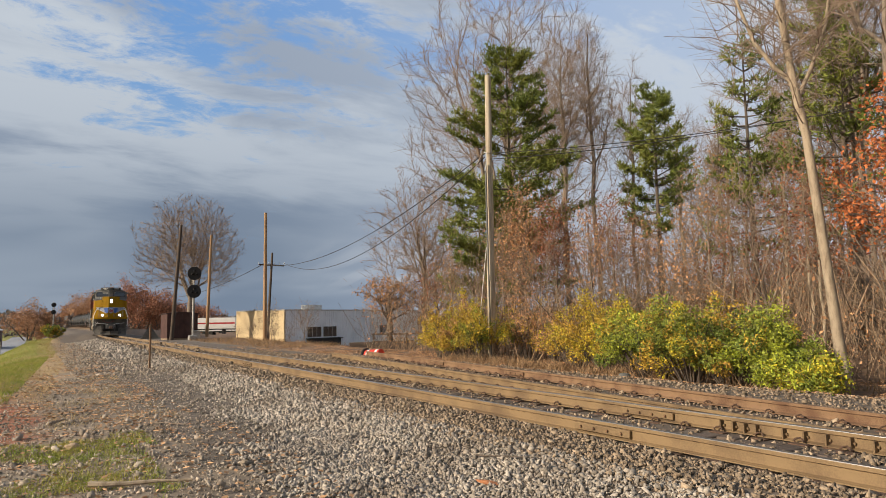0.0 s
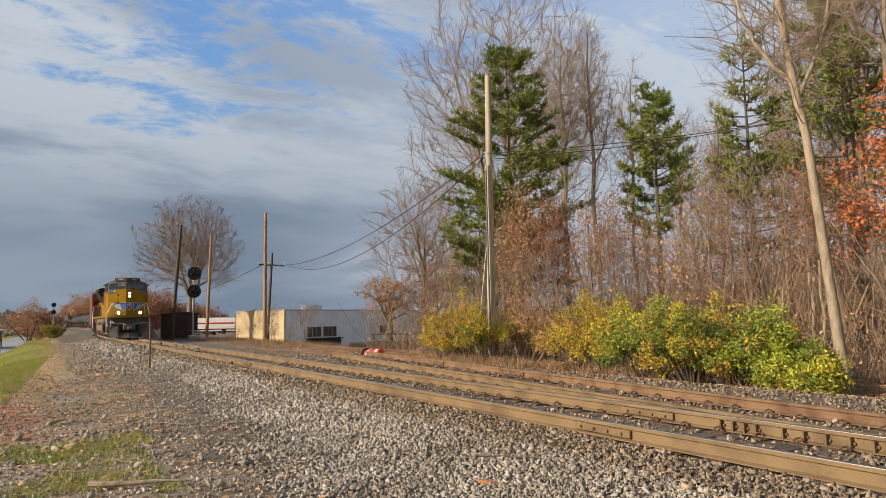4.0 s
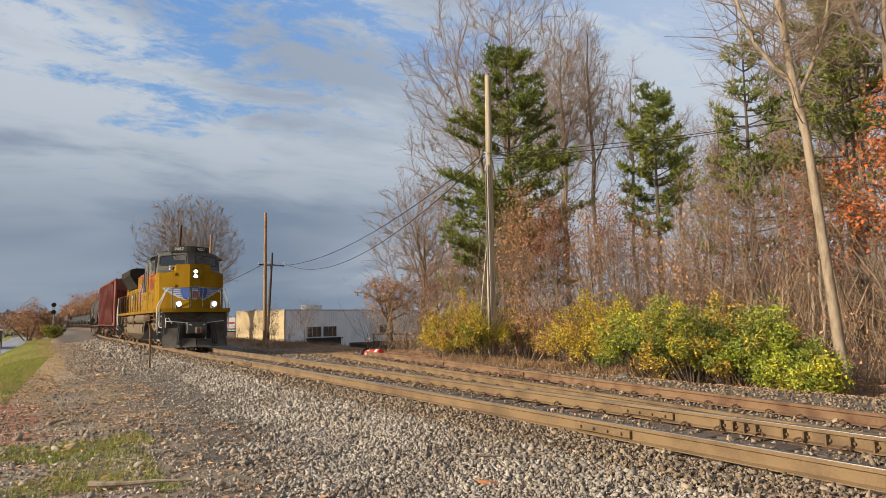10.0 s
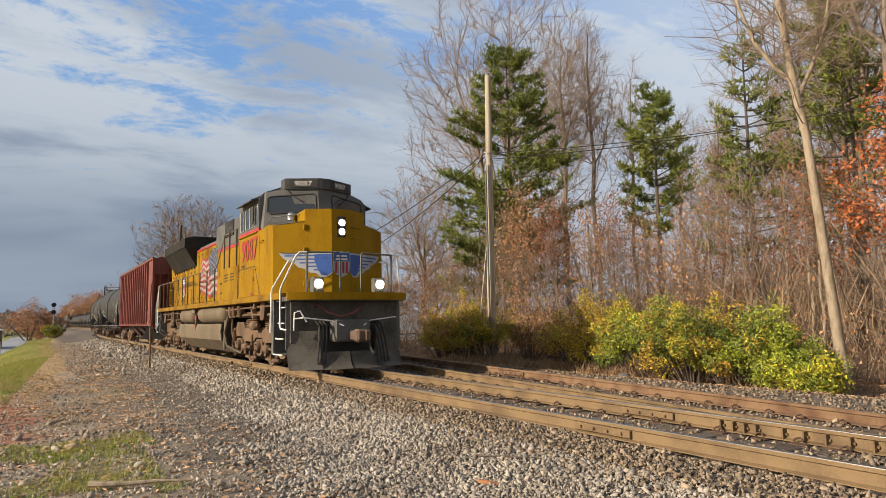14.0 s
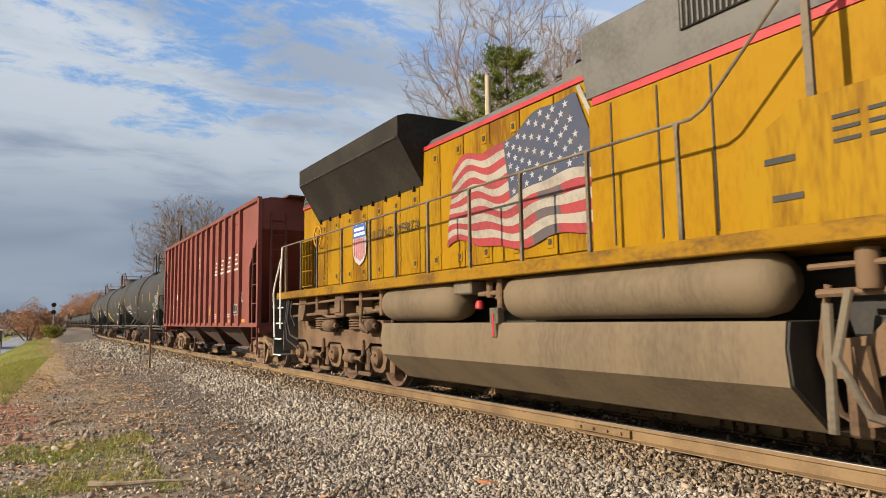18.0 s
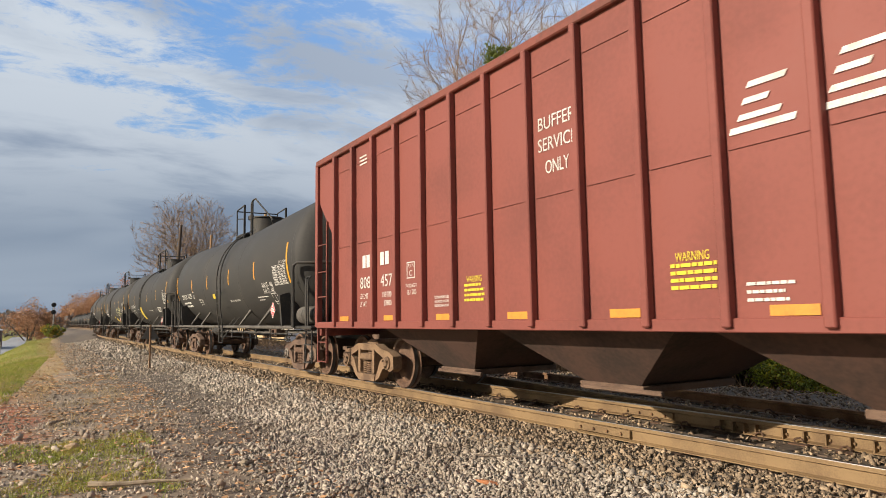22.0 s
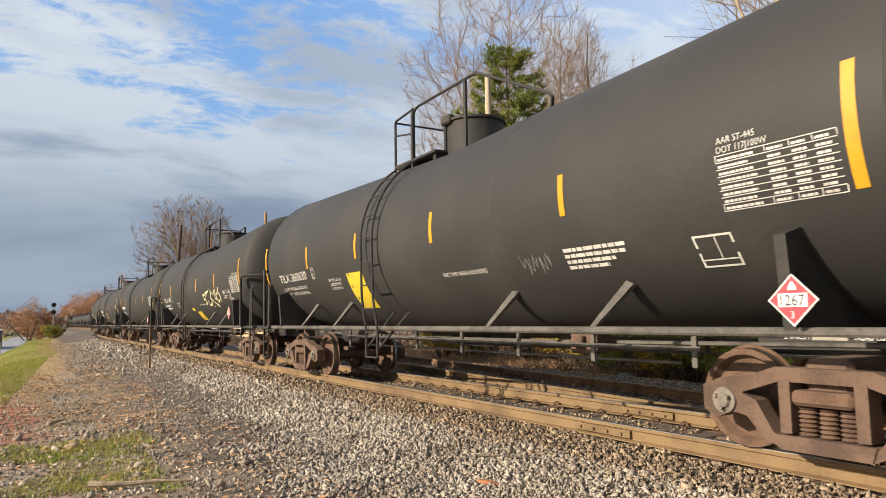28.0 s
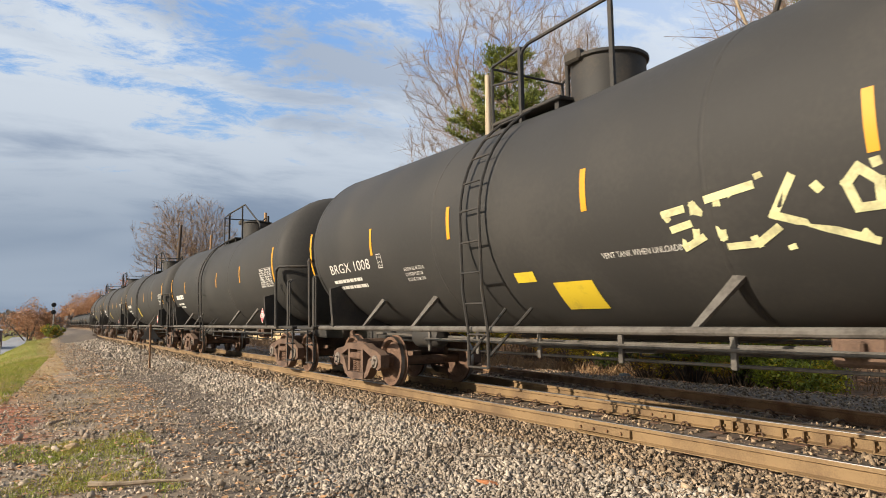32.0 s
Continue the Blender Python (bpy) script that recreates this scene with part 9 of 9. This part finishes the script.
def mark_tank(car, mark, number, capacity, detail):
    """What is stencilled and stuck on one tank car."""
    tank_words(car, mark + " " + number, -6.45, -0.66, 0.27, 1.85)
    plate_frame(car, -4.28, -0.68)
    if mark == "TILX":
        tank_words(car, "LD LMT 195100LB 88500 KG", -6.42, -0.87, 0.11, 1.62)
        tank_words(car, "LT WT   90900LB 41200 KG", -6.36, -1.01, 0.11, 1.58)
    else:
        bars(car, -6.45, -0.86, 2, 1.55, 0.07, 0.07, 0, PRINT, 11, skin)
    if not detail:
        bars(car, 3.82, -0.96, 1, 1.0, 0.03, 0.03, 0, PRINT, 12, skin)
        bars(car, 3.85, -1.05, 1, 0.56, 0.03, 0.03, 0, PRINT, 13, skin)
    tank_words(car, "VENT TANK WHEN UNLOADING", 0.96, -1.0, 0.10, 1.10)
    tank_table(car, 5.72 if detail else 5.58, 6.74 if detail else 6.58, -0.68, -0.20)
    tank_frame(car, 5.30 if detail else 5.0, -1.22, 0.40, 0.33)
    for k, line in enumerate(("REMOVE ALL RESIDUAL", "COMMODITY BEFORE", "CLOSING TANK CAR")):
        tank_words(car, line, -3.4, -0.80 - 0.095 * k, 0.085, (0.66, 0.56, 0.58)[k])
    head_words(car, mark + " " + number, -0.73, 3.06, 0.22, 1.0)
    head_words(car, capacity[0], -0.71, 2.93, 0.12, 1.0)
    head_words(car, capacity[1], -0.68, 2.80, 0.12, 0.8)
    if detail >= 0:
        for k in range(4):
            head_words(car, ("M901E DFT GR", "36\" 1W CLASS", "SPRG D-5", "BR BM AAR 24")[k], -0.50, 2.20 - 0.085 * k, 0.07, (0.5, 0.5, 0.34, 0.52)[k])
        diamond_sign(car, 6.36 if mark == "TILX" else (6.05 if number == "1008" else 5.90), -1.66, 1.33 if mark == "TILX" else 1.50)
        diamond_sign(car, 7.90, 0.42, 1.47, "x")
        lettering(car, "2 INCH", 6.2, 1.035, 0.06, -1.546, WHITE, 0.2)
        flat_sign("shoe_patch", car, [[(6.42, 1.03), (6.68, 1.03), (6.68, 1.09), (6.42, 1.09)]], -1.546, STRIPEGREY)
        lettering(car, "TREAD COND SHOE", 6.72, 1.035, 0.06, -1.546, WHITE, 0.4)


for (ob, place, reach), mark, number, cap, plain in zip(train[2:], ("BRGX", "TILX", "BRGX"), ("1128", "360630", "1008"), (("CAPY 30370 US GAL", "CAPY 114 960 L"), ("CAPY 30300 US GAL", "CAPY 114698 L"), ("CAPY 30290 US GAL", "CAPY 114 657 L")), (0, 1, 2)):
    mark_tank(ob, mark, number, cap, plain)
    if plain != 1:
        tank_words(ob, "AAR ST - 446", 4.68 if plain else 4.50, -0.70, 0.20, 0.88)
        tank_words(ob, "AAR ST - 445", 4.66 if plain else 4.48, -0.86, 0.20, 0.90)
        tank_words(ob, "DOT 117J100W", 6.1, -0.17, 0.09, 0.6)
    else:
        tank_words(ob, "AAR ST-445", 5.74, -0.10, 0.08, 0.36)
        tank_words(ob, "DOT 117J100W", 5.74, -0.18, 0.08, 0.46)
    if plain == 0:
        tank_poly(ob, "sticker", -1.05, -0.72, -0.80, -0.64, STICKER, "small yellow sticker")
    if plain == 1:
        tank_poly(ob, "sticker", -2.45, -1.72, -1.54, -0.68, STICKER, "large yellow notice")
        for k in range(7):
            pts = [(2.8 + 0.08 * k + 0.05 * math.sin(k * 2.1), -0.84 - 0.04 * (k % 3)), (2.84 + 0.08 * k, -1.0 - 0.05 * ((k * 2) % 3)), (2.9 + 0.07 * k, -0.88)]
            stroke(ob, pts, 0.014, SPRAYDIM, "faint scrawled line")
        for k, txt in enumerate((1, 1, 1, 1)):
            bars(ob, 3.6, -0.86 - 0.075 * k, 1, 1.05 if k < 2 else 0.8, 0.045, 0.02, 0, PRINT, 40 + k, skin)
    if plain == 2:
        tank_poly(ob, "sticker", -0.62, -0.24, -1.22, -1.06, STICKER, "small yellow sticker")
        tank_poly(ob, "sticker", 0.03, 0.66, -1.80, -1.26, STICKER, "yellow notice with a smudge", 0.0)
        # strokes of a yellow tag
        for pts in ([(1.88, -0.62), (2.02, -0.98)], [(1.88, -0.62), (2.08, -0.60)], [(1.94, -0.78), (2.12, -0.75)], [(2.02, -0.98), (2.22, -0.90)],
                    [(2.16, -0.90), (2.20, -0.58)], [(2.20, -0.58), (2.42, -0.92)], [(2.42, -0.92), (2.44, -0.56)], [(2.36, -0.55), (2.78, -0.50)], [(2.58, -0.53), (2.70, -0.98)], [(2.46, -1.02), (2.72, -1.02), (2.92, -0.90)],
                    [(2.86, -0.44), (2.98, -1.08)], [(3.12, -0.50), (2.92, -0.78)], [(2.92, -0.78), (3.60, -1.10)], [(3.30, -0.60), (3.56, -1.06)],
                    [(3.52, -0.62), (3.56, -0.82), (3.72, -0.82), (3.74, -0.64), (3.62, -0.52), (3.52, -0.62)], [(3.74, -0.50), (3.80, -0.92), (3.98, -0.86)], [(3.86, -0.66), (3.98, -0.62)], [(4.20, -0.46), (4.06, -0.56), (4.26, -0.74), (4.12, -0.90)]):
            stroke(ob, pts, 0.072, SPRAY, "pale yellow sprayed tag")
for ob, place, reach in train[5:12]:
    bars(ob, -6.45, -0.62, 1, 1.8, 0.17, 0.05, 0, PRINT, 3, skin)
    bars(ob, -6.45, -0.86, 2, 1.5, 0.07, 0.07, 0, PRINT, 4, skin)
    tank_table(ob, 5.72, 6.72, -0.68, -0.20)
    diamond_sign(ob, 6.28, -1.66, 1.38)
    if place < -90:
        tank_poly(ob, "sticker", -1.9, -1.5, -1.3, -0.7, STICKER, "yellow notice")

# hopper markings: name as plain shapes, numbers and notices as written
HY = -1.572


def slab(x, z, w, h, slant):
    return [(x, z), (x + w, z), (x + w + slant, z + h), (x + slant, z + h)]


marks = []
for x, w in ((2.30, 0.52), (3.10, 0.60), (3.98, 0.58), (4.82, 0.40)):
    marks += [slab(x - 0.02, 2.72, w + 0.06, 0.055, 0.02)]
flat_sign("name_bar", hopper, marks, HY, PRINT, "white bars under the emblem")
for x, z, w in ((2.36, 2.82, 0.42), (3.12, 2.84, 0.46), (4.02, 2.86, 0.44), (4.86, 2.88, 0.40)):
    for k in range(3):
        flat_sign("name_shape", hopper, [slab(x + 0.05 * k, z + 0.13 * k, w * (0.9, 0.55, 0.8)[k], 0.05, 0.03)], HY, PRINT, "slanted white bar of the emblem")
flat_sign("mark_bar", hopper, [slab(-5.17, 2.14, 0.13, 0.22, 0), slab(-5.0, 2.14, 0.16, 0.22, 0), slab(-4.45, 2.14, 0.14, 0.22, 0), slab(-4.27, 2.14, 0.14, 0.22, 0)], HY, PRINT, "white mark shapes")
lettering(hopper, "808", -5.27, 1.78, 0.29, HY, PRINT, 0.42)
lettering(hopper, "457", -4.44, 1.78, 0.29, HY, PRINT, 0.43)
lettering(hopper, "LD LMT", -5.28, 1.60, 0.13, HY, PRINT, 0.34)
lettering(hopper, "199100", -4.38, 1.60, 0.13, HY, PRINT, 0.34)
lettering(hopper, "LT WT", -5.28, 1.46, 0.13, HY, PRINT, 0.28)
lettering(hopper, "63900", -4.32, 1.46, 0.13, HY, PRINT, 0.28)
lettering(hopper, "BUFFER", -0.21, 3.38, 0.22, HY, PRINT, 0.62)
lettering(hopper, "SERVICE", -0.22, 3.13, 0.22, HY, PRINT, 0.64)
lettering(hopper, "ONLY", -0.10, 2.86, 0.22, HY, PRINT, 0.40)
lettering(hopper, "WARNING", -1.80, 1.71, 0.12, HY, STICKER, 0.36)
bars(hopper, -1.86, 1.655, 4, 0.50, 0.034, 0.032, HY, STICKER, 21)
lettering(hopper, "WARNING", 1.66, 1.71, 0.12, HY, STICKER, 0.36)
bars(hopper, 1.60, 1.655, 4, 0.50, 0.034, 0.032, HY, STICKER, 22)
lettering(hopper, "PLATE", -3.46, 2.03, 0.07, HY, PRINT, 0.18)
lettering(hopper, "C", -3.42, 1.90, 0.12, HY, PRINT, 0.08)
flat_sign("plate_frame", hopper, [slab(-3.50, 1.86, 0.26, 0.015, 0), slab(-3.50, 2.10, 0.26, 0.015, 0), slab(-3.50, 1.86, 0.015, 0.25, 0), slab(-3.255, 1.86, 0.015, 0.25, 0)], HY, PRINT)
lettering(hopper, "LOADED WEIGHT", -3.54, 1.72, 0.08, HY, PRINT, 0.36)
lettering(hopper, "161 200", -3.50, 1.61, 0.11, HY, PRINT, 0.30)
lettering(hopper, "EXW", 5.56, 1.98, 0.11, HY, PRINT, 0.24)
lettering(hopper, "EW", 5.56, 1.87, 0.11, HY, PRINT, 0.16)
lettering(hopper, "CU FT", 5.56, 1.76, 0.11, HY, PRINT, 0.30)
lettering(hopper, "CLOSE HOPPER SLIDES", -2.66, 1.52, 0.055, HY, PRINT, 0.44)
lettering(hopper, "AND ROOF HATCHES", -2.66, 1.46, 0.055, HY, PRINT, 0.42)
lettering(hopper, "BEFORE CAR IS MOVED", -2.66, 1.40, 0.055, HY, PRINT, 0.44)
bars(hopper, 2.36, 1.46, 3, 0.42, 0.026, 0.039, HY, PRINT, 23)
bars(hopper, 4.06, 1.44, 2, 0.45, 0.026, 0.039, HY, PRINT, 24)
bars(hopper, -5.28, 4.14, 3, 0.34, 0.03, 0.035, HY, PRINT, 25)
flat_sign("data_plate", hopper, [slab(4.78, 1.42, 0.46, 0.31, 0)], HY, PRINT, "white data panel")
flat_sign("data_field", hopper, [slab(4.80, 1.52, 0.26, 0.19, 0), slab(5.08, 1.52, 0.14, 0.19, 0), slab(4.80, 1.44, 0.42, 0.06, 0)], HY - 0.003, BLACKISH, "black data fields")
ORANGEBAR = paint("orange_reflector", (0.62, 0.25, 0.03), 0.5, 0, (0.5, 0.2, 0.03), 0.4, 5, 30, 0)
for x in (-6.2, -4.33, -2.62, -0.90, 0.82, 2.55, 4.18, 5.66):
    flat_sign("reflector", hopper, [slab(x, 1.215, 0.40, 0.085, 0)], HY, ORANGEBAR, "orange reflector strip")
for i in range(14):
    x = -6.36 + 0.856 * (i + 1)
    part("panel_seam", Shape().box(x - 0.79, x - 0.07, -1.572, -1.56, 2.60, 2.625).box(x - 0.79, x - 0.07, -1.572, -1.56, 4.06, 4.08), HOPPERRED, hopper)
def give_wheels(ob, r):
    """Wheelsets that turn as the car goes."""
    ob["wheel_r"] = r
    for x in ob["sets"]:
        WHEELS.setdefault(ob, []).append(wheelset(ob, x, r))


WHEELS = {}
for ob, place, reach in train:
    give_wheels(ob, 0.533 if ob == loco else 0.457)


def motions():
    """The train comes up the line and passes."""
    steps = [i * 1.0 for i in range(33)]
    walk(backdrop, [(0.0, pose(0, 0, 0, 0, 0, 0.0)), (16.0, pose(0, 0, 0, 0, 0, -1.7)), (32.0, pose(0, 0, 0, 0, 0, -3.4))])
    for ob, place, reach in train:
        walk(ob, [(t, on_line(place + run(t), reach)) for t in steps])
    for ob, place, reach in train[:6]:
        r = ob["wheel_r"]
        for w in WHEELS[ob]:
            x = w.location.x
            walk(w, [(0.1 * i, Matrix.Translation((x, 0, r)) @ Matrix.Rotation(run(0.1 * i) / r, 4, "Y")) for i in range(321)])


motions()
